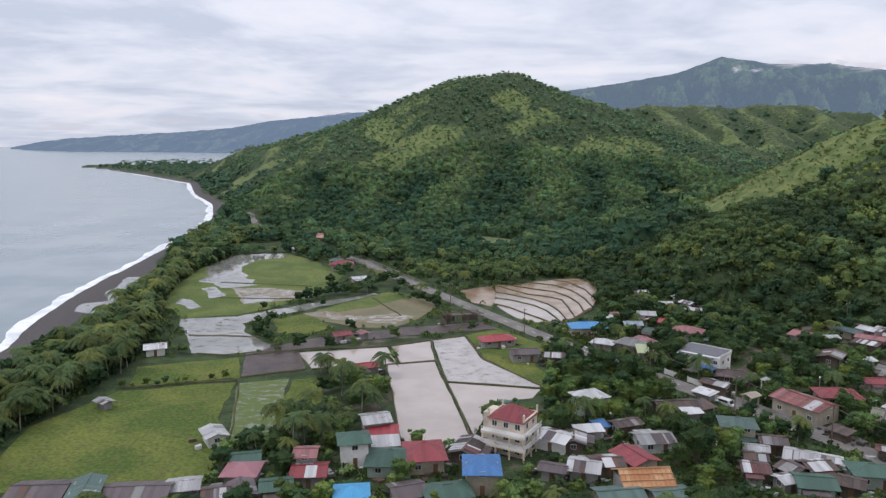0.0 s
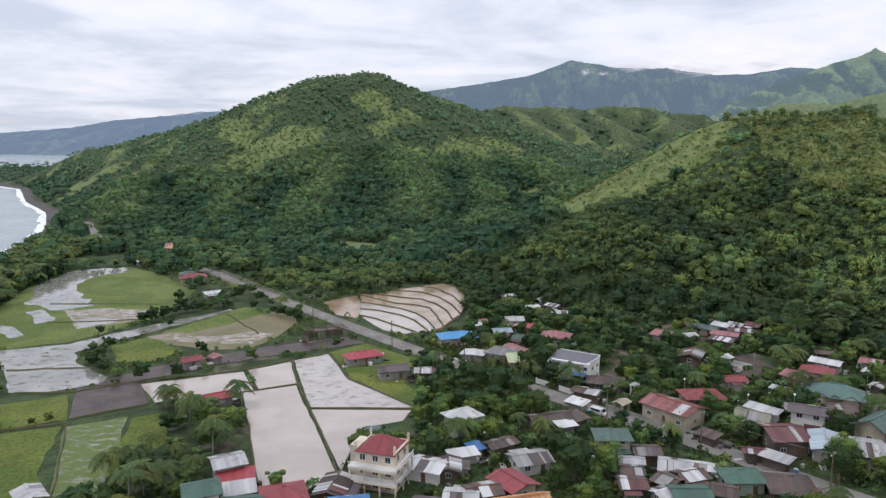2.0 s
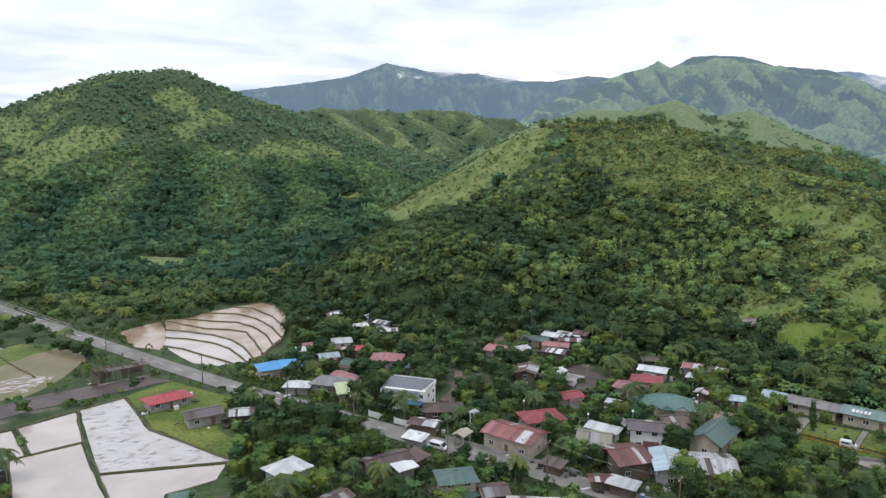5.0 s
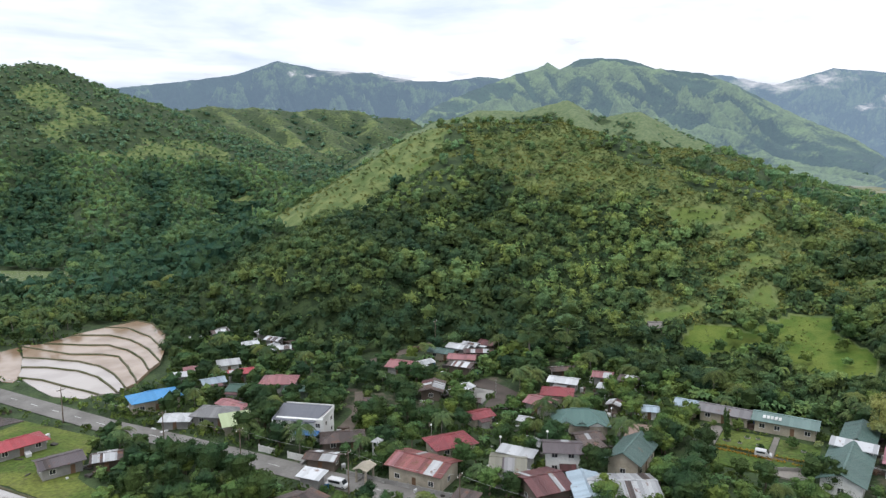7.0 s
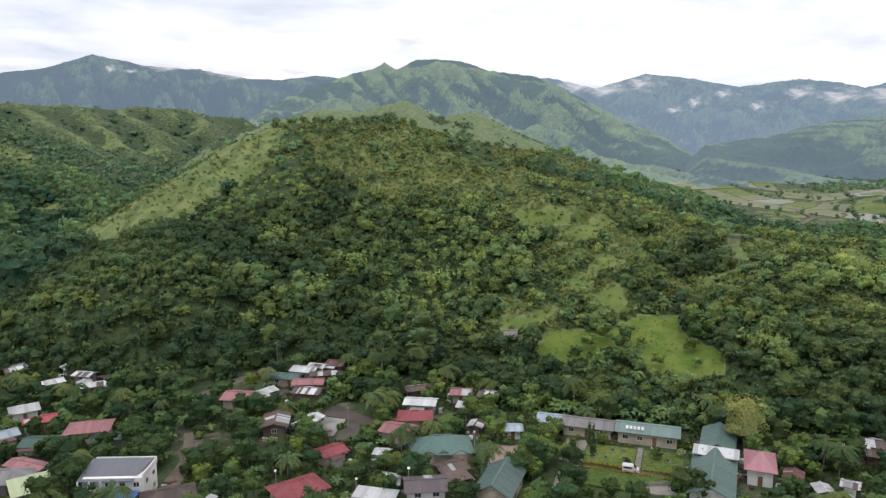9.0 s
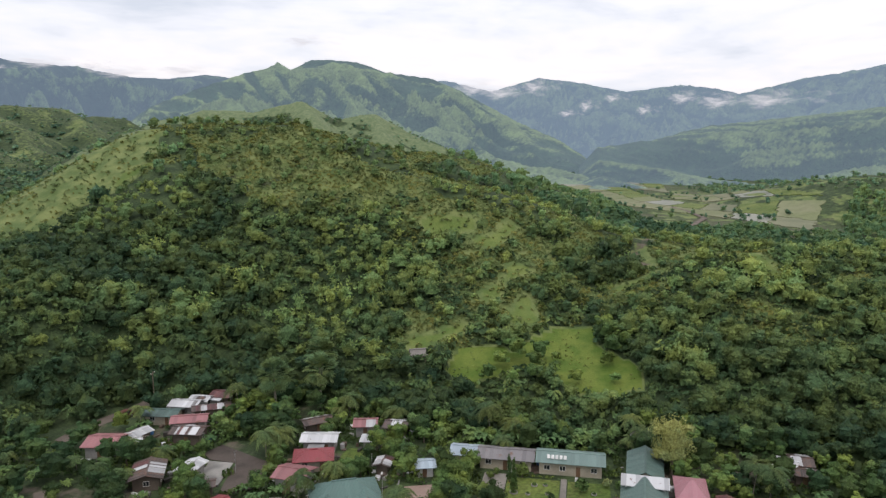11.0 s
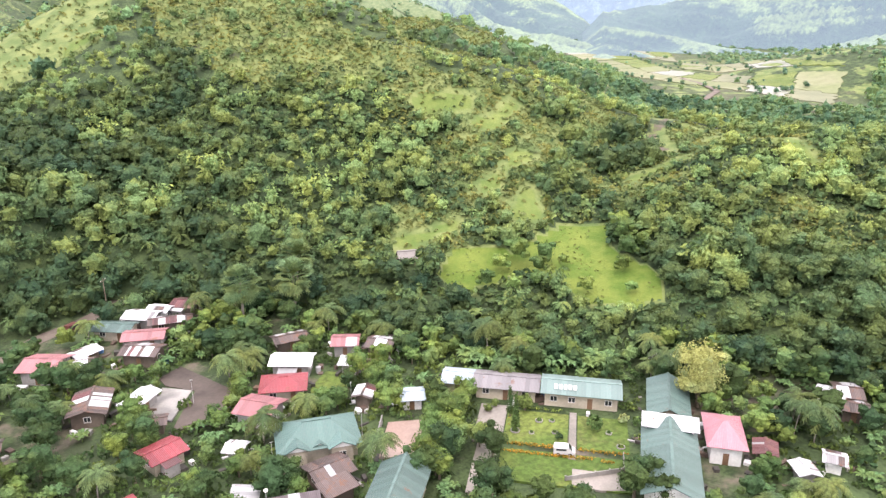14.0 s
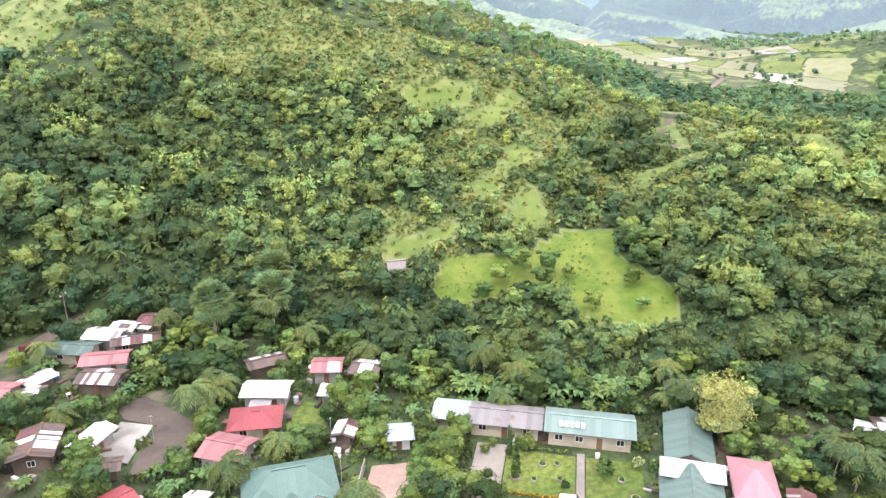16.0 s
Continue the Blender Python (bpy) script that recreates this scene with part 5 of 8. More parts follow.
house("house", 130.9, 179.8, 7.0, 6.7, 2.9, -70, "gable", "coral", "block", "grey block house with a faded coral red metal roof")
house("house", 138.9, 182.6, 8.4, 6.7, 2.9, -46, "hip", "crimson", "cream", "cream house with a dark red hipped metal roof")
house("house", 145.8, 187.6, 8.1, 5.6, 3.1, -55, "gable", "white", "block", "grey block house with a white metal roof")
house("house", 152.9, 196.1, 7.2, 4.5, 2.7, -26, "gable", "brown", "timber", "dark timber house with a rusty brown metal roof")
house("house", 158.3, 185.1, 5.5, 5.6, 2.9, -52, "gable", "coral", "block", "grey block house with a faded coral red metal roof")
house("house", 162.1, 178.6, 5.5, 5.6, 2.7, -67, "gable", "patch", "timber", "dark timber house with a patched rusty and white metal roof")
house("shed", 152.3, 178.9, 3.2, 2.2, 2.3, -60, "shed", "white", "block", "grey block shed with a white metal roof")
house("shed", 145.4, 168.4, 3.5, 4.5, 2.5, -63, "gable", "patch", "timber", "dark timber shed with a patched rusty and white metal roof")
house("shed", 149.6, 160.9, 4.6, 4.5, 2.5, -47, "gable", "paleblue", "white", "white shed with a pale blue metal roof")
house("house", 117.0, 226.7, 7.5, 7.8, 3.2, -56, "gable", "coral", "block", "grey block house with a faded coral red metal roof")
house("house", 121.4, 221.8, 4.6, 4.5, 2.7, -38, "gable", "patch", "timber", "dark timber house with a patched rusty and white metal roof")
house("house", 134.8, 231.8, 8.6, 5.6, 2.7, -59, "gable", "teal", "cream", "cream house with a grey-green metal roof")
house("house", 141.6, 232.0, 7.5, 5.6, 2.9, -61, "gable", "white", "block", "grey block house with a white metal roof")
house("house", 146.2, 232.2, 5.3, 4.5, 2.7, -64, "gable", "white", "white", "white house with a white metal roof")
house("house", 151.6, 230.1, 5.6, 5.6, 2.7, -64, "gable", "maroon", "timber", "dark timber house with a maroon metal roof")
house("house", 135.9, 222.4, 8.5, 5.6, 2.9, -44, "gable", "coral", "block", "grey block house with a faded coral red metal roof")
house("house", 144.2, 225.3, 9.2, 4.5, 2.5, -36, "gable", "patch", "timber", "dark timber house with a patched rusty and white metal roof")
house("house", 131.4, 216.0, 7.6, 5.6, 3.1, -59, "gable", "patch", "timber", "dark timber house with a patched rusty and white metal roof")
house("house", 114.4, 205.7, 6.4, 9.0, 2.9, -39, "gable", "patch", "timber", "dark timber house with a patched rusty and white metal roof")
house("house", 120.6, 200.4, 6.6, 4.2, 2.7, 21, "gable", "white", "block", "grey block house with a white metal roof")
house("house", 113.3, 182.8, 6.2, 5.6, 2.7, -5, "gable", "crimson", "cream", "cream house with a dark red metal roof")
house("shed", 121.1, 174.3, 3.2, 3.4, 2.3, -62, "gable", "white", "block", "grey block shed with a white metal roof")
house("house", 168.0, 111.2, 5.8, 10.1, 3.7, -68, "hip", "pink", "white", "white house with a pink metal roof")
house("house", 192.6, 99.4, 4.6, 5.6, 2.7, -87, "gable", "white", "block", "grey block house with a white metal roof")
house("house", 195.2, 97.2, 4.6, 5.6, 2.7, -70, "gable", "patch", "timber", "dark timber house with a patched rusty and white metal roof")
house("house", 190.6, 95.5, 4.6, 4.5, 2.7, -74, "gable", "brown", "timber", "dark timber house with a rusty brown metal roof")
house("shed", 166.7, 98.8, 3.0, 3.8, 2.4, -54, "gable", "zinc", "block", "grey block shed with a bare zinc metal roof")
house("shed", 172.4, 95.6, 3.0, 3.6, 2.4, -79, "gable", "zinc", "white", "white shed with a bare zinc metal roof")
house("shed", 168.7, 104.9, 3.5, 4.5, 2.5, -76, "gable", "maroon", "timber", "dark timber shed with a maroon metal roof")
house("house", 64.1, 150.1, 7.7, 6.7, 5.0, -13, "hip", "teal", "cream", "cream two-storey house with a grey-green hipped metal roof")
house("shed", 63.8, 147.4, 6.8, 4.5, 2.5, 1, "shed", "teal", "cream", "cream shed with a grey-green metal roof")
house("house", 70.0, 146.0, 5.6, 5.6, 2.7, -14, "gable", "brown", "timber", "dark timber house with a rusty brown metal roof")
house("house", 72.1, 138.4, 5.7, 6.7, 2.7, -29, "gable", "zinc", "white", "white house with a bare zinc metal roof")
house("house", 73.1, 133.9, 5.8, 5.6, 2.7, 8, "gable", "patch", "timber", "dark timber house with a patched rusty and white metal roof")
house("house", 60.6, 132.9, 5.3, 5.6, 2.7, -13, "gable", "patch", "timber", "dark timber house with a patched rusty and white metal roof")
house("house", 68.0, 132.6, 4.6, 5.6, 2.7, -61, "gable", "brown", "timber", "dark timber house with a rusty brown metal roof")
house("house", 63.0, 138.0, 4.6, 4.5, 2.7, -17, "gable", "brown", "timber", "dark timber house with a rusty brown metal roof")
house("house", 82.2, 131.0, 7.9, 6.7, 3.1, -11, "hip", "green", "mint", "pale green house with a dark green hipped metal roof")
house("house", 76.1, 126.7, 4.6, 5.6, 2.7, -32, "gable", "brown", "timber", "dark timber house with a rusty brown metal roof")
house("house", 69.0, 126.6, 7.0, 6.7, 2.9, -12, "gable", "green", "mint", "pale green house with a dark green metal roof")
house("house", 88.9, 125.8, 8.4, 9.0, 3.1, -22, "hip", "brown", "timber", "dark timber house with a rusty brown hipped metal roof")
house("house", 38.6, 137.7, 8.0, 6.7, 2.9, -66, "gable", "crimson", "cream", "cream house with a dark red metal roof")
house("house", 24.2, 147.9, 7.4, 6.7, 2.9, -35, "gable", "white", "white", "white house with a white metal roof")
house("house", 28.0, 147.3, 5.1, 6.7, 2.7, -11, "gable", "patch", "timber", "dark timber house with a patched rusty and white metal roof")
house("shed", 32.2, 152.7, 6.3, 3.4, 2.3, 8, "shed", "white", "block", "grey block shed with a white metal roof")
house("shed", 35.5, 155.3, 3.3, 3.4, 2.3, 19, "shed", "blue", "cream", "cream shed with a blue metal roof")
house("house", 27.8, 134.0, 6.3, 6.7, 2.7, -17, "gable", "zinc", "block", "grey block house with a bare zinc metal roof")
house("house", 32.3, 135.8, 6.4, 5.6, 2.7, 5, "gable", "patch", "timber", "dark timber house with a patched rusty and white metal roof")
house("house", 35.4, 167.9, 7.6, 6.7, 5.0, 22, "hip", "white", "mint", "pale green two-storey house with a white hipped metal roof")
house("house", 56.3, 167.1, 10.7, 6.7, 2.7, 7, "gable", "brown", "timber", "dark timber house with a rusty brown metal roof")
house("shed", 62.0, 166.3, 5.9, 4.5, 2.5, 26, "shed", "patch", "timber", "dark timber shed with a patched rusty and white metal roof")
house("house", 41.1, 155.7, 7.0, 4.5, 2.7, 21, "gable", "brown", "timber", "dark timber house with a rusty brown metal roof")
house("house", 45.0, 147.3, 7.9, 6.7, 2.7, 7, "gable", "zinc", "white", "white house with a bare zinc metal roof")
house("shed", 92.0, 141.5, 4.6, 3.4, 2.5, -26, "gable", "maroon", "timber", "dark timber shed with a maroon metal roof")
house("hut", 74.0, 295.2, 4.1, 4.5, 2.7, 11, "gable", "white", "block", "grey block hut with a white metal roof")
house("hut", 95.6, 289.6, 3.2, 4.5, 2.7, -0, "gable", "white", "block", "grey block hut with a white metal roof")
house("hut", 96.6, 278.8, 5.8, 4.5, 2.7, -59, "gable", "white", "block", "grey block hut with a white metal roof")
house("hut", 94.2, 267.4, 7.2, 4.5, 2.7, -22, "gable", "white", "block", "grey block hut with a white metal roof")
house("house", 83.5, 299.1, 5.7, 5.6, 2.7, -1, "gable", "patch", "timber", "dark timber house with a patched rusty and white metal roof")
house("hut", 87.5, 278.5, 5.7, 4.5, 2.7, -0, "gable", "white", "block", "grey block hut with a white metal roof")
house("house", -85.3, 491.5, 14.1, 7.8, 2.7, -26, "hip", "coral", "block", "grey block house with a faded coral red hipped metal roof")
house("house", -78.5, 484.2, 14.9, 7.8, 2.7, 52, "hip", "orange", "cream", "cream house with a orange tan hipped metal roof")
house("house", -52.7, 370.3, 12.4, 9.0, 3.7, 8, "hip", "crimson", "cream", "cream house with a dark red hipped metal roof")
house("house", -55.6, 373.9, 7.3, 6.7, 4.7, 14, "hip", "green", "mint", "pale green house with a dark green hipped metal roof")
house("house", -39.6, 333.5, 7.1, 5.6, 2.7, 23, "gable", "white", "block", "grey block house with a white metal roof")
house("house", -136.5, 535.8, 14.6, 6.7, 2.7, 47, "gable", "white", "block", "grey block house with a white metal roof")
house("hut", 81.9, 457.7, 8.6, 6.7, 2.7, -1, "gable", "coral", "white", "white hut with a faded coral red metal roof")
house("hut", -87.6, 430.6, 7.5, 4.5, 2.7, 38, "gable", "white", "block", "grey block hut with a white metal roof")
house("hut", -84.0, 171.4, 3.2, 4.5, 2.3, 54, "gable", "zinc", "block", "grey block hut with a bare zinc metal roof")
house("hut", -107.4, 186.5, 4.5, 5.6, 2.7, 56, "gable", "white", "block", "grey block hut with a white metal roof")
house("house", -72.3, 121.9, 9.9, 7.8, 3.7, 4, "gable", "mauve", "block", "grey block house with a purplish grey metal roof")
house("house", -63.6, 120.6, 5.4, 9.0, 4.7, 13, "gable", "teal", "cream", "cream house with a grey-green metal roof")
house("house", -55.2, 122.6, 11.8, 7.8, 3.1, 4, "gable", "mauve", "block", "grey block house with a purplish grey metal roof")
house("house", -48.0, 125.8, 6.0, 5.6, 2.9, 12, "gable", "zinc", "block", "grey block house with a bare zinc metal roof")
house("house", -41.3, 123.1, 4.8, 5.6, 2.7, 15, "gable", "brown", "timber", "dark timber house with a rusty brown metal roof")
house("house", -36.8, 124.2, 4.6, 6.7, 2.9, 21, "gable", "mauve", "block", "grey block house with a purplish grey metal roof")
house("house", -30.9, 125.7, 6.0, 5.6, 2.9, 12, "gable", "green", "mint", "pale green house with a dark green metal roof")
house("house", -16.6, 122.7, 6.4, 6.7, 2.9, 7, "hip", "skyblue", "block", "grey block house with a bright sky-blue hipped metal roof")
house("house", -6.6, 123.9, 6.3, 6.7, 2.7, 19, "gable", "mauve", "block", "grey block house with a purplish grey metal roof")
house("house", 0.7, 123.0, 8.6, 6.7, 3.1, 11, "hip", "green", "mint", "pale green house with a dark green hipped metal roof")
house("house", 31.6, 121.9, 8.5, 6.7, 2.7, 8, "gable", "teal", "cream", "cream house with a grey-green metal roof")
house("house", 41.0, 121.8, 7.4, 6.7, 2.7, 9, "gable", "teal", "cream", "cream house with a grey-green metal roof")
# huts and sheds
house("shed", 65.0, 142.3, 5.0, 3.6, 2.6, -20, "gable", "zinc", "timber", "narrow timber shed with a bare zinc metal roof")
house("hut", 65.0, 128.6, 4.8, 4.4, 2.5, 15, "gable", "white", "block", "block hut with a white metal roof")
house("hut", 77.4, 137.0, 4.6, 4.0, 2.6, -30, "gable", "white", "block", "block hut with a clean white metal roof")
house("shed", 87.4, 151.2, 4.8, 3.4, 2.4, -60, "shed", "patch", "timber", "roadside stall with a patched metal roof")
house("shed", 94.4, 137.4, 6.0, 3.4, 2.5, -60, "shed", "zinc", "timber", "long roadside stall with a bare zinc metal roof")
house("shed", 58.6, 163.2, 4.6, 3.4, 2.4, 10, "shed", "white", "block", "small shed with a white metal roof")
house("shed", 21.5, 133.2, 5.4, 4.4, 2.6, -20, "gable", "mauve", "block", "block shed with a purplish grey metal roof")
house("shed", 66.5, 176.0, 5.2, 3.6, 2.5, -55, "shed", "white", "block", "roadside stall with a white metal roof")
house("hut", 118.0, 192.0, 4.2, 3.6, 2.4, -40, "gable", "brown", "timber", "small timber hut with a rusty brown metal roof")
house("hut", 85.5, 302.8, 4.6, 3.8, 2.1, 0, "shed", "zinc", "block", "small block hut with a bare zinc metal roof")
house("hut", 93.9, 271.8, 5.6, 3.8, 2.1, 74, "gable", "zinc", "block", "small block hut with a bare zinc metal roof")
house("hut", 100.7, 271.7, 4.6, 4.2, 2.1, 111, "shed", "brown", "timber", "small timber hut with a rusty brown metal roof")
house("hut", 97.6, 208.2, 5.1, 3.8, 2.1, 148, "gable", "brown", "block", "small block hut with a rusty brown metal roof")
house("hut", 125.0, 227.2, 5.6, 4.2, 2.1, 5, "gable", "white", "timber", "small timber hut with a white metal roof")
house("hut", 113.9, 163.5, 4.6, 3.8, 2.1, 42, "shed", "zinc", "block", "small block hut with a bare zinc metal roof")

# chapel's bell tower and gate by the road
def bell_tower(x, y, turn):
    ob = empty("bell_tower", x, y, gz(x, y), turn)
    for sx in (-0.9, 0.9):
        for sy in (-0.9, 0.9):
            part("post", boxes((sx - 0.16, sx + 0.16, sy - 0.16, sy + 0.16, -0.3, 6.2)), M["wall_white"], ob)
    for zz in (2.2, 4.2, 6.0):
        part("beam", boxes((-1.06, 1.06, -1.06, -0.78, zz, zz + 0.25), (-1.06, 1.06, 0.78, 1.06, zz, zz + 0.25), (-1.06, -0.78, -0.78, 0.78, zz, zz + 0.25), (0.78, 1.06, -0.78, 0.78, zz, zz + 0.25)), M["wall_white"], ob)
    bm, _ = roof_mesh("hip", 2.0, 2.0, 6.3, 0.7, 0.35)
    part("roof", bm, M["roof_white"], ob)
    bm = bmesh.new()
    bmesh.ops.create_cone(bm, cap_ends=True, segments=14, radius1=0.45, radius2=0.2, depth=0.7, matrix=Matrix.Translation((0, 0, 5.2)))
    part("bell", bm, M["steel"], ob)
    ob.scale = (0.75, 0.75, 0.8)
    tagged(ob, "slim white open bell tower beside the chapel", "tower")


def shelter_gate(x, y, turn):
    ob = empty("roadside_shelter", x, y, gz(x, y), turn)
    for sx in (-1.5, 1.5):
        for sy in (-1.1, 1.1):
            part("post", boxes((sx - 0.18, sx + 0.18, sy - 0.18, sy + 0.18, -0.2, 3.0)), M["wall_cream"], ob)
    bm, _ = roof_mesh("gable", 3.4, 2.6, 3.1, 0.35, 0.4, 0.15)
    part("roof", bm, M["wall_cream"], ob)
    part("bench", boxes((-1.2, 1.2, 0.7, 1.05, 0.0, 0.45)), M["concrete"], ob)
    tagged(ob, "small cream concrete waiting shelter beside the road", "shelter")


bell_tower(82.8, 178.4, 30)
shelter_gate(76.5, 172.2, 32)


# the two-storey white house with a wide grey roof
def white_house(x, y, turn):
    ob = empty("house", x, y, gz(x, y), turn)
    FOOTPRINTS.append((x, y, 14, 10, turn))
    part("wall", boxes((-6.5, 6.5, -4, 4, -0.5, 6.0)), M["wall_white"], ob)
    part("parapet", boxes((-6.7, 6.7, 3.8, 4.1, 6.0, 7.3), (6.4, 6.7, -4.1, 3.8, 6.0, 7.0)), M["wall_white"], ob, "low white parapet")
    bm = bmesh.new()
    ring = [(-7.4, -4.9, 5.7), (4.4, -4.9, 5.7), (6.3, 3.7, 7.1), (-7.4, 3.7, 7.1)]
    up = [bm.verts.new(p) for p in ring]
    dn = [bm.verts.new((a, b, c - 0.14)) for a, b, c in ring]
    bm.faces.new(up)
    bm.faces.new(dn[::-1])
    for k in range(4):
        bm.faces.new((up[k], dn[k], dn[(k + 1) % 4], up[(k + 1) % 4]))
    part("roof", bm, M["roof_slate"], ob, "wide dark grey metal roof")
    part("balcony", boxes((-7.2, -2.0, -5.2, -4, 2.9, 3.1), (-7.2, -2.0, -5.2, -5.05, 3.1, 4.0)), M["wall_white"], ob)
    for sx in (-7.0, -4.6, -2.2):
        part("column", boxes((sx - 0.15, sx + 0.15, -5.15, -4.85, -0.4, 5.7)), M["wall_white"], ob)
    bm, _ = roof_mesh("shed", 6.0, 2.6, 2.9, 0.1, 0.2)
    bmesh.ops.translate(bm, verts=bm.verts, vec=(2.4, -5.3, 0))
    part("canopy", bm, M["roof_blue"], ob, "blue metal canopy")
    for level in (1.6, 4.5):
        for u in (-4.5, -1.0, 2.0, 5.0):
            put_window(ob, u, -4.0, level, 1.3, 1.2, 0)
            put_window(ob, u, 4.0, level, 1.3, 1.2, 180)
        for v in (-2, 2):
            put_window(ob, 6.5, v, level, 1.3, 1.2, 90)
            put_window(ob, -6.5, v, level, 1.3, 1.2, -90)
    ob.scale = (0.9, 0.9, 0.9)
    tagged(ob, "white two-storey house with a wide grey sloping roof", "house", "village houses")


white_house(75.5, 201.0, -44)


# the cream three-storey house with balconies
def cream_house(x, y, turn):
    ob = empty("house", x, y, gz(x, y), turn)
    FOOTPRINTS.append((x, y, 12, 12, turn))
    part("wall", boxes((-4.6, 4.6, -3.4, 4.6, -0.5, 8.6)), M["wall_ivory"], ob)
    for level in (2.9, 5.8):
        part("balcony_slab", boxes((-5.6, 5.6, -5.6, -3.4, level - 0.15, level + 0.05), (4.6, 5.9, -3.4, 4.6, level - 0.15, level + 0.05)), M["wall_white"], ob)
        rail = [(-5.6, 5.9, -5.6, -5.5, level + 0.85, level + 0.97), (5.8, 5.9, -5.5, 4.6, level + 0.85, level + 0.97)]
        rail += [(u, u + 0.12, -5.58, -5.5, level + 0.05, level + 0.85) for u in np.arange(-5.5, 5.8, 0.45)]
        rail += [(5.82, 5.9, u, u + 0.12, level + 0.05, level + 0.85) for u in np.arange(-5.3, 4.5, 0.45)]
        part("balustrade", boxes(*rail), M["wall_white"], ob, "cream balustrade")
    for sx in (-5.3, -1.8, 1.8, 5.5):
        part("column", boxes((sx - 0.17, sx + 0.17, -5.45, -5.15, -0.4, 5.7)), M["wall_ivory"], ob)
    for sy in (-1.0, 2.0, 4.3):
        part("column", boxes((5.4, 5.7, sy - 0.15, sy + 0.15, -0.4, 5.7)), M["wall_ivory"], ob)
    part("arch_band", boxes((-5.6, 5.9, -5.6, -5.3, 5.2, 5.65), (-5.6, 5.9, -5.6, -5.3, 2.3, 2.75)), M["wall_ivory"], ob)
    bm, _ = roof_mesh("hip", 8.8, 7.8, 8.7, 0.62, 0.5)
    bmesh.ops.translate(bm, verts=bm.verts, vec=(0, 0.6, 0))
    part("roof", bm, M["roof_crimson"], ob, "dark red hipped roof")
    part("terrace_parapet", boxes((-4.7, -4.4, -3.5, 4.7, 8.6, 8.9), (4.4, 4.7, -3.5, 4.7, 8.6, 8.9), (-4.4, 4.4, 4.4, 4.7, 8.6, 8.9)), M["wall_ivory"], ob)
    for u in (-4.6, 4.6):
        for v in (-3.4, 4.6):
            part("finial", boxes((u - 0.2, u + 0.2, v - 0.2, v + 0.2, 8.6, 10.4)), M["wall_ivory"], ob)
    part("stair_block", boxes((-7.2, -4.6, -1, 4.2, -0.4, 8.4)), M["wall_ivory"], ob, "bare cream stair tower")
    for level in (1.4, 4.3, 7.2):
        for u in (-3, 0, 3):
            put_window(ob, u, -3.4, level, 1.4, 1.5, 0)
            put_window(ob, u, 4.6, level, 1.3, 1.3, 180)
        for v in (-1.5, 2.2):
            put_window(ob, 4.6, v, level, 1.3, 1.5, 90)
    ob.scale = (0.88, 0.88, 0.92)
    tagged(ob, "cream three-storey house with balconies and a red roof", "house", "village houses")


cream_house(14.6, 146.6, -30)


def villa(x, y, turn):
    """A broad hipped house with two smaller gables breaking its front slope."""
    ob = empty("house", x, y, gz(x, y), turn)
    FOOTPRINTS.append((x, y, 14, 11, turn))
    part("wall", boxes((-6, 6, -4, 4, -0.5, 3.2)), M["wall_cream"], ob)
    bm, top = roof_mesh("hip", 12, 8, 3.2, 0.52, 0.8)
    part("roof", bm, M["roof_villa"], ob, "blue-green hipped metal roof")
    part("ridge_cap", boxes((-2.4, 2.4, -0.2, 0.2, top - 0.05, top + 0.07)), M["roof_villa"], ob)
    for u, w, out in ((-3.6, 4.0, 5.4), (3.4, 4.4, 5.8), (0.0, 2.2, 4.5)):
        part("porch_wall", boxes((u - w / 2 + 0.5, u + w / 2 - 0.5, -out + 0.6, -4.02, -0.5, 3.1)), M["wall_cream"], ob)
        bm = bmesh.new()
        rise = 0.5 * w / 2
        for sx in (-1, 1):
            ring = [(u + sx * w / 2, -out, 3.05), (u, -out, 3.05 + rise), (u, -1.0, 3.05 + rise), (u + sx * w / 2, -1.0, 3.05)]
            up = [bm.verts.new(p) for p in ring]
            dn = [bm.verts.new((a, b, c - 0.12)) for a, b, c in ring]
            bm.faces.new(up)
            bm.faces.new(dn[::-1])
            for k in range(4):
                bm.faces.new((up[k], dn[k], dn[(k + 1) % 4], up[(k + 1) % 4]))
        bmesh.ops.recalc_face_normals(bm, faces=bm.faces)
        part("gable_roof", bm, M["roof_villa"], ob)
        bm = bmesh.new()
        bm.faces.new([bm.verts.new(p) for p in ((u - w / 2 + 0.3, -out + 0.3, 3.0), (u + w / 2 - 0.3, -out + 0.3, 3.0), (u, -out + 0.3, 3.0 + rise - 0.2))])
        part("gable_end", bm, M["wall_white"], ob)
        put_window(ob, u, -out + 0.6, 1.5, 1.2, 1.2, 0)
    for s in (-1, 1):
        for v in (-1.8, 1.8):
            put_window(ob, s * 6, v, 1.6, 1.3, 1.2, 90 if s > 0 else -90)
    tagged(ob, "cream villa with a blue-green roof and small gables", "house", "village houses")


villa(130.6, 165.6, -38)

# school rows and barn-like halls
SCHOOL_TURN = math.degrees(math.atan2(128.8 - 141.3, 169.3 - 163.4))


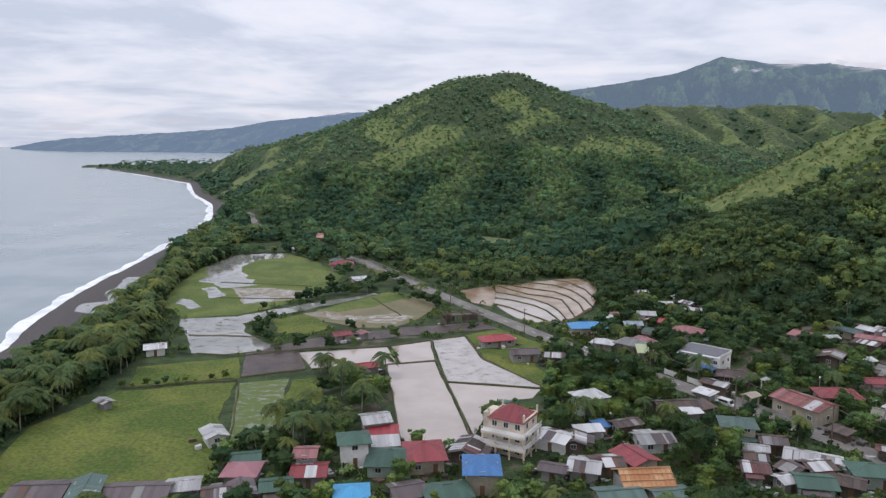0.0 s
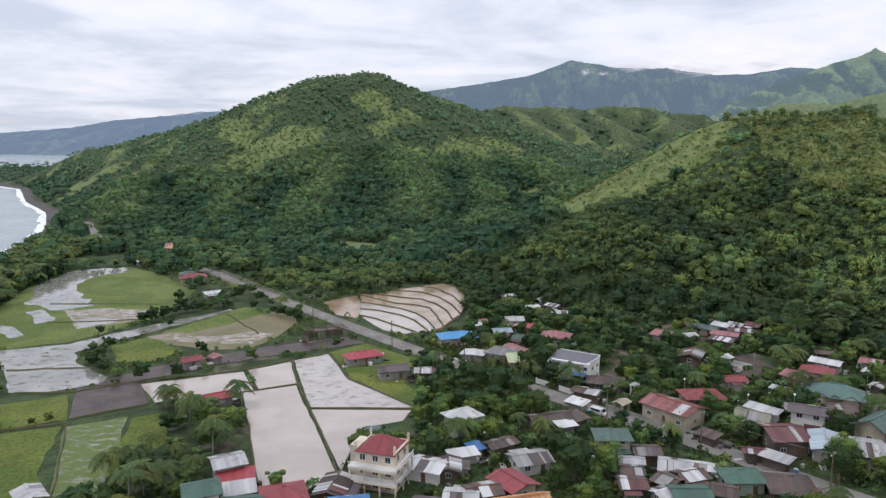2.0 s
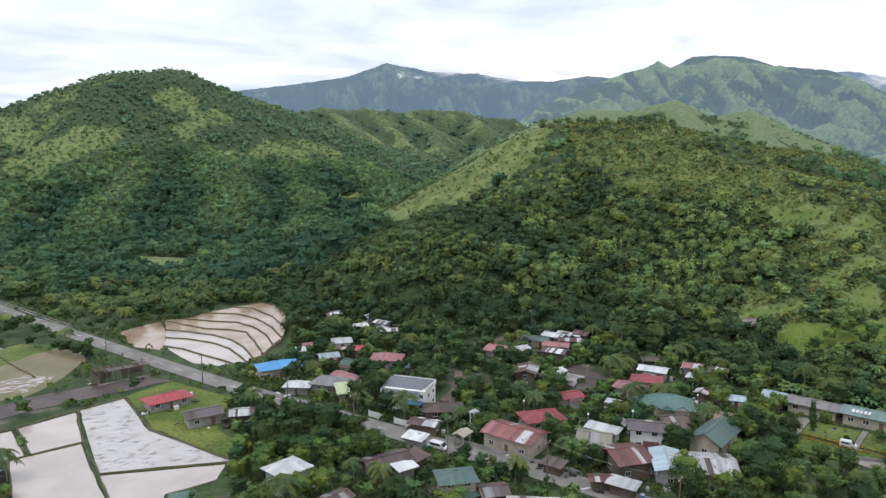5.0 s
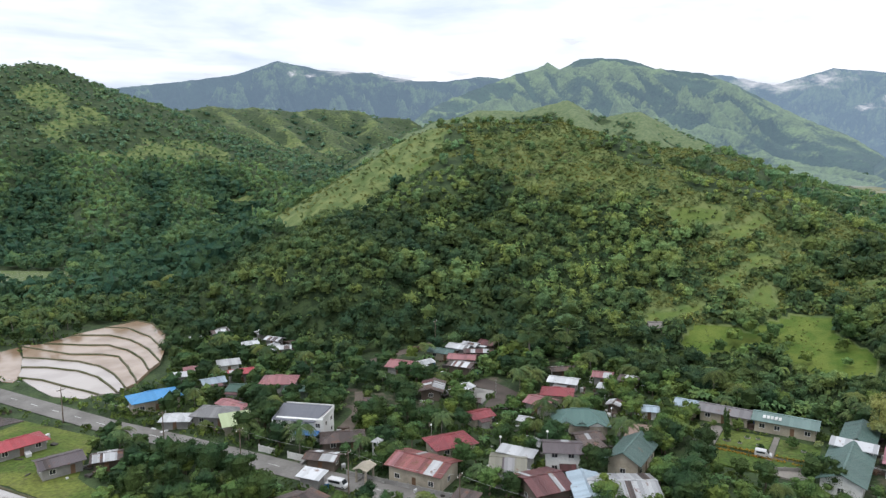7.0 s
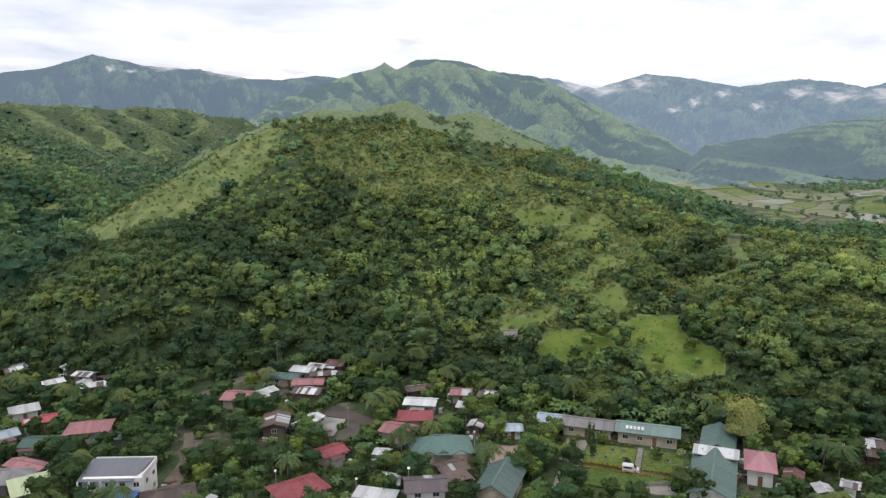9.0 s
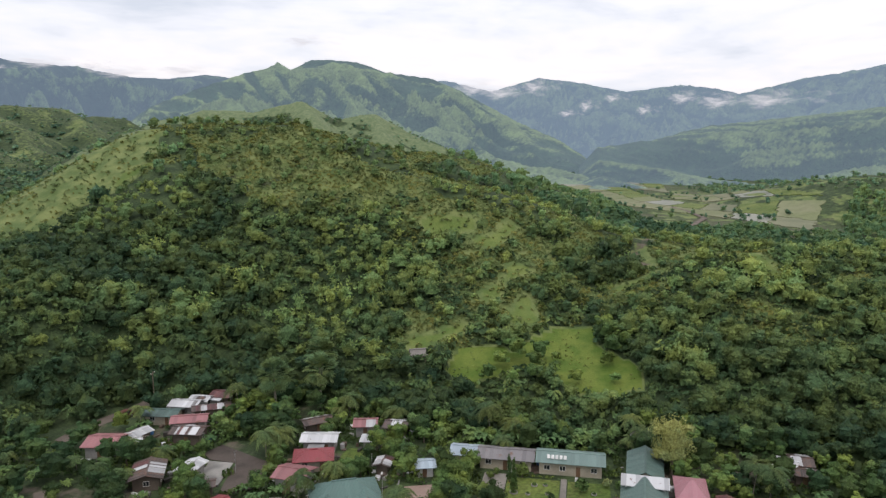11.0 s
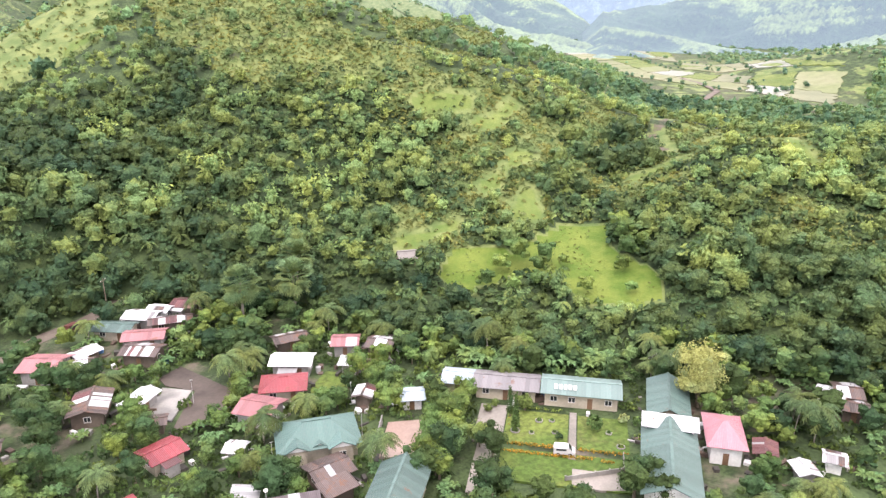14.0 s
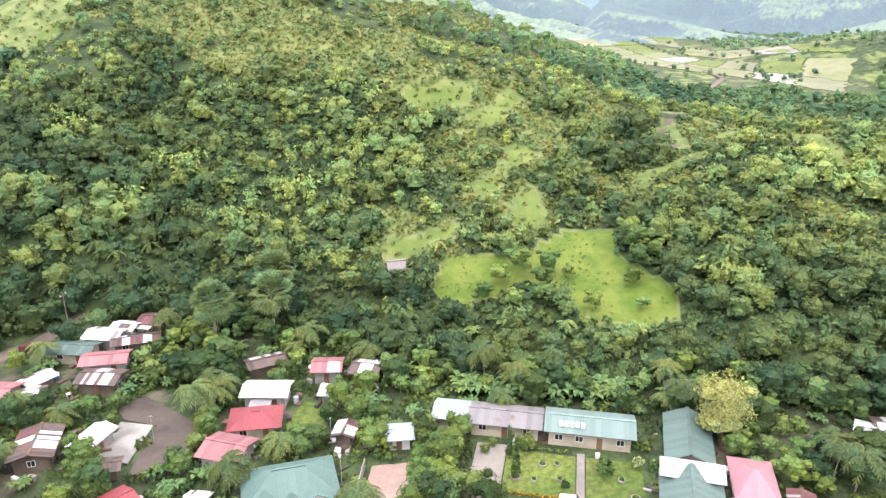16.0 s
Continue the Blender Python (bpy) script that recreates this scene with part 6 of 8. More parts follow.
def school_row(x, y, w, d, colour, label, mark=False, eave=3.1):
    ob = house("school_building", x, y, w, d, eave, SCHOOL_TURN, "gable", colour, "cream", label, 0.3, "school", "school buildings")
    if mark:
        # worn white marks on the slope, too faded to read
        for k in range(5):
            u = -w / 2 + 2.2 + k * 0.85
            y0, y1 = -d / 2 * 0.75, -d / 2 * 0.42
            z0, z1 = eave + 0.3 * (d / 2 + y0) + 0.03, eave + 0.3 * (d / 2 + y1) + 0.03
            bm = bmesh.new()
            bm.faces.new([bm.verts.new(p) for p in ((u, y0, z0), (u + 0.6, y0, z0), (u + 0.6, y1, z1), (u, y1, z1))])
            part("painted_mark", bm, M["paint_white"], ob, "faded white paint mark")
    return ob


school_row(168.7, 136.6, 14.0, 7, "sage", "long cream school building with a pale green roof", True)
school_row(163.2, 149.0, 12.0, 6.5, "ashen", "old school building with a weathered grey roof", eave=2.8)
school_row(159.6, 157.2, 6.0, 6.0, "paleblue", "small school room with a pale metal roof", eave=2.8)
house("school_hall", 173.3, 122.2, 13, 7, 3.4, 21, "gable", "teal", "cream", "school hall with a grey-green gable roof", 0.45, "school", "school buildings")
house("school_hall", 155.6, 115.6, 19, 8.4, 3.6, 21, "gable", "teal", "white", "long school hall with a grey-green gable roof", 0.42, "school", "school buildings")
house("school_porch", 163.7, 118.6, 8.6, 2.4, 4.4, -69, "shed", "white", "white", "white metal porch roof between school halls", 0.2, "porch", windows=False)
house("hall", 125.6, 144.8, 13.0, 7.5, 4.0, 25, "gable", "teal", "cream", "cream hall with a tall grey-green gable roof", 0.55, "hall")
house("market_shed", 112.8, 135.6, 13, 10.5, 3.6, -34, "gable", "zinc", "block", "wide market shed with pale striped roof sheets", 0.22, "shed")
house("market_shed", 107.0, 139.2, 6, 11, 4.0, -34, "gable", "paleblue", "block", "narrow shed with a pale green roof", 0.22, "shed")


def white_kiosk(x, y, turn):
    ob = empty("stone_kiosk", x, y, gz(x, y), turn)
    dims = [(u - 0.25, u + 0.25, -1.3, -0.9, -0.3, 2.4) for u in (-1.9, -0.65, 0.65, 1.9)]
    for dd in dims:
        part("column", boxes(dd), M["wall_white"], ob)
    part("wall", boxes((-2.1, 2.1, 0.6, 0.9, -0.3, 2.5)), M["wall_white"], ob)
    part("roof", boxes((-2.3, 2.3, -1.5, 1.1, 2.4, 2.75)), M["concrete"], ob)
    tagged(ob, "small white open kiosk with four columns", "kiosk")


white_kiosk(188.6, 129.0, -50)


# the ruined timber barn beside the road and the thatched hut in the clearing
def ruined_barn(x, y, turn):
    ob = empty("ruined_barn", x, y, gz(x, y), turn)
    FOOTPRINTS.append((x, y, 16, 8, turn))
    r = random.Random(5)
    for u in np.linspace(-7, 7, 8):
        for v in (-3, 3):
            part("post", boxes((u - 0.1, u + 0.1, v - 0.1, v + 0.1, -0.2, 3.4 + r.uniform(-0.5, 0.6))), M["wood"], ob)
        bm = boxes((u - 0.07, u + 0.07, -3.3, 3.3, -0.08, 0.08))
        bmesh.ops.rotate(bm, verts=bm.verts, cent=(0, 0, 0), matrix=Matrix.Rotation(r.uniform(-0.1, 0.1), 3, "X"))
        bmesh.ops.translate(bm, verts=bm.verts, vec=(0, 0, 3.5))
        part("rafter", bm, M["wood"], ob)
    for v in (-3, -1, 1, 3):
        part("purlin", boxes((-7.4, 7.4, v - 0.08, v + 0.08, 3.5, 3.64)), M["wood"], ob)
    for k in range(9):
        u, v = r.uniform(-7, 5), r.choice((-3.2, 0.2))
        bm = boxes((u, u + 1.6, v, v + 2.8, 3.68, 3.71))
        bmesh.ops.rotate(bm, verts=bm.verts, cent=(u, v, 3.7), matrix=Matrix.Rotation(r.uniform(-0.06, 0.06), 3, "X"))
        part("roof_sheet", bm, M["roof_brown"], ob, "torn rusty sheet")
    part("wall", boxes((-7.2, -2, 2.9, 3.0, -0.2, 2.4), (1, 7.2, 2.9, 3.0, -0.2, 1.9), (-7.2, -7.1, -3, 3, -0.2, 2.2)), M["wall_timber"], ob)
    part("sill", boxes((-7.4, 7.4, -3.3, -3.0, -0.2, 0.35)), M["concrete"], ob, "pale concrete base")
    tagged(ob, "ruined dark timber barn with torn roofing", "barn")


ruined_barn(7, 257.5, 16)


def thatched_hut(x, y, turn):
    ob = empty("thatched_hut", x, y, gz(x, y), turn)
    FOOTPRINTS.append((x, y, 5, 4, turn))
    for sx in (-1.8, 1.8):
        for sy in (-1.3, 1.3):
            part("post", boxes((sx - 0.08, sx + 0.08, sy - 0.08, sy + 0.08, -0.3, 2.3)), M["wood"], ob)
    part("wall", boxes((-1.75, 1.75, 1.2, 1.28, 0.2, 2.0), (-1.78, -1.7, -1.2, 1.2, 0.2, 2.0)), M["wall_bamboo"], ob)
    bm, top = roof_mesh("gable", 4.2, 3.2, 2.3, 0.75, 0.4, 0.22)
    part("roof", bm, M["nipa"], ob, "grey thatch")
    part("ridge_cap", boxes((-2.5, 2.5, -0.3, 0.3, top - 0.1, top + 0.12)), M["nipa"], ob)
    tagged(ob, "small thatched hut at the edge of a clearing", "hut")


thatched_hut(192.5, 196, -40)


# unfinished roof of raw lumber
def open_roof(x, y, turn):
    ob = empty("unfinished_house", x, y, gz(x, y), turn)
    FOOTPRINTS.append((x, y, 10, 8, turn))
    part("wall", boxes((-4.6, 4.6, -3.6, 3.6, -0.4, 2.9)), M["wall_block"], ob)
    for u in np.linspace(-4.9, 4.9, 12):
        for s in (-1, 1):
            bm = boxes((u - 0.09, u + 0.09, 0, 4.6, -0.09, 0.09))
            bmesh.ops.rotate(bm, verts=bm.verts, cent=(0, 0, 0), matrix=Matrix.Rotation(-0.45, 3, "X"))
            bmesh.ops.translate(bm, verts=bm.verts, vec=(0, 0, 4.75))
            if s < 0:
                bmesh.ops.scale(bm, verts=bm.verts, vec=(1, -1, 1))
                bmesh.ops.reverse_faces(bm, faces=bm.faces)
            part("rafter", bm, M["orange_wood"], ob)
    for s in (-1, 1):
        for q in (0.15, 1.3, 2.6, 3.9):
            part("purlin", boxes((-5.1, 5.1, s * q - 0.07, s * q + 0.07, 4.85 - 0.48 * q, 4.99 - 0.48 * q)), M["orange_wood"], ob)
    bm, _ = roof_mesh("gable", 9.0, 7.4, 2.95, 0.47, 0.3, 0.05)
    part("underlay", bm, M["orange_wood"], ob, "rust-orange boarding")
    tagged(ob, "block house with an unfinished orange timber roof", "house", "village houses")


open_roof(37.5, 127.6, 4)


# street furniture
def power_pole(x, y, tall=9.0, turn=30):
    ob = empty("power_pole", x, y, gz(x, y), turn)
    bm = bmesh.new()
    bmesh.ops.create_cone(bm, cap_ends=True, segments=8, radius1=0.16, radius2=0.10, depth=tall + 0.5, matrix=Matrix.Translation((0, 0, tall / 2 - 0.25)))
    part("pole", bm, M["wood"], ob)
    part("crossarm", boxes((-1.1, 1.1, -0.07, 0.07, tall - 0.7, tall - 0.55)), M["wood"], ob)
    for u in (-0.95, 0, 0.95):
        part("insulator", boxes((u - 0.06, u + 0.06, -0.06, 0.06, tall - 0.55, tall - 0.3)), M["frame"], ob)
    return tagged(ob, "tall wooden power pole beside the road", "power pole", "power poles")


POLES = [(71.3, 169.0), (57.0, 192.0), (45.5, 211.5), (84.0, 148.5), (96.5, 124.5), (28.0, 242.0), (3.0, 288.0), (140.5, 245.0)]
for px, py in POLES:
    power_pole(px, py)


def cable(a, b, sag=0.9):
    pts = [(a[0] + (b[0] - a[0]) * s, a[1] + (b[1] - a[1]) * s, a[2] + (b[2] - a[2]) * s - 4 * sag * s * (1 - s)) for s in np.linspace(0, 1, 10)]
    cu = bpy.data.curves.new("cable", "CURVE")
    cu.dimensions, cu.bevel_depth, cu.bevel_resolution = "3D", 0.02, 0
    sp = cu.splines.new("POLY")
    sp.points.add(len(pts) - 1)
    for p, q in zip(sp.points, pts):
        p.co = (*q, 1)
    cu.materials.append(M["steel"])
    tagged(new("power_cable", cu), "thin dark cable strung between poles", "cable", "power cables")


line = [POLES[k] for k in (6, 5, 2, 1, 0, 3, 4)]
for p, q in zip(line, line[1:]):
    cable((*p, gz(*p) + 8.6), (*q, gz(*q) + 8.6))

# bridge with rails where the road crosses the creek
bridge = empty("bridge", -29, 360, 0.0)
RX, RY = 0.46, -0.888
for s in (-1, 1):
    strip("kerb", [(-46 + s * 3.6 * 0.888, 398 + s * 3.6 * 0.46), (-12 + s * 3.6 * 0.888, 328 + s * 3.6 * 0.46)], 0.4, 0.0, M["concrete"], "", "", 0.35, parent=bridge)
    rail = []
    for k in range(26):
        u = k / 25
        bx, by = -46 + 34 * u + s * 3.7 * 0.888, 398 - 70 * u + s * 3.7 * 0.46
        part("post", boxes((bx - 0.12, bx + 0.12, by - 0.12, by + 0.12, 0.0, 1.15)), M["concrete"], bridge)
    strip("rail", [(-46 + s * 3.7 * 0.888, 398 + s * 3.7 * 0.46), (-12 + s * 3.7 * 0.888, 328 + s * 3.7 * 0.46)], 0.25, 1.0, M["concrete"], "", "", 0.2, parent=bridge)
for ob in [c for c in bridge.children]:
    ob.matrix_parent_inverse = pose(-29, 360, 0).inverted()
tagged(bridge, "concrete road bridge with pale railings", "bridge")
# centre line
for k in range(70):
    s = k * 9.0
    acc = 0.0
    for (x0, y0), (x1, y1) in zip(HIGHWAY[3:], HIGHWAY[4:]):
        d = math.hypot(x1 - x0, y1 - y0)
        if acc + d > s + 3:
            u0, u1 = max(0, (s - acc) / d), (s + 3 - acc) / d
            a, b = (x0 + (x1 - x0) * u0, y0 + (y1 - y0) * u0), (x0 + (x1 - x0) * u1, y0 + (y1 - y0) * u1)
            strip("road_marking", [a, b], 0.16, lambda x, y: max(0.05, gz(x, y) + 0.05) + 0.05, M["paint_white"], "worn white dash on the road", "road marking")
            break
        acc += d

# school garden
strip("dirt_road", [(114, 241.5), (121.4, 244.3), (126.3, 245), (132.8, 245), (139.7, 246.8), (146.2, 249.1)], 4.2, lambda x, y: gz(x, y) + 0.12, M["dirt"], "narrow brown dirt road", "road", wob=0.3)
strip("dirt_road", [(66, 180), (80, 194), (92, 206), (100, 220)], 3.6, lambda x, y: gz(x, y) + 0.12, M["dirt"], "muddy village lane between trees", "road", wob=0.3)
sheet("dirt_yard", [(129.0, 207.5), (135.5, 208.5), (140.5, 203.0), (137.0, 196.0), (131.5, 188.0), (125.0, 184.8), (119.6, 189.4), (130.2, 197.6), (128.0, 203.8)], gz(130, 196) + 0.12, M["earth"], "bare dark earth yard", "yard", wob=0.5)
sheet("concrete_slab", [(127.3, 203.9), (130.0, 198.4), (121.3, 192.2), (119.0, 197.4)], gz(124, 197) + 0.25, M["concrete"], "worn grey concrete floor slab", "slab", wob=0.1)
sheet("concrete_court", [(142.7, 160.6), (147.1, 156.1), (137.7, 149.0), (134.0, 155.2)], gz(141, 155) + 0.2, M["court"], "pinkish concrete courtyard", "yard", wob=0.1)

sheet("lawn", [(149.8, 182.5), (151.9, 177.9), (148.1, 174.4), (142.6, 172.8), (139.5, 175.6), (142.6, 179.6)], gz(149.8, 182.5) + 0.1, M["lawn"], "small patch of grass between houses", "lawn", wob=0.6)

# ---------------------------------------------------------------- plants


def crown_cards(lobes, count, size, seed, flat=0.5, droop=0.0):
    """Bent leaf sprays over a set of lobes: verts (n, 4, 3)."""
    r = np.random.default_rng(seed)
    w = np.array([l[3] * l[4] + l[4] * l[5] for l in lobes])
    pick = r.choice(len(lobes), count, p=w / w.sum())
    L = np.array(lobes)[pick]
    n = r.normal(size=(count, 3))
    n[:, 2] = np.abs(n[:, 2]) * 0.9 - 0.35
    n /= np.linalg.norm(n, axis=1)[:, None]
    depth = 1 - 0.35 * r.random(count) ** 2
    c = L[:, :3] + n * L[:, 3:6] * depth[:, None]
    face = n + flat * r.normal(size=(count, 3)) + [0, 0, 0.25]
    face /= np.linalg.norm(face, axis=1)[:, None]
    t = np.cross(face, r.normal(size=(count, 3)))
    t /= np.linalg.norm(t, axis=1)[:, None]
    b = np.cross(face, t)
    s = size * (0.6 + 0.8 * r.random(count))[:, None]
    wd = (0.45 + 0.4 * r.random(count))[:, None]
    bend = face * s * 0.22
    q = np.stack([c - t * s * 0.6, c - b * s * wd * 0.6 - bend * 0.3, c + t * s * 0.6 - bend, c + b * s * wd * 0.6 - bend * 0.3], 1)
    q[:, :, 2] -= droop * s * r.random((count, 1))
    return q


def core_cards(lobes, seed, fill=0.8, seg=6):
    """The closed inner mass of a crown: a rough dome of leaf sprays for each lobe."""
    r = np.random.default_rng(seed)
    quads = []
    for lx, ly, lz, rx, ry, rz in lobes:
        lat = np.radians([-35, 28, 88])
        grid = []
        for row, e in enumerate(lat):
            a = np.arange(seg) * 2 * math.pi / seg + row * math.pi / seg * 0.9
            k = fill * (1 + 0.14 * r.normal(size=seg))
            grid.append(np.stack([lx + rx * k * np.cos(e) * np.cos(a), ly + ry * k * np.cos(e) * np.sin(a), lz + rz * k * np.sin(e)], -1))
        for row in range(2):
            for j in range(seg):
                m = (j + 1) % seg
                quads.append([grid[row][j], grid[row][m], grid[row + 1][m], grid[row + 1][j]])
    return np.array(quads)


def crown(lobes, count, size, seed, cores, seg=6):
    """Sprays round a closed inner mass."""
    return np.concatenate([core_cards(lobes[:cores], seed + 5000, 0.76, seg), crown_cards(lobes, count, size, seed)])


def bamboo_cards(seed, culms=9, count=150):
    """A bamboo clump: arching plumes of small leaves."""
    r = np.random.default_rng(seed)
    quads = []
    for k in range(culms):
        a, out, tall = k * 2.399 + r.uniform(-0.3, 0.3), r.uniform(1.0, 3.4), r.uniform(5.0, 7.6)
        for j in range(count // culms):
            s = r.uniform(0.25, 1.0) ** 0.7
            c = np.array([out * s * s * math.cos(a), out * s * s * math.sin(a), tall * (s - 0.22 * s * s * s)]) + r.normal(0, 0.42, 3)
            d = np.array([math.cos(a), math.sin(a), 0.5 - 1.2 * s]) + r.normal(0, 0.5, 3)
            d /= np.linalg.norm(d)
            w = np.cross(d, r.normal(size=3))
            w *= 0.26 / np.linalg.norm(w)
            quads.append([c - d * 0.5, c + w, c + d * 0.62, c - w])
    core = core_cards([(0, 0, 2.5, 1.2, 1.2, 1.9), (0.8, 0.3, 3.6, 0.8, 0.8, 1.0), (-0.6, 0.6, 3.2, 0.8, 0.8, 1.1)], seed, 0.8)
    return np.concatenate([core, np.array(quads)])


def lobe_set(seed, wide, tall, n, base):
    r = random.Random(seed)
    out = [(0, 0, base + tall * 0.52, wide * 0.76, wide * 0.76, tall * 0.47)]
    for k in range(n):
        a = k * 2.4 + r.uniform(-0.5, 0.5)
        q = wide * r.uniform(0.4, 0.66)
        s = wide * r.uniform(0.28, 0.42)
        out.append((q * math.cos(a), q * math.sin(a), base + tall * r.uniform(0.25, 0.8), s, s, s * r.uniform(0.6, 0.9)))
    return out


def palm_cards(seed, fronds=15, reach=3.4, head=0.0, cuts=7):
    """Arched fronds, each of paired leaflets; verts (n, 4, 3)."""
    r = random.Random(seed)
    quads = []
    for k in range(fronds):
        a = k * 2.399 + r.uniform(-0.2, 0.2)
        lift = r.uniform(-0.35, 1.1)
        long = reach * r.uniform(0.8, 1.1)
        rib = []
        for s in np.linspace(0, 1, cuts + 1):
            out = long * (s - 0.12 * s * s)
            up = long * (lift * 0.75 * s - (0.55 + 0.35 * lift) * s * s)
            rib.append(np.array([out * math.cos(a), out * math.sin(a), head + up]))
        side = np.array([-math.sin(a), math.cos(a), 0])
        for m in range(cuts):
            p, q = rib[m], rib[m + 1]
            blade = 0.7 * math.sin(math.pi * (0.12 + 0.8 * (m + 0.5) / cuts)) * reach / 3.4
            for s in (-1, 1):
                tip = (p + q) / 2 + side * s * blade * r.uniform(0.85, 1.1) + (q - p) * 1.1 + np.array([0, 0, -0.5 * blade])
                quads.append([p, q, tip + (q - p) * 0.12, tip - (q - p) * 0.3])
    return np.array(quads)


def banana_cards(seed, leaves_n=8):
    r = random.Random(seed)
    quads = []
    for k in range(leaves_n):
        a = k * 2.399 + r.uniform(-0.3, 0.3)
        long, wide, lift = r.uniform(1.8, 2.5), r.uniform(0.28, 0.4), r.uniform(0.6, 1.5)
        side = np.array([-math.sin(a), math.cos(a), 0])
        rib = [np.array([long * s * math.cos(a) * (1 - 0.25 * s), long * s * math.sin(a) * (1 - 0.25 * s), 1.5 + long * (lift * s - (lift * 0.75 + 0.2) * s * s)]) for s in np.linspace(0, 1, 6)]
        wds = [0.1, 0.8, 1.0, 0.95, 0.7, 0.1]
        for m in range(5):
            for s in (-1, 1):
                d = np.array([0, 0, -0.25])
                quads.append([rib[m], rib[m + 1], rib[m + 1] + (side * s + d) * wide * wds[m + 1], rib[m] + (side * s + d) * wide * wds[m]])
    return np.array(quads)


def fast_mesh(name, quads, material, tint=None):
    """A mesh of loose quads from an array (n, 4, 3)."""
    n = len(quads)
    me = bpy.data.meshes.new(name)
    me.vertices.add(4 * n)
    me.vertices.foreach_set("co", np.ascontiguousarray(quads, dtype=np.float32).ravel())
    me.loops.add(4 * n)
    me.loops.foreach_set("vertex_index", np.arange(4 * n, dtype=np.int32))
    me.polygons.add(n)
    me.polygons.foreach_set("loop_start", np.arange(0, 4 * n, 4, dtype=np.int32))
    me.update(calc_edges=True)
    at = me.attributes.new("tint", "FLOAT", "FACE")
    at.data.foreach_set("value", np.asarray(tint if tint is not None else np.full(n, 0.25), np.float32))
    me.materials.append(material)
    return me


def spread(templates, x, y, z, scale, turn, pick, tint):
    """Copies of the templates' quads at many places, with one tint for each."""
    quads, tints = [], []
    for k, tpl in enumerate(templates):
        m = np.nonzero(pick == k)[0]
        if not len(m):
            continue
        c, s = np.cos(turn[m])[:, None, None], np.sin(turn[m])[:, None, None]
        q = tpl[None] * scale[m][:, None, None, None]
        px, py, pz = q[..., 0], q[..., 1], q[..., 2]
        out = np.stack([px * c - py * s + x[m][:, None, None], px * s + py * c + y[m][:, None, None], pz + z[m][:, None, None]], -1)
        quads.append(out.reshape(-1, 4, 3))
        tints.append(np.repeat(tint[m], len(tpl)))
    return np.concatenate(quads), np.concatenate(tints)


KEEP_CLEAR = []


def sheets_clear():
    """Outlines of fields, yards and water, kept free of trees."""
    for ob in scene.collection.objects:
        if ob.type == "MESH" and ob.name.split(".")[0] in ("meadow", "flooded_meadow", "mud_field", "rice_paddy", "ploughed_strip", "marsh_pond", "marsh", "brown_field", "creek", "lagoon", "rice_terrace", "dirt_yard", "concrete_slab", "concrete_court", "lawn"):
            n = len(ob.data.vertices) // 2
            KEEP_CLEAR.append([(v.co.x, v.co.y) for v in ob.data.vertices[:n]])


def free(x, y, house_gap=1.0, road_gap=4.4):
    """True where a plant may stand."""
    ok = x > shore_x(y) + 14
    for ring in KEEP_CLEAR:
        xs, ys = [p[0] for p in ring], [p[1] for p in ring]
        near = (x > min(xs)) & (x < max(xs)) & (y > min(ys)) & (y < max(ys))
        if near.any():
            ok &= ~(near & inside(x, y, ring))
    for hx, hy, w, d, turn in FOOTPRINTS:
        c, s = math.cos(math.radians(turn)), math.sin(math.radians(turn))
        u, v = (x - hx) * c + (y - hy) * s, -(x - hx) * s + (y - hy) * c
        ok &= ~((np.abs(u) < w / 2 + house_gap) & (np.abs(v) < d / 2 + house_gap))
    ok &= segment_far(x, y, HIGHWAY) > road_gap
    ok &= segment_far(x, y, [(114, 240), (121, 242), (133, 243), (147, 247)]) > 4.6
    ok &= segment_far(x, y, [(66, 180), (80, 194), (100, 220)]) > 2.6
    c, s = math.cos(math.radians(SCHOOL_TURN)), math.sin(math.radians(SCHOOL_TURN))
    u, v = (x - 163.6) * c + (y - 138.2) * s, (x - 163.6) * s - (y - 138.2) * c
    ok &= ~((u > -15) & (u < 12.5) & (v > -1) & (v < 25))
    ok &= np.hypot(x - 192.5, y - 196) > 5
    ok &= segment_far(x, y, [(322, 178), (300, 174), (286, 164)]) > 3.4
    ok &= (np.hypot(x - 153, y - 211) > 2.2) & (np.hypot(x - 163.1, y - 205.2) > 2.2) & (np.hypot(x - 169, y - 210.5) > 2.0)
    return ok


sheets_clear()


def jitter_grid(x0, x1, y0, y1, gap, seed):
    r = np.random.default_rng(seed)
    gx, gy = np.meshgrid(np.arange(x0, x1, gap), np.arange(y0, y1, gap))
    return (gx + r.uniform(-0.48, 0.48, gx.shape) * gap).ravel(), (gy + r.uniform(-0.48, 0.48, gx.shape) * gap).ravel(), r


def sector(x, y):
    a = np.degrees(np.arctan2(x - 10, y + 10))
    return (a > -40) & (a < 95)


# the built-up area
VILLAGE = [(-75, 112), (-40, 112), (60, 108), (205, 80), (205, 130), (186, 135), (172, 165), (168, 200), (156, 225), (120, 240), (100, 262), (92, 300), (70, 300), (55, 255), (30, 240), (30, 200), (25, 170), (-15, 147), (-45, 150)]


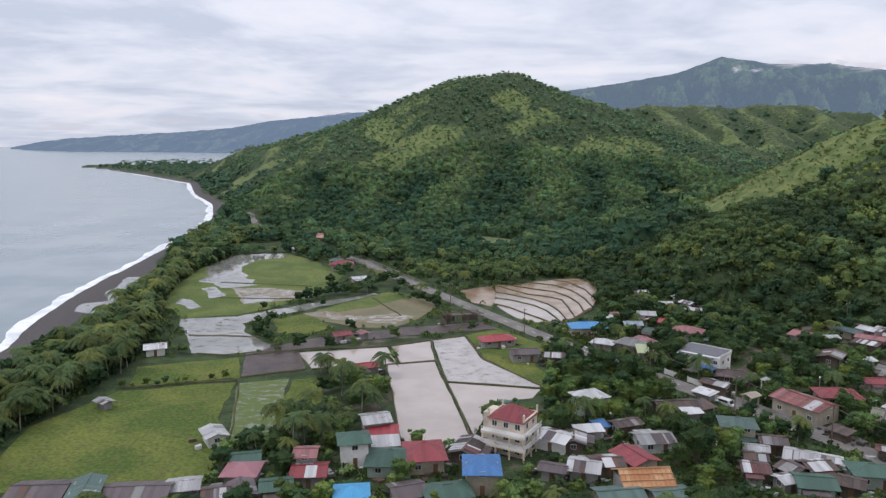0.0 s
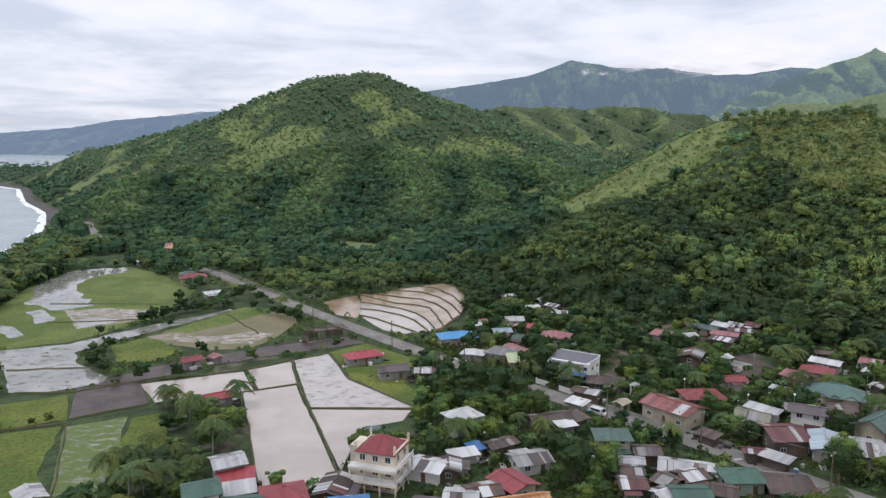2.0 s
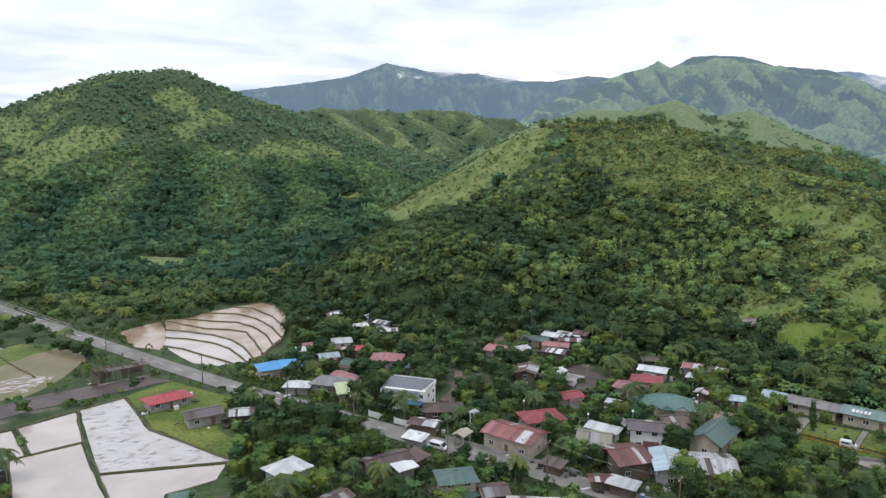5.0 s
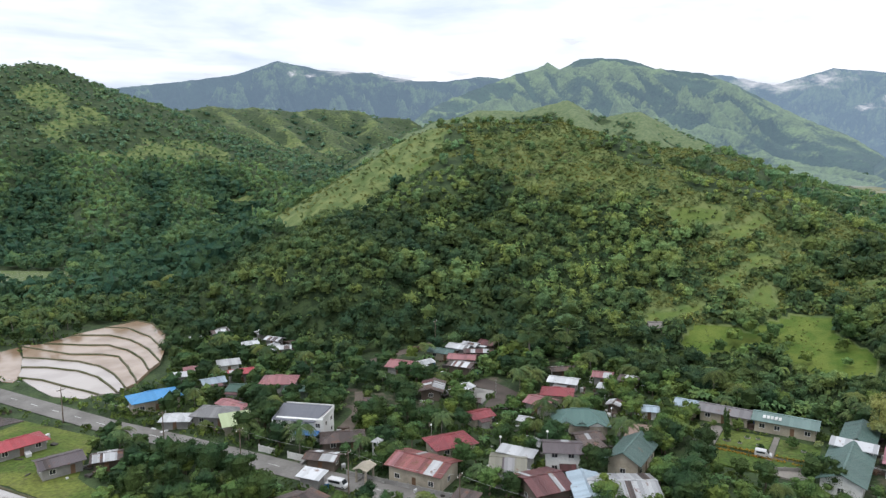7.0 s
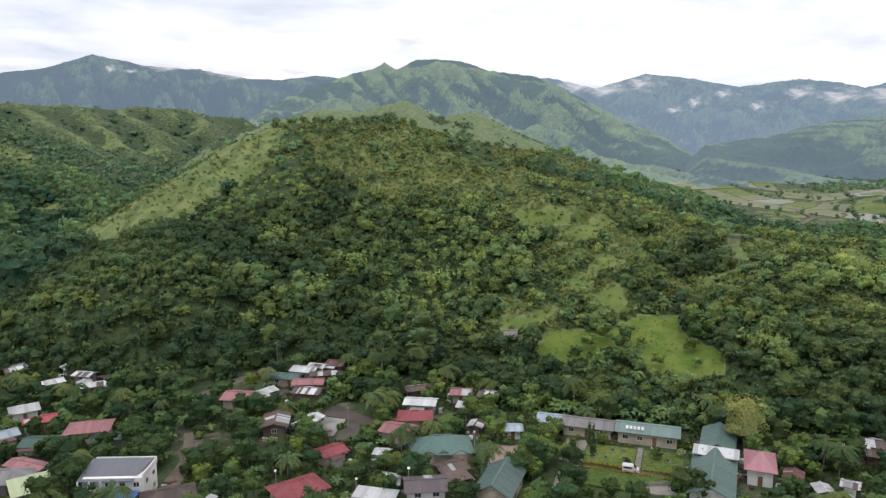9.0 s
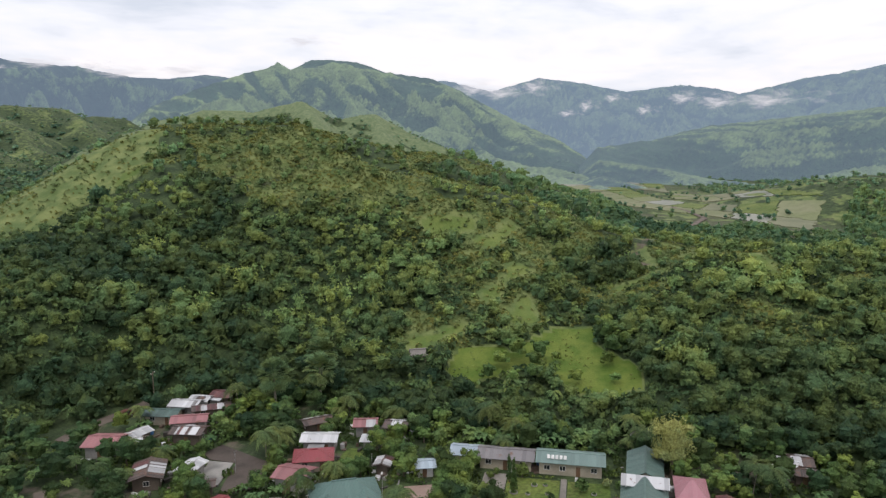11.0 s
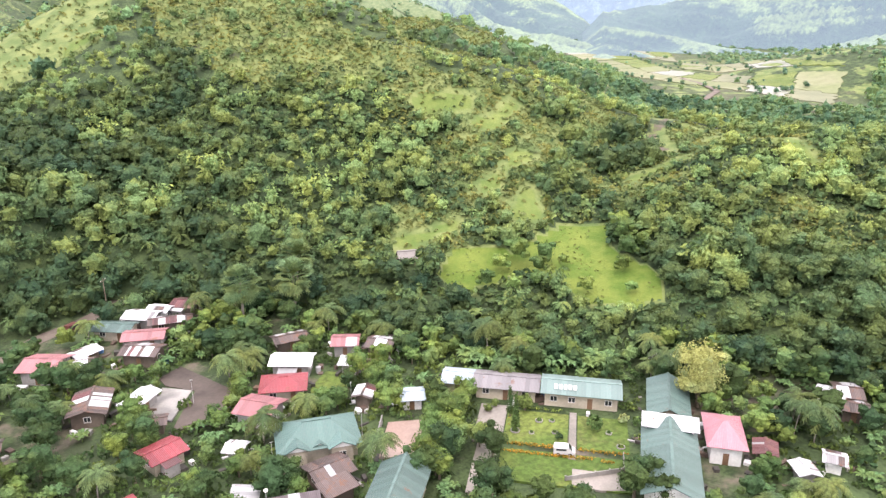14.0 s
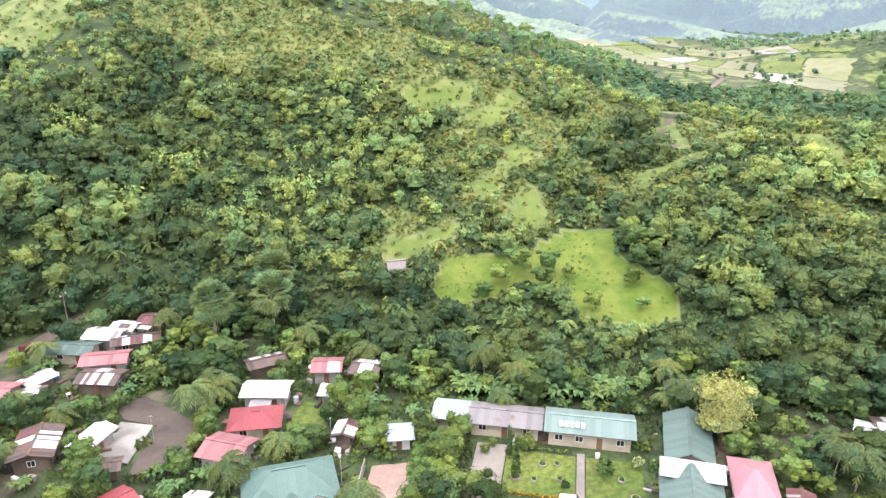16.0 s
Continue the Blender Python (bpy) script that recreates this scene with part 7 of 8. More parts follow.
# woods on the hills, thinning with distance
NEAR_TREES = [crown(lobe_set(k, 2.9, 5.2, 11, 0.0), 330, 0.30, 100 + k, 10) for k in range(5)] + [bamboo_cards(3), bamboo_cards(4), palm_cards(5, 13, 3.0, 4.6, 5)] + [
    np.concatenate([banana_cards(4), banana_cards(5) + [1.2, 0.6, 0.1], banana_cards(6) + [-0.8, 1.0, -0.2]])]
HALF_TREES = [crown(lobe_set(10 + k, 2.9, 5.2, 9, 0.0), 84, 0.5, 120 + k, 6, 5) for k in range(5)] + [bamboo_cards(8, 7, 70), bamboo_cards(9, 7, 70), palm_cards(7, 9, 3.0, 4.4, 4)]
MID_TREES = [crown(lobe_set(20 + k, 3.2, 5.4, 6, -0.3), 14, 1.1, 140 + k, 3, 4) for k in range(5)]
FAR_TREES = [crown(lobe_set(30 + k, 4.4, 5.4, 4, -0.6), 8, 2.0, 160 + k, 2, 4) for k in range(4)]
LAST_TREES = [crown(lobe_set(40 + k, 6.8, 6.0, 4, -0.6), 5, 3.6, 180 + k, 2, 4) for k in range(3)]
# bright bamboo stands and dark groves on the near slopes: x, y, reach
BRIGHT = ((181, 239, 7), (188, 236, 8), (196, 230, 9), (208, 231, 8), (219, 231, 7), (185, 204, 5), (166, 262, 7), (184, 262, 6), (175, 295, 8), (183, 167, 5), (197, 155, 4), (216, 127, 6), (267, 118, 9), (255, 148, 7), (264, 165, 6), (239, 246, 7), (198, 143, 4), (152, 278, 6), (145, 262, 5))
DARK = ((172, 278, 12), (162, 290, 12), (163, 254, 8), (201, 260, 9), (196, 211, 6), (240, 197, 5), (270, 178, 6), (241, 129, 9), (221, 117, 9), (219, 106, 9), (249, 172, 6), (222, 179, 5), (208, 130, 6), (145, 269, 12), (222, 272, 7), (180, 218, 6), (142, 288, 20), (130, 318, 18), (130, 283, 16), (116, 277, 12), (136, 264, 10), (150, 304, 12), (222, 153, 4), (203, 168, 4))


def blobs(x, y, rows):
    a = np.zeros(np.shape(x))
    for bx, by, r in rows:
        a = np.maximum(a, np.exp(-((x - bx) ** 2 + (y - by) ** 2) / (r * r)))
    return a


def rad_near(x, y):
    """1 on the slopes behind the school, fading away from them."""
    return np.exp(-(((x - 225) / 60) ** 2 + ((y - 190) / 75) ** 2))


def wood(name, templates, r0, r1, gap, seed, material, label, size, west=9e9):
    lim = r1 + 60
    x, y, r = jitter_grid(CX - lim, CX + lim, CY - 60, CY + lim, gap, seed)
    rad = np.hypot(x - CX, y - CY)
    ok = (rad > r0) & (rad <= r1) & sector(x, y) & (x < west)
    x, y = x[ok], y[ok]
    z = height(x, y)
    g = grass_amount(x, y)
    edge = ~inside(x, y, VILLAGE) & (x > 62) & (y > 60)
    belongs = (z > 2.6) | edge | (y > 395) | ((x > -20) & (y > 345))
    ok = belongs & (r.random(len(x)) > 1.2 * g) & (z > -0.9) & free(x, y)
    ok &= ~inside(x, y, VALLEY) | (r.random(len(x)) < 0.02)
    x, y, z, g = x[ok], y[ok], z[ok], g[ok]
    clump = fbm(x / 26, y / 26, seed + 5, 3)
    bright, dark = blobs(x, y, BRIGHT), blobs(x, y, DARK)
    # woods taller in gullies, thin on spurs; relief shading put into their tint
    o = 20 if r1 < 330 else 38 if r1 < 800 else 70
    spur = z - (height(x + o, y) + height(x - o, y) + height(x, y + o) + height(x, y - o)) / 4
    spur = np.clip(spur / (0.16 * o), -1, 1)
    n = len(x)
    scale = size(x, y, z) * (0.62 + 0.5 * r.random(n) ** 1.5 + 0.9 * np.maximum(0, clump - 0.45) + 0.55 * (r.random(n) < 0.14))
    scale *= 1 - 0.55 * np.clip(g * 1.4, 0, 1)
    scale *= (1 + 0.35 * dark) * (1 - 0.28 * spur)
    scale = scale * (1 - 0.35 * np.exp(-(((x - 193) / 10) ** 2 + ((y - 160) / 26) ** 2)))
    broad = np.clip(2.6 * (fbm(x / 30, y / 30, seed + 9, 3) - 0.42), 0, 1)
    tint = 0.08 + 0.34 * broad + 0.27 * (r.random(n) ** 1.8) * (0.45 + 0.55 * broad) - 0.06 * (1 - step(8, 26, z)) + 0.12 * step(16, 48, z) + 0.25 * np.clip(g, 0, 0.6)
    # tint lowered over the whole west slope of the near hill
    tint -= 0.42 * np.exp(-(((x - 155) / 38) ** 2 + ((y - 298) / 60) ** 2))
    # darker gullies and lighter spurs; far valley hill lightened in place of haze
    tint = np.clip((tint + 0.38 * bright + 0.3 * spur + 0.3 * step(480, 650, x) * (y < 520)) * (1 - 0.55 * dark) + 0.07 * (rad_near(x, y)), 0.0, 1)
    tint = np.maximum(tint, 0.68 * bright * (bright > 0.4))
    pick = r.integers(0, 5, n) % len(templates)
    if len(templates) > 7:
        pick = np.where((r.random(n) < 0.05 + 0.8 * bright) & (z < 55) & (dark < 0.35), 5 + r.integers(0, 2, n), pick)
        tint = np.where((pick == 5) | (pick == 6), np.clip(tint + 0.12, 0.25, 0.75), tint)
        low = (z < 13) & (r.random(n) < 0.26)
        pick = np.where(low, r.integers(7, len(templates), n), pick)
        scale = np.where(pick >= 7, np.minimum(scale, 0.9), np.minimum(scale, np.where(pick >= 5, 1.45, 1.6)))
    turn = r.uniform(0, 2 * math.pi, n)
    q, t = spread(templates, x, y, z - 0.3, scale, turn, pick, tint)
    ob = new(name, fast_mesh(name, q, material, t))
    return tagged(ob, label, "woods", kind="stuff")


wood("hill_woods", NEAR_TREES, 60, 205, 5.0, 201, M["forest"], "dense green tropical trees and bushes on a hillside", lambda x, y, z: 0.94 + 0.3 * (1 - step(22, 55, z)))
wood("hill_woods", HALF_TREES, 205, 320, 4.6, 205, M["forest"], "green trees and bushes on the upper slopes", lambda x, y, z: 0.82 + 0.3 * (1 - step(22, 55, z)))
wood("hill_woods", MID_TREES, 320, 760, 6.5, 202, M["forest_mid_hazed"], "green trees and scrub covering hills", lambda x, y, z: 1.12 + 0.4 * (1 - step(20, 70, z)))
wood("hill_woods", FAR_TREES, 760, 1300, 9.4, 203, M["forest_far_hazed"], "distant woods on hill slopes", lambda x, y, z: 1.08 + 0 * z)
wood("hill_woods", LAST_TREES, 1300, 2300, 24, 204, M["forest_far_hazed"], "far woods on hill slopes", lambda x, y, z: 1.1 + 0 * z)
wood("coastal_woods", LAST_TREES, 2300, 3500, 26, 206, M["forest_far_hazed"], "far coastal woods on low land", lambda x, y, z: 1.0 + 0 * z, -100)


# round dark trees standing on the near hill's open crest and slopes
LONE = [(231, 380), (236, 376), (241, 371), (246, 367), (251, 361), (255, 355), (258, 347), (261, 338), (264, 331), (267, 324), (269, 319), (214, 350), (209, 351), (202, 345), (195, 336), (209, 312), (203, 298), (198, 302), (213, 273), (253, 293), (258, 288), (262, 285), (259, 270), (273, 220), (267, 286),
        (238, 312), (243, 350), (225, 346), (228, 352), (221, 340), (214, 330), (232, 338), (246, 252), (262, 244), (277, 232), (240, 214)]
lx, ly = np.array(LONE, float).T
lr = np.random.default_rng(31)
q, t = spread(HALF_TREES[:5], lx, ly, height(lx, ly) - 0.4, lr.uniform(0.7, 1.15, len(lx)), lr.uniform(0, 6.28, len(lx)), np.arange(len(lx)) % 5, lr.uniform(0.0, 0.12, len(lx)))
tagged(new("hill_trees", fast_mesh("hill_trees", q, M["forest"], t)), "round dark trees on an open hilltop", "trees", kind="stuff")


# single trees of the village and the coast
def trunk_mesh(tall, r0, r1, lean, seed, limbs=0, spread_r=1.5):
    r = random.Random(seed)
    bm = bmesh.new()

    def tube(points, radii, seg=7):
        rings = []
        for (px, py, pz), rad in zip(points, radii):
            rings.append([bm.verts.new((px + rad * math.cos(2 * math.pi * k / seg), py + rad * math.sin(2 * math.pi * k / seg), pz)) for k in range(seg)])
        for a, b in zip(rings, rings[1:]):
            for k in range(seg):
                bm.faces.new((a[k], a[(k + 1) % seg], b[(k + 1) % seg], b[k]))
        bm.faces.new(rings[-1])

    pts = [(lean * s * s, lean * 0.4 * s * s, tall * s - 0.4) for s in np.linspace(0, 1, 6)]
    tube(pts, [r0 + (r1 - r0) * s for s in np.linspace(0, 1, 6)])
    for k in range(limbs):
        a = k * 2.4 + r.uniform(-0.4, 0.4)
        s = r.uniform(0.5, 0.85)
        bx, by, bz = lean * s * s, lean * 0.4 * s * s, tall * s - 0.4
        q = [(bx + spread_r * u * math.cos(a), by + spread_r * u * math.sin(a), bz + (0.5 + spread_r * 0.7) * u) for u in (0, 0.5, 1)]
        tube(q, [r1 * 0.9, r1 * 0.6, r1 * 0.25], 5)
    return bm


def make_tree(name, label, category, group, trunk, trunk_mat, quads, leaf_mat):
    ob = new(name)
    ob.empty_display_size = 0.5
    part("trunk", trunk, trunk_mat, ob)
    top = new("crown", fast_mesh("crown", quads, leaf_mat))
    top.parent = ob
    return tagged(ob, label, category, group)


PROTO = {"broad": [], "dark": [], "light": [], "palm": [], "banana": []}
for k in range(5):
    lob = lobe_set(50 + k, 3.2, 5.8, 8, 0.8)
    PROTO["broad"].append((trunk_mesh(4.5, 0.24, 0.12, 0.3, k, 4, 1.8), M["bark"], crown(lob, 860, 0.25, 300 + k, 9), M["tree"], "leafy green broadleaf tree among houses", "tree"))
    lob = lobe_set(60 + k, 3.6, 6.4, 9, 0.9)
    PROTO["dark"].append((trunk_mesh(5.0, 0.3, 0.15, 0.3, 10 + k, 4, 2.0), M["bark"], crown(lob, 900, 0.27, 320 + k, 10), M["tree_dark"], "dark green mango tree with a dense crown", "tree"))
for k in range(3):
    lob = lobe_set(70 + k, 2.1, 3.8, 6, 0.4)
    PROTO["light"].append((trunk_mesh(2.6, 0.14, 0.07, 0.15, 20 + k, 3, 1.0), M["bark"], crown(lob, 480, 0.23, 340 + k, 7), M["tree_light"], "small fresh-green garden tree", "tree"))
for k in range(5):
    tall = (6.0, 7.2, 8.4, 6.6, 4.6)[k]
    lean = (0.6, -0.9, 1.2, -0.3, 0.4)[k]
    q = palm_cards(80 + k, 19, 4.1, 0.0, 9) + [lean, lean * 0.4, tall - 0.4]
    PROTO["palm"].append((trunk_mesh(tall, 0.15, 0.09, lean, 30 + k), M["palm_bark"], q, M["palm"], "tall coconut palm with arching fronds", "palm"))
for k in range(3):
    q = np.concatenate([banana_cards(90 + 3 * k), banana_cards(91 + 3 * k) * 0.85 + [1.3, 0.5, 0], banana_cards(92 + 3 * k) * 0.9 + [-0.7, 1.2, 0]])
    PROTO["banana"].append((trunk_mesh(1.7, 0.14, 0.08, 0.0, 40 + k), M["tree_light"], q, M["banana"], "clump of banana plants with broad leaves", "banana plant"))
MADE = {}


WAITING = []


def plant(kind, x, y, scale=1.0, k=None, sink=0.1):
    """Notes a plant; the nearest to the village's middle become things of their own."""
    if kind == "broad" and x < 118 and y > 198:
        kind = "dark"
    k = RNG.randrange(len(PROTO[kind])) if k is None else k
    WAITING.append((kind, k, x, y, scale, RNG.uniform(0.88, 1.15), RNG.uniform(0, 360), sink))


def plant_all():
    room = {"tree": 299, "palm": 200, "banana plant": 230}
    WAITING.sort(key=lambda w: math.hypot(w[2] - 95, w[3] - 150))
    rest = {}
    for kind, k, x, y, scale, tall, turn, sink in WAITING:
        trunk, tm, quads, lm, label, cat = PROTO[kind][k]
        z = gz(x, y) - sink
        if room[cat] <= 0:
            rest.setdefault((kind, k), []).append((x, y, z, scale, math.radians(turn)))
            continue
        room[cat] -= 1
        m = pose(x, y, z, 0, 0, turn)
        if (kind, k) not in MADE:
            name = {"palm": "palm_tree", "banana": "banana_plant"}.get(kind, "tree")
            ob = make_tree(name, label, cat, {"palm": "coconut palms", "banana": "banana plants"}.get(kind, "village trees"), trunk, tm, quads, lm)
            MADE[kind, k] = ob
        else:
            ob = copy_thing(MADE[kind, k], m)
        ob.matrix_basis = m
        ob.scale = (scale, scale, scale * tall)
    for kind in PROTO:
        quads, tints = [], []
        for k in range(len(PROTO[kind])):
            rows = rest.get((kind, k))
            if not rows:
                continue
            px, py, pz, ps, pt = np.array(rows).T
            leaf = PROTO[kind][k][2]
            if kind in ("broad", "dark", "light"):
                leaf = leaf[:220]
            q, t = spread([leaf], px, py, pz, ps, pt, np.zeros(len(px), int), np.random.default_rng(k).random(len(px)) ** 1.6 * 0.6)
            quads.append(q)
            tints.append(t)
            if kind == "palm":
                stem = [[(0.11 * math.cos(a), 0.11 * math.sin(a), -0.4), (0.11 * math.cos(a + 2.1), 0.11 * math.sin(a + 2.1), -0.4), (leaf[0][0][0] + 0.1 * math.cos(a + 2.1), leaf[0][0][1] + 0.1 * math.sin(a + 2.1), leaf[0][0][2]), (leaf[0][0][0] + 0.1 * math.cos(a), leaf[0][0][1] + 0.1 * math.sin(a), leaf[0][0][2])] for a in (0, 2.1, 4.2)]
                q, t = spread([np.array(stem)], px, py, pz, ps, pt, np.zeros(len(px), int), np.zeros(len(px)))
                tagged(new("palm_stems", fast_mesh("palm_stems", q, M["palm_bark"], t)), "grey trunks of coconut palms in a grove", "palms", kind="stuff")
        if quads:
            name = {"palm": "palm_grove", "banana": "banana_grove"}.get(kind, "tree_grove")
            tagged(new(name, fast_mesh(name, np.concatenate(quads), PROTO[kind][0][3], np.concatenate(tints))), {"palm": "coconut palms crowding along the coast and fields", "banana": "banana plants between gardens", "dark": "dark green trees in groves", "light": "small fresh-green trees in gardens"}.get(kind, "leafy green trees in groves"), "trees", kind="stuff")


def grove(x0, x1, y0, y1, gap, seed, mix, size=(0.7, 1.2), cond=None, keep=1.0, house_gap=1.6):
    x, y, r = jitter_grid(x0, x1, y0, y1, gap, seed)
    z = height(x, y)
    ok = free(x, y, house_gap, 6.4) & (z < 4.5) & (z > -0.6) & (r.random(len(x)) < keep) & sector(x, y)
    if cond is not None:
        ok &= cond(x, y)
    kinds = list(mix)
    for a, b in zip(x[ok], y[ok]):
        crowded = 20 < a < 100 and 118 < b < 152
        if crowded and RNG.random() < 0.4:
            continue
        plant(RNG.choices(kinds, [mix[q] for q in kinds])[0], a, b, RNG.uniform(*size) * (0.75 if crowded else 1.0))


grove(-75, 205, 78, 300, 4.0, 401, {"broad": 4.6, "dark": 2.6, "light": 2.4, "palm": 1.3, "banana": 4.0}, (0.58, 1.06), lambda x, y: inside(x, y, VILLAGE), 0.97, 1.7)
# big dark trees beside the road
for bx, by, s in ((46, 196, 1.15), (50, 189, 1.2), (42, 190, 1.0), (54, 183, 1.1), (47, 182, 0.95), (38, 201, 0.85), (55, 172, 1.0), (41, 178, 0.9), (52, 140, 1.25), (52.5, 149, 0.95), (79.5, 151.5, 0.7), (75.5, 153, 0.6), (97, 149, 0.9), (101, 128, 1.2), (118, 125, 1.3), (128, 131, 1.2), (135, 135, 1.1), (133, 146, 0.9), (139, 146, 0.95), (144, 140, 0.9)):
    plant("dark", bx, by, s)
# plants that stand out between the houses
STANDING = {
    "banana": ((140.6, 219.6), (137.3, 211.2), (142.4, 213.7), (146.9, 215.9), (133.5, 210.6), (142.8, 207.9), (147.0, 207.7), (154.5, 171.1), (155.7, 173.7), (126.3, 179.3), (144.6, 220.1), (147.0, 210.7), (137.2, 218.8), (139.4, 207.2), (152.0, 167.4), (129.3, 191.1), (169.3, 160.2), (170.8, 158.3), (173.0, 154.1), (177.2, 146.3), (178.6, 143.8), (179.6, 141.1), (181.0, 138.0), (176.2, 148.4), (180.5, 139.7), (174.6, 151.6)),
    "palm": ((135.8, 198.3), (141.0, 197.8), (142.0, 194.4), (133.5, 192.2), (121.2, 210.8), (118.1, 219.8), (126.3, 226.1), (126.1, 173.6), (115.1, 201.0), (183.5, 103.6), (178.9, 99.4), (139.1, 193.5), (110.1, 207.6)),
    "broad": ((163.2, 198.2), (140.6, 174.5), (150.8, 156.7), (161.9, 170.4), (168.0, 166.7), (151.9, 220.7), (153.8, 214.4), (114.6, 193.5), (156.5, 153.6), (149.5, 150.6), (145.6, 147.2), (160.8, 151.3), (162.5, 132.1), (187.8, 109.1), (196.6, 106.2), (197.2, 101.5), (182.0, 115.3), (190.4, 114.5), (178.6, 108.3)),
    "dark": ((170.0, 167.4), (189.3, 117.3), (176.5, 104.7), (133.7, 161.1)),
}
for kind, places in STANDING.items():
    for bx, by in places:
        if free(np.array([bx]), np.array([by]), 0.8)[0]:
            plant(kind, bx, by, RNG.uniform(0.8, 1.05) if kind in ("banana", "palm") else RNG.uniform(0.6, 0.85))
for bx, by, s in ((107.8, 134.8, 1.25), (58.7, 140.5, 1.3), (77.9, 160.3, 0.6), (82.3, 155.5, 0.65)):
    plant("light" if s < 1 else "broad", bx, by, s)
# fan palms at the foot of the hill
def fan_palm(x, y, tall, seed):
    r = random.Random(seed)
    quads = []
    for k in range(84):
        a, e = k * 2.399, math.radians(r.uniform(-58, 88))
        d = np.array([math.cos(a) * math.cos(e), math.sin(a) * math.cos(e), math.sin(e)])
        w = np.cross(d, [0, 0, 1.0])
        w /= np.linalg.norm(w)
        c = d * r.uniform(1.5, 2.3)
        for j in range(-3, 4):
            f = d * math.cos(j * 0.3) + w * math.sin(j * 0.3)
            n = np.cross(f, np.cross(d, w)) * 0.17
            quads.append([c, c + f * 0.8 + n, c + f * 1.7 - [0, 0, 0.3], c + f * 0.8 - n])
        quads.append([d * 0.2 + w * 0.04, c + w * 0.04, c - w * 0.04, d * 0.2 - w * 0.04])
    q = np.array(quads) * 1.35 + [0, 0, tall]
    ob = make_tree("fan_palm", "grey-green fan palm with a round stiff crown", "palm", "fan palms", trunk_mesh(tall + 0.6, 0.34, 0.26, 0.0, seed), M["palm_bark"], q, M["fan_palm"])
    ob.matrix_basis = pose(x, y, gz(x, y) - 0.1)


# dense trees before the fan palms, in the gardens and along the back of the school
for bx, by, s in ((143.0, 203.0, 1.0), (146.2, 200.6, 0.95), (152.8, 197.4, 1.05), (155.2, 194.6, 0.9), (149.6, 203.8, 1.1), (159.5, 203.2, 1.1), (158.6, 197.6, 1.0), (141.2, 207.4, 0.9)):
    if free(np.array([bx]), np.array([by]), 2.0)[0]:
        plant("dark", bx, by, s)
for bx, by, s in ((147.2, 162.8, 1.25), (153.2, 158.2, 1.45), (150.4, 153.6, 1.3), (141.5, 146.2, 1.6), (145.4, 143.4, 1.35), (159.8, 143.2, 0.8), (173.2, 112.0, 1.1), (197.5, 108.5, 1.5), (201.0, 103.0, 1.4), (150.2, 189.6, 1.2), (165.5, 176.5, 1.3)):
    plant("light", bx, by, s)
for k in range(17):
    bx, by = 168.4 + 14.6 * k / 16 + RNG.uniform(-0.6, 0.6), 161.4 - 23.2 * k / 16 + RNG.uniform(-0.6, 0.6)
    plant("banana", bx, by, RNG.uniform(1.25, 1.6))
column = make_tree("column_tree", "narrow upright dark green tree beside a walk", "tree", "", trunk_mesh(3.0, 0.12, 0.06, 0.0, 88), M["bark"], crown([(0, 0, 1.6, 0.75, 0.75, 1.5), (0.1, 0, 3.4, 0.7, 0.7, 1.6), (0, 0.1, 5.0, 0.45, 0.45, 1.3)], 420, 0.2, 388, 7), M["tree_dark"])
column.matrix_basis = pose(156.4, 144.2, gz(156.4, 144.2))


fan_palm(153.0, 211.0, 11.2, 1)
fan_palm(163.1, 205.2, 10.6, 2)
fan_palm(169.0, 210.5, 10.2, 3)
# round trees beside the school drive, and bushes standing in the clearing
for u, v, s in ((-17.5, 4, 0.85), (-18.5, 9, 1.0), (-17.5, 14, 0.95), (-20, 19, 1.05), (-17.5, 23, 0.9), (-11.5, 1.0, 0.45), (-12.5, 3.2, 0.5), (13.5, 19.5, 0.9), (11.5, 23, 0.95), (15, 24.5, 0.8)):
    c1, s1 = math.cos(math.radians(SCHOOL_TURN)), math.sin(math.radians(SCHOOL_TURN))
    plant("broad" if u < -14 else "light" if v < 5 else "dark", 163.6 + u * c1 + v * s1, 138.2 + u * s1 - v * c1, s)
for bx, by, s in ((206, 172, 1.3), (209, 166, 1.1), (204, 165, 1.0), (211, 162, 0.6), (225, 153, 1.3), (229, 156, 1.1), (222, 150, 0.9), (201, 174, 1.0), (200, 163, 0.8), (201.5, 160, 0.7), (196, 167, 0.8), (219, 149, 1.1), (223, 147, 1.0), (214, 148, 0.8), (191, 189, 0.6), (195, 174, 0.9), (207, 143, 0.6), (203, 152, 0.8)):
    plant("broad", bx, by, s)
# coconut belt along the beach
BELT = lambda x, y: (x > shore_x(y) + np.interp(y, [200, 240, 380, 420], [16, 30, 30, 16])) & (x < np.interp(y, [110, 150, 200, 240, 300, 420, 480], [-88, -96, -92, -98, -118, -124, -128]))
grove(-175, -84, 112, 300, 3.6, 402, {"palm": 8, "dark": 2, "broad": 1}, (0.85, 1.25), BELT, 0.85)
grove(-190, -100, 300, 500, 4.2, 403, {"palm": 6, "dark": 3, "broad": 1}, (0.8, 1.25), BELT, 0.85)
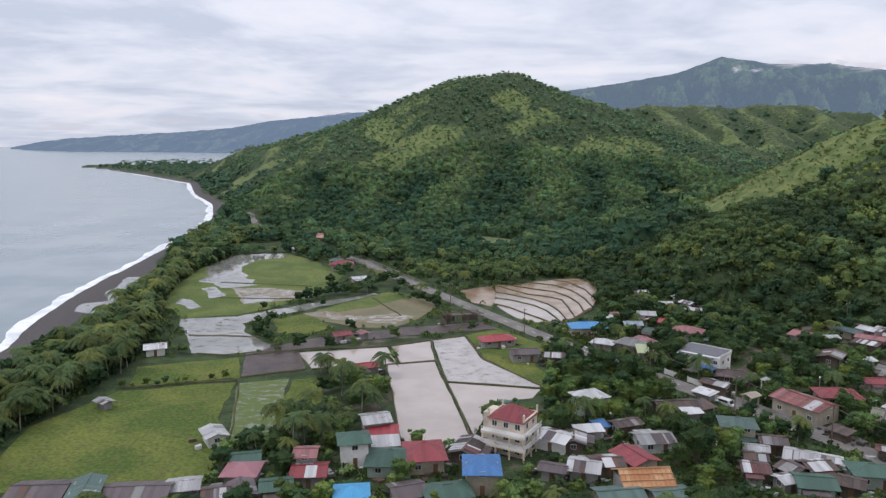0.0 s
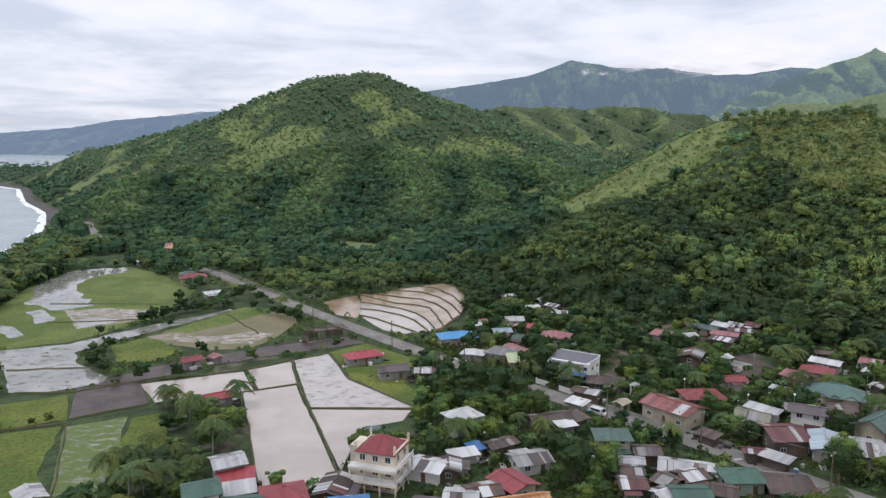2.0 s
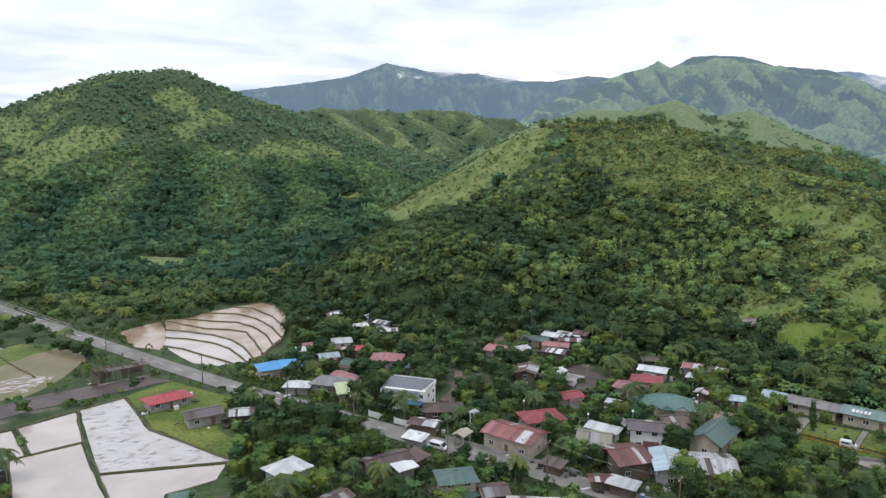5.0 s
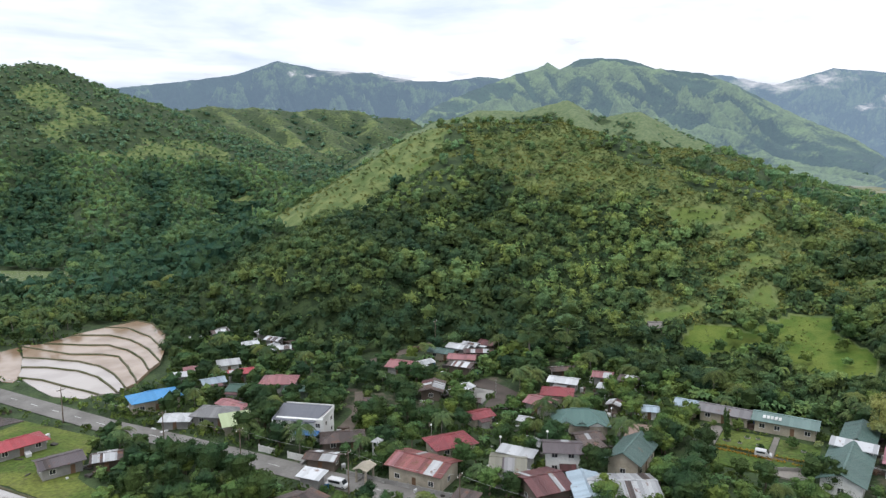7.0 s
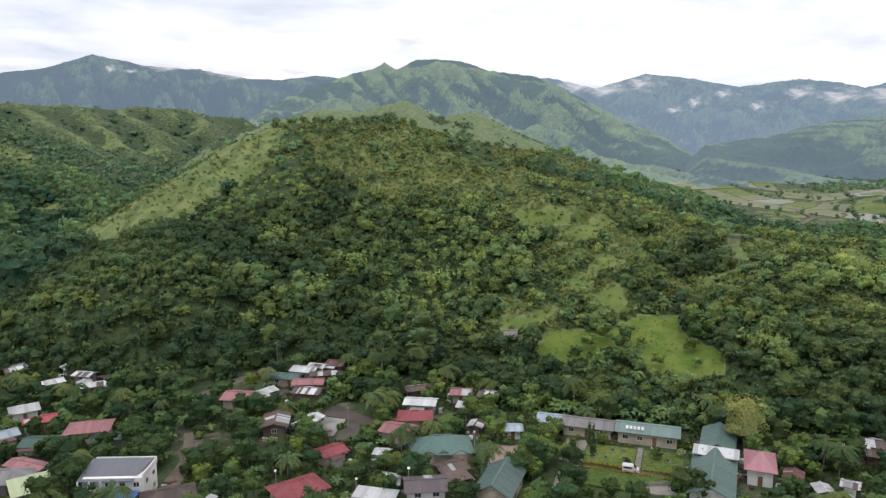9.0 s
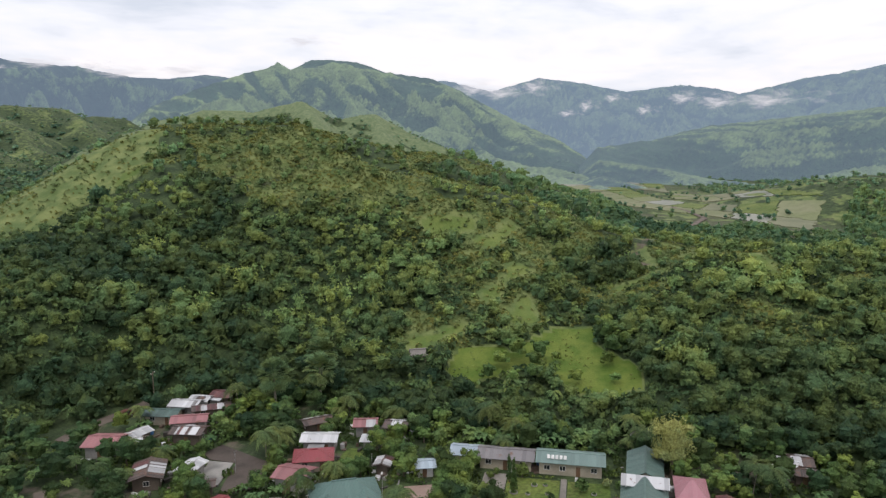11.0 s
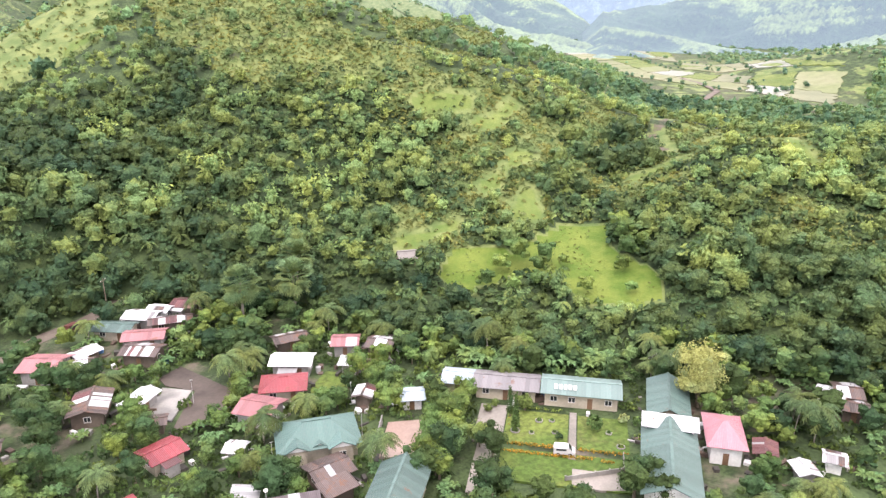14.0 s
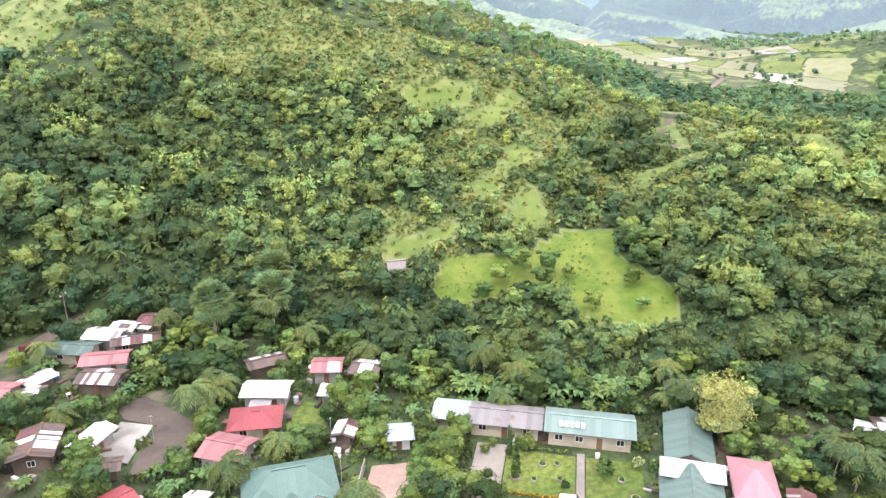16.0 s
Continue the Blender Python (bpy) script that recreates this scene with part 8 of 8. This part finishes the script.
# field edges and farm clumps
grove(-44, -14, 146, 200, 4.0, 404, {"palm": 5, "broad": 2, "light": 1.5, "banana": 3, "dark": 1}, (0.65, 1.1), lambda x, y: (x > -42 + 0.1 * (y - 150)) & (x < -13), 0.75)
grove(-70, 10, 222, 330, 6.0, 405, {"broad": 3, "dark": 3, "light": 2}, (0.45, 0.85), None, 0.30)
grove(-50, 95, 300, 420, 6.5, 406, {"broad": 3, "dark": 3, "palm": 3}, (0.6, 1.1), lambda x, y: segment_far(x, y, HIGHWAY) > 6, 0.5)
grove(-130, -20, 400, 500, 7.5, 407, {"broad": 3, "dark": 3, "palm": 3}, (0.7, 1.15), None, 0.5)
for line, s in (([(-86, 186), (-57, 194)], 0.42), ([(-66, 246), (-57, 229)], 0.55), ([(-96, 228), (-78, 217)], 0.5), ([(-60, 292), (-48, 305), (-30, 320)], 0.7), ([(-20, 306), (0, 280)], 0.6)):
    for (ax, ay), (bx, by) in zip(line, line[1:]):
        n = int(math.hypot(bx - ax, by - ay) / 2.6)
        for q in range(n):
            plant(RNG.choice(("broad", "light", "dark")), ax + (bx - ax) * q / n + RNG.uniform(-1, 1), ay + (by - ay) * q / n + RNG.uniform(-1, 1), s * RNG.uniform(0.7, 1.2))
# the yellow flowering tree by the school
lob = lobe_set(77, 4.0, 10.5, 13, 0.8)
gold = make_tree("flowering_tree", "tall tree covered in pale yellow blossom", "tree", "", trunk_mesh(7, 0.32, 0.16, 0.2, 77, 4, 2.4), M["bark"], crown(lob, 2600, 0.27, 377, 11), M["tree_yellow"])
gold.matrix_basis = pose(178.8, 118.6, gz(178.8, 118.6) - 0.1)
gold.scale = (1.3, 1.3, 1.22)
plant_all()


# low growth: scrub on the open slopes, weeds and hedges between the houses
SCRUB = [crown_cards(lobe_set(200 + k, 1.0, 1.1, 3, -0.1), 8, 0.7, 400 + k) for k in range(4)]
WEEDS = [crown_cards(lobe_set(210 + k, 1.1, 1.3, 3, -0.1), 26, 0.5, 420 + k) for k in range(4)]


def undergrowth(name, templates, box, gap, seed, material, label, cond, size, tint_base):
    x, y, r = jitter_grid(*box, gap, seed)
    z = height(x, y)
    ok = free(x, y, 0.1, 3.9) & (z > -0.8) & sector(x, y) & cond(x, y, z, r)
    x, y, z = x[ok], y[ok], z[ok]
    n = len(x)
    tint = np.clip(tint_base + 1.1 * (fbm(x / 9, y / 9, seed, 3) - 0.5) + 0.4 * (r.random(n) - 0.5), 0, 1)
    q, t = spread(templates, x, y, z, size * (0.5 + 0.9 * r.random(n)), r.uniform(0, 6.28, n), r.integers(0, len(templates), n), tint)
    tagged(new(name, fast_mesh(name, q, material, t)), label, "scrub", kind="stuff")


undergrowth("hill_scrub", SCRUB, (150, 370, 90, 432), 1.35, 501, M["scrub"], "low yellow-green scrub on open slopes", lambda x, y, z, r: (grass_amount(x, y) > 0.2) & (r.random(len(x)) < np.where(grass_amount(x, y) > 0.77, 0.2, 0.9)) & ~inside(x, y, CLEARING) & (z > 5), 1.0, 0.5)
undergrowth("clearing_tufts", SCRUB, (185, 240, 130, 195), 1.3, 508, M["scrub"], "grass tufts and low bushes in a clearing", lambda x, y, z, r: inside(x, y, CLEARING) & (fbm(x / 5, y / 5, 49, 3) > 0.52) & (r.random(len(x)) < 0.5), 0.4, 0.5)
undergrowth("hill_scrub", SCRUB, (-200, 900, 440, 1100), 6.5, 502, M["forest_mid_hazed"], "low scrub on far open slopes", lambda x, y, z, r: (grass_amount(x, y) > 0.2) & (grass_amount(x, y) < 0.75) & ~inside(x, y, VALLEY) & (z > 5) & ~((x > 430) & (x < 870) & (y < 1045)), 2.4, 0.5)
undergrowth("weeds", WEEDS, (-80, 205, 80, 305), 2.1, 503, M["tree"], "weeds, shrubs and hedges between the houses", lambda x, y, z, r: inside(x, y, VILLAGE) & (fbm(x / 12, y / 12, 41, 3) < 0.64) & (r.random(len(x)) < 0.8), 1.15, 0.08)
undergrowth("weeds", WEEDS, (-130, 100, 215, 420), 3.4, 504, M["tree"], "bushes along ditches and field edges", lambda x, y, z, r: (z < 3) & (fbm(x / 15, y / 15, 43, 3) < 0.5), 1.2, 0.15)
# undergrowth tinted very dark so gaps between crowns look shaded
undergrowth("hill_bushes", SCRUB, (95, 330, 70, 330), 2.2, 505, M["forest"], "bushes and vines filling the woods", lambda x, y, z, r: ~inside(x, y, VILLAGE) & ~inside(x, y, CLEARING) & (grass_amount(x, y) < 0.6) & (np.hypot(x - CX, y - CY) < 290) & (z > 1.2), 1.9, 0.02)
undergrowth("beach_scrub", WEEDS, (-190, -80, 112, 500), 2.8, 506, M["tree_dark"], "dark bushes under the coconut palms", lambda x, y, z, r: BELT(x, y), 1.7, 0.1)
undergrowth("hill_bushes", [t[:90] for t in HALF_TREES[:4]], (150, 400, 90, 440), 8.0, 507, M["forest"], "round dark bushes scattered over open slopes", lambda x, y, z, r: (grass_amount(x, y) > 0.2) & (grass_amount(x, y) < 0.78) & (fbm(x / 25, y / 25, 47, 3) > 0.4) & (z > 8), 0.55, 0.02)

# ---------------------------------------------------------------- school garden
def local(x, y):
    """Garden coordinates: u along the school front, v away from it."""
    c, s = math.cos(math.radians(SCHOOL_TURN)), math.sin(math.radians(SCHOOL_TURN))
    return 163.6 + x * c + y * s, 138.2 + x * s - y * c


GZ = gz(158, 136)


def bed(name, u0, u1, v0, v1, dz, material, label, category, wob=0.0):
    return sheet(name, [local(u0, v0), local(u1, v0), local(u1, v1), local(u0, v1)], GZ + dz, material, label, category, wob=wob, drop=0.6)


bed("lawn", -9.0, 1.6, 1.6, 12.0, 0.14, M["lawn"], "clipped lawn with small flower beds", "lawn")
bed("lawn", 3.2, 11.6, 1.6, 12.0, 0.14, M["lawn"], "clipped lawn beside a garden path", "lawn")
bed("lawn", -9.0, 11.6, 13.6, 22.0, 0.12, M["lawn"], "open lawn before the school", "lawn", 0.2)
bed("garden_path", 1.8, 3.0, 0.8, 15.0, 0.18, M["paving"], "straight concrete garden path", "path")
bed("garden_path", -14.0, -9.2, 0.5, 12.5, 0.17, M["paving"], "wide paved walk to the school", "path")
bed("driveway", -13.0, -9.6, 12.8, 26.0, 0.16, M["paving"], "grey school driveway", "driveway", 0.1)
bed("gravel_patch", 2.5, 10.5, 17.5, 21.5, 0.17, M["paving"], "bare patch of grey gravel", "gravel", 0.8)


def hedge(u0, u1, v, high=0.55, thick=0.6, seed=0, mat="hedge"):
    n = int(abs(u1 - u0) / 0.22) * 4
    r = np.random.default_rng(seed)
    c, s = math.cos(math.radians(SCHOOL_TURN)), math.sin(math.radians(SCHOOL_TURN))
    q = crown_cards([(0, 0, 0, 1, 1, 1)], n, 0.3, seed)
    mid = q.mean(1, keepdims=True)
    uu, vv, ww = r.uniform(u0, u1, n), v + r.uniform(-thick / 2, thick / 2, n), r.uniform(0.1, high, n)
    px, py = 163.6 + uu * c + vv * s, 138.2 + uu * s - vv * c
    q = q - mid + np.stack([px, py, GZ + 0.1 + ww], -1)[:, None, :]
    tagged(new("hedge", fast_mesh("hedge", q, M[mat], r.random(n))), "low clipped golden hedge along the lawn", "hedge", "garden hedges")


hedge(-8.8, 1.4, 12.4, seed=1)
hedge(3.4, 11.4, 12.4, seed=2)
hedge(-8.8, 6.0, 14.6, 0.5, 0.5, seed=3)
hedge(7.0, 9.0, 14.9, 0.5, 0.5, seed=6)
hedge(-8.8, -8.4, 6, 0.5, 10, seed=4)
hedge(-8.8, 0.5, 0.9, 0.5, 0.6, 5, "tree")


def ring_bed(u, v, rad):
    x, y = local(u, v)
    ob = empty("flower_ring", x, y, GZ + 0.1)
    bm = bmesh.new()
    k = 18
    rings = []
    for rr, zz in ((rad, 0.0), (rad, 0.28), (rad - 0.11, 0.28), (rad - 0.11, 0.0)):
        rings.append([bm.verts.new((rr * math.cos(2 * math.pi * a / k), rr * math.sin(2 * math.pi * a / k), zz)) for a in range(k)])
    for a, b in zip(rings, rings[1:]):
        for q in range(k):
            bm.faces.new((a[q], a[(q + 1) % k], b[(q + 1) % k], b[q]))
    part("rim", bm, M["concrete"], ob)
    low_plants = new("foliage", fast_mesh("foliage", crown_cards([(0, 0, 0.2, rad * 0.7, rad * 0.7, 0.5)], 60, 0.3, int(rad * 10)), M["tree"]))
    low_plants.parent = ob
    tagged(ob, "round concrete-rimmed flower bed with low plants", "flower bed", "flower beds")


for u, v, rad in ((-7.2, 8.4, 0.8), (-3.4, 4.6, 0.65), (-0.6, 7.8, 0.5), (-4.4, 8.6, 0.45), (8.4, 6.4, 0.55), (10.2, 10.2, 0.7), (-1.2, 4.2, 0.5)):
    ring_bed(u, v, rad)


# the narrow columnar palm and round shrubs in the garden
def column_tree(u, v, tall):
    x, y = local(u, v)
    lob = [(0, 0, tall * f, 0.75 * (1.1 - f), 0.75 * (1.1 - f), tall * 0.14) for f in (0.2, 0.35, 0.5, 0.65, 0.8, 0.92)]
    ob = make_tree("column_tree", "tall narrow dark green garden tree", "tree", "", trunk_mesh(tall * 0.8, 0.12, 0.05, 0.1, 88), M["bark"], crown_cards(lob, 420, 0.45, 88, 0.8, 0.5), M["tree"])
    ob.matrix_basis = pose(x, y, GZ)


column_tree(-7.2, 8.4, 7.5)


def shrub(u, v, s, mat, label):
    x, y = local(u, v)
    ob = make_tree("shrub", label, "shrub", "garden shrubs", trunk_mesh(0.9, 0.08, 0.04, 0.05, int(u * 9) % 50), M["bark"], crown_cards(lobe_set(int(u * 7) % 90, 1.4, 1.9, 5, 0.3), 260, 0.4, int(v * 11) % 90), M[mat])
    ob.matrix_basis = pose(x, y, GZ + 0.1)
    ob.scale = (s, s, s)


shrub(6.0, 5.6, 1.25, "tree", "round leafy green shrub on a lawn")
shrub(0.2, 9.6, 0.55, "tree_dark", "small dark round shrub on a lawn")
shrub(11.0, 2.6, 0.8, "tree_yellow", "yellow flowering shrub by the school wall")
shrub(-6.0, 1.2, 1.3, "tree_light", "bright green shrub before the school")


# ---------------------------------------------------------------- vehicles
def lathe_wheel(parent, x, y, r=0.33, w=0.2):
    bm = bmesh.new()
    bmesh.ops.create_cone(bm, cap_ends=True, segments=16, radius1=r, radius2=r, depth=w, matrix=Matrix.Translation((x, y, r)) @ Matrix.Rotation(math.pi / 2, 4, "X"))
    wheel = part("wheel", bm, M["tyre"], parent)
    bm = bmesh.new()
    bmesh.ops.create_cone(bm, cap_ends=True, segments=12, radius1=r * 0.55, radius2=r * 0.55, depth=w + 0.03, matrix=Matrix.Translation((x, y, r)) @ Matrix.Rotation(math.pi / 2, 4, "X"))
    part("rim", bm, M["steel"], wheel)


def van(x, y, turn, paint, label, long=4.2, high=1.75):
    ob = empty("van", x, y, gz(x, y) + 0.16, turn)
    bm = bmesh.new()
    a, w = long / 2, 0.82
    side = [(-a, 0.35), (a, 0.35), (a, 0.85), (a - 0.5, 1.0), (a - 1.1, high), (-a + 0.1, high), (-a, 1.0)]
    left = [bm.verts.new((px, -w, pz)) for px, pz in side]
    right = [bm.verts.new((px, w, pz)) for px, pz in side]
    bm.faces.new(left)
    bm.faces.new(right[::-1])
    for k in range(len(side)):
        q = (k + 1) % len(side)
        bm.faces.new((left[q], left[k], right[k], right[q]))
    bmesh.ops.recalc_face_normals(bm, faces=bm.faces)
    bmesh.ops.bevel(bm, geom=list(bm.edges), offset=0.07, segments=2, affect="EDGES")
    part("body", bm, paint, ob)
    for s in (-1, 1):
        part("side_window", boxes((-a + 0.4, a - 1.35, s * w - 0.015, s * w + 0.015, 1.05, high - 0.18)), M["glass"], ob)
        part("headlight", boxes((a - 0.03, a + 0.02, s * 0.58 - 0.16, s * 0.58 + 0.16, 0.62, 0.8)), M["frame"], ob)
        for u in (-a + 0.75, a - 0.8):
            lathe_wheel(ob, u, s * (w - 0.06))
    bm = boxes((-0.01, 0.02, -0.7, 0.7, 0, 0.85))
    bmesh.ops.rotate(bm, verts=bm.verts, cent=(0, 0, 0), matrix=Matrix.Rotation(-0.68, 3, "Y"))
    bmesh.ops.translate(bm, verts=bm.verts, vec=(a - 0.47, 0, 1.02))
    part("windscreen", bm, M["glass"], ob)
    tagged(ob, label, "van", "parked vehicles")


van(151.8, 131.4, SCHOOL_TURN + 4, M["car_white"], "small white van parked on the school lawn", 3.4, 1.6)
van(70.5, 172.2, -57, M["car_white"], "white van on the highway", 4.4)
van(131.0, 242.6, 10, M["car_red"], "dark red van on a dirt road", 3.8)


# ---------------------------------------------------------------- walls and fences
def fence(nodes, high, label, material="wall_white", gap=2.4):
    ob = empty("garden_wall", nodes[0][0], nodes[0][1], gz(*nodes[0]))
    back = pose(nodes[0][0], nodes[0][1], gz(*nodes[0])).inverted()
    for (x0, y0), (x1, y1) in zip(nodes, nodes[1:]):
        n = max(1, int(math.hypot(x1 - x0, y1 - y0) / gap))
        t = math.degrees(math.atan2(y1 - y0, x1 - x0))
        d = math.hypot(x1 - x0, y1 - y0) / n
        for k in range(n):
            px, py = x0 + (x1 - x0) * (k + 0.5) / n, y0 + (y1 - y0) * (k + 0.5) / n
            for nm, dims in (("panel", (-d / 2 + 0.12, d / 2 - 0.12, -0.07, 0.07, -0.3, high - 0.15)), ("post", (-d / 2 - 0.12, -d / 2 + 0.12, -0.13, 0.13, -0.3, high))):
                p = part(nm, boxes(dims), M[material], ob)
                p.matrix_parent_inverse = back
                p.matrix_basis = pose(px, py, gz(px, py), 0, 0, t)
    tagged(ob, label, "wall", "garden walls")


fence([(63.2, 198.5), (65.9, 193.6)], 1.5, "white garden wall before a house")
fence([(67.3, 191.3), (69.6, 187.8)], 1.5, "white garden wall beside the road")
fence([(145.6, 128.0), (152.8, 121.6), (156.8, 123.4)], 1.2, "weathered grey concrete wall of the school grounds", "concrete")
fence([(133.3, 156.0), (142.2, 161.5)], 1.8, "grey block wall beside a courtyard", "wall_block")
fence([(123.5, 168.0), (121.6, 160.2)], 1.6, "grey block wall round a villa", "wall_block")
fence([(74.5, 176.5), (92.2, 147.6)], 1.1, "low mossy wall along the road", "wall_block")


# ---------------------------------------------------------------- roadside and yard clutter
CL = random.Random(21)


def water_tank(x, y):
    ob = empty("water_drum", x, y, gz(x, y))
    bm = bmesh.new()
    bmesh.ops.create_cone(bm, cap_ends=True, segments=14, radius1=0.5, radius2=0.5, depth=1.2, matrix=Matrix.Translation((0, 0, 0.6)))
    part("drum", bm, M[CL.choice(("roof_blue", "steel", "wall_white"))], ob)
    bm = bmesh.new()
    bmesh.ops.create_cone(bm, cap_ends=True, segments=14, radius1=0.52, radius2=0.2, depth=0.18, matrix=Matrix.Translation((0, 0, 1.29)))
    part("lid", bm, M["steel"], ob)
    tagged(ob, "round water drum standing by a house", "drum", "water drums")


def dish(x, y, z):
    ob = empty("satellite_dish", x, y, z, CL.uniform(0, 360))
    bm = bmesh.new()
    k, rings = 14, []
    for rr in (0.05, 0.16, 0.3):
        rings.append([bm.verts.new((rr * math.cos(2 * math.pi * a / k), rr * 0.9 * math.sin(2 * math.pi * a / k), rr * rr * 0.9)) for a in range(k)])
    bm.faces.new(rings[0])
    for a, b in zip(rings, rings[1:]):
        for q in range(k):
            bm.faces.new((a[q], a[(q + 1) % k], b[(q + 1) % k], b[q]))
    bmesh.ops.rotate(bm, verts=bm.verts, cent=(0, 0, 0), matrix=Matrix.Rotation(0.8, 3, "X"))
    bmesh.ops.translate(bm, verts=bm.verts, vec=(0, 0, 0.55))
    part("bowl", bm, M["frame"], ob)
    part("mast", boxes((-0.03, 0.03, -0.03, 0.03, gz(x, y) - z - 0.1, 0.6)), M["steel"], ob)
    tagged(ob, "white satellite dish on a house roof", "dish", "satellite dishes")


for k, (hx, hy, hw, hd, ht) in enumerate(FOOTPRINTS):
    if 60 < hx < 165 and 115 < hy < 235 and k % 3 == 0:
        c, s = math.cos(math.radians(ht)), math.sin(math.radians(ht))
        water_tank(hx + (hw / 2 + 0.9) * c, hy + (hw / 2 + 0.9) * s)
for dx, dy, dz in ((100.5, 160.5, 5.2), (104.8, 163.2, 5.4), (96.5, 178.0, 5.0), (127.2, 194.0, 5.2), (121.5, 166.0, 6.0), (112.0, 156.2, 7.4), (144.6, 171.0, 4.4), (137.0, 161.5, 5.6)):
    dish(dx, dy, dz)

# planks, sheets, basins, crates and washing heaped about the yards
def yard_odds():
    r = np.random.default_rng(77)
    quads, tints = [], []
    for hx, hy, hw, hd, ht in FOOTPRINTS:
        if not (-60 < hx < 205 and 80 < hy < 300):
            continue
        c, s = math.cos(math.radians(ht)), math.sin(math.radians(ht))
        for k in range(int(r.integers(5, 12))):
            side = r.integers(0, 4)
            a, b = (hw / 2 + r.uniform(0.2, 1.6)) * (1 if side == 0 else -1), r.uniform(-0.55, 0.55) * hd
            if side > 1:
                a, b = r.uniform(-0.55, 0.55) * hw, (hd / 2 + r.uniform(0.2, 1.6)) * (1 if side == 2 else -1)
            x, y = hx + a * c - b * s, hy + a * s + b * c
            w, d, h = r.uniform(0.25, 1.1), r.uniform(0.15, 0.6), r.uniform(0.15, 0.9) ** 1.5 + 0.1
            t = r.uniform(0, math.pi)
            ux, uy = math.cos(t), math.sin(t)
            z0 = gz(x, y) - 0.05
            p = [(x + i * w * ux - j * d * uy, y + i * w * uy + j * d * ux) for i, j in ((-1, -1), (1, -1), (1, 1), (-1, 1))]
            tilt = r.uniform(-0.25, 0.25) * w
            up = [(*p[m], z0 + h + (tilt if m in (1, 2) else 0)) for m in range(4)]
            lo = [(*q, z0) for q in p]
            quads += [up] + [[lo[m], lo[(m + 1) % 4], up[(m + 1) % 4], up[m]] for m in range(4)]
            tints += [r.random()] * 5
    tagged(new("yard_odds", fast_mesh("yard_odds", np.array(quads), M["odds"], np.array(tints))), "planks, metal sheets, crates and basins about the yards", "clutter", kind="stuff")


yard_odds()
house("shed", 64, 474, 9, 5, 2.4, 20, "gable", "white", "block", "white farm shed at the foot of a hill", category="shed")
house("shed", 79, 441, 8, 6, 2.6, 5, "gable", "white", "block", "small pale farm building at the foot of a hill", category="shed")
# fields on the floor of the far valley, parted by banks and rows of trees
def valley_fields(a, b, c, d, across, along, seed):
    """Parcels of a four-cornered piece of valley floor."""
    r = random.Random(seed)
    for i in range(across):
        for j in range(along):
            def at(u, v):
                x0, y0 = a[0] + (b[0] - a[0]) * u, a[1] + (b[1] - a[1]) * u
                x1, y1 = d[0] + (c[0] - d[0]) * u, d[1] + (c[1] - d[1]) * u
                return x0 + (x1 - x0) * v, y0 + (y1 - y0) * v
            e = 0.02
            ring = [at((i + e) / across, (j + e) / along), at((i + 1 - e) / across, (j + e) / along), at((i + 1 - e) / across, (j + 1 - e) / along), at((i + e) / across, (j + 1 - e) / along)]
            mat, label = r.choice((("valley_grey", "grey-green fallow field in the valley"), ("valley_grey", "grey-green fallow field in the valley"), ("rice", "green rice field in the valley"), ("valley_wet", "wet grey paddy in the valley"), ("valley_brown", "bare brown field in the valley")))
            sheet("valley_field", ring, 0.7, M[mat], label, wob=3, drop=1.5, drape=True)


valley_fields((700, 245), (800, 388), (890, 368), (800, 262), 3, 2, 1)
valley_fields((800, 388), (960, 505), (1050, 472), (890, 368), 3, 2, 2)
valley_fields((830, 268), (905, 365), (1020, 405), (970, 322), 2, 3, 3)
valley_fields((975, 515), (1150, 640), (1250, 590), (1060, 475), 3, 2, 4)
valley_fields((1020, 405), (1070, 465), (1255, 580), (1300, 520), 2, 3, 5)
valley_fields((650, 170), (702, 243), (798, 260), (775, 180), 2, 2, 6)
valley_fields((790, 182), (832, 266), (968, 320), (885, 270), 2, 2, 7)
strip("valley_river", [(1210, 640), (1260, 600), (1330, 590), (1400, 560)], 16, lambda x, y: gz(x, y) + 0.6, M["paddy"], "pale river bend in the valley", "river", wob=0.5)
strip("valley_road", [(600, 250), (690, 262), (760, 300), (800, 330)], 5, lambda x, y: gz(x, y) + 0.8, M["dirt"], "narrow pale road through fields", "road")
rows = []
for (x0, y0), (x1, y1) in (((690, 240), (800, 385)), ((800, 388), (960, 508)), ((830, 268), (910, 368)), ((890, 368), (1050, 472)), ((960, 320), (1020, 400)), ((780, 260), (700, 228)), ((1000, 330), (1300, 515)), ((905, 365), (1010, 404)), ((1050, 472), (1240, 588)), ((640, 260), (760, 190)), ((760, 240), (900, 200))):
    n = int(math.hypot(x1 - x0, y1 - y0) / 7)
    rows += [(x0 + (x1 - x0) * k / n + CL.uniform(-5, 5), y0 + (y1 - y0) * k / n + CL.uniform(-5, 5)) for k in range(n) if CL.random() < 0.6]
tx, ty = np.array(rows).T
q, t = spread(MID_TREES, tx, ty, height(tx, ty), np.array([CL.uniform(0.5, 1.2) for _ in rows]), tx * 0, np.arange(len(tx)) % 5, np.array([CL.uniform(0, 0.5) for _ in rows]))
tagged(new("field_trees", fast_mesh("field_trees", q, M["forest_far_hazed"], t)), "rows of trees between valley fields", "trees", kind="stuff")
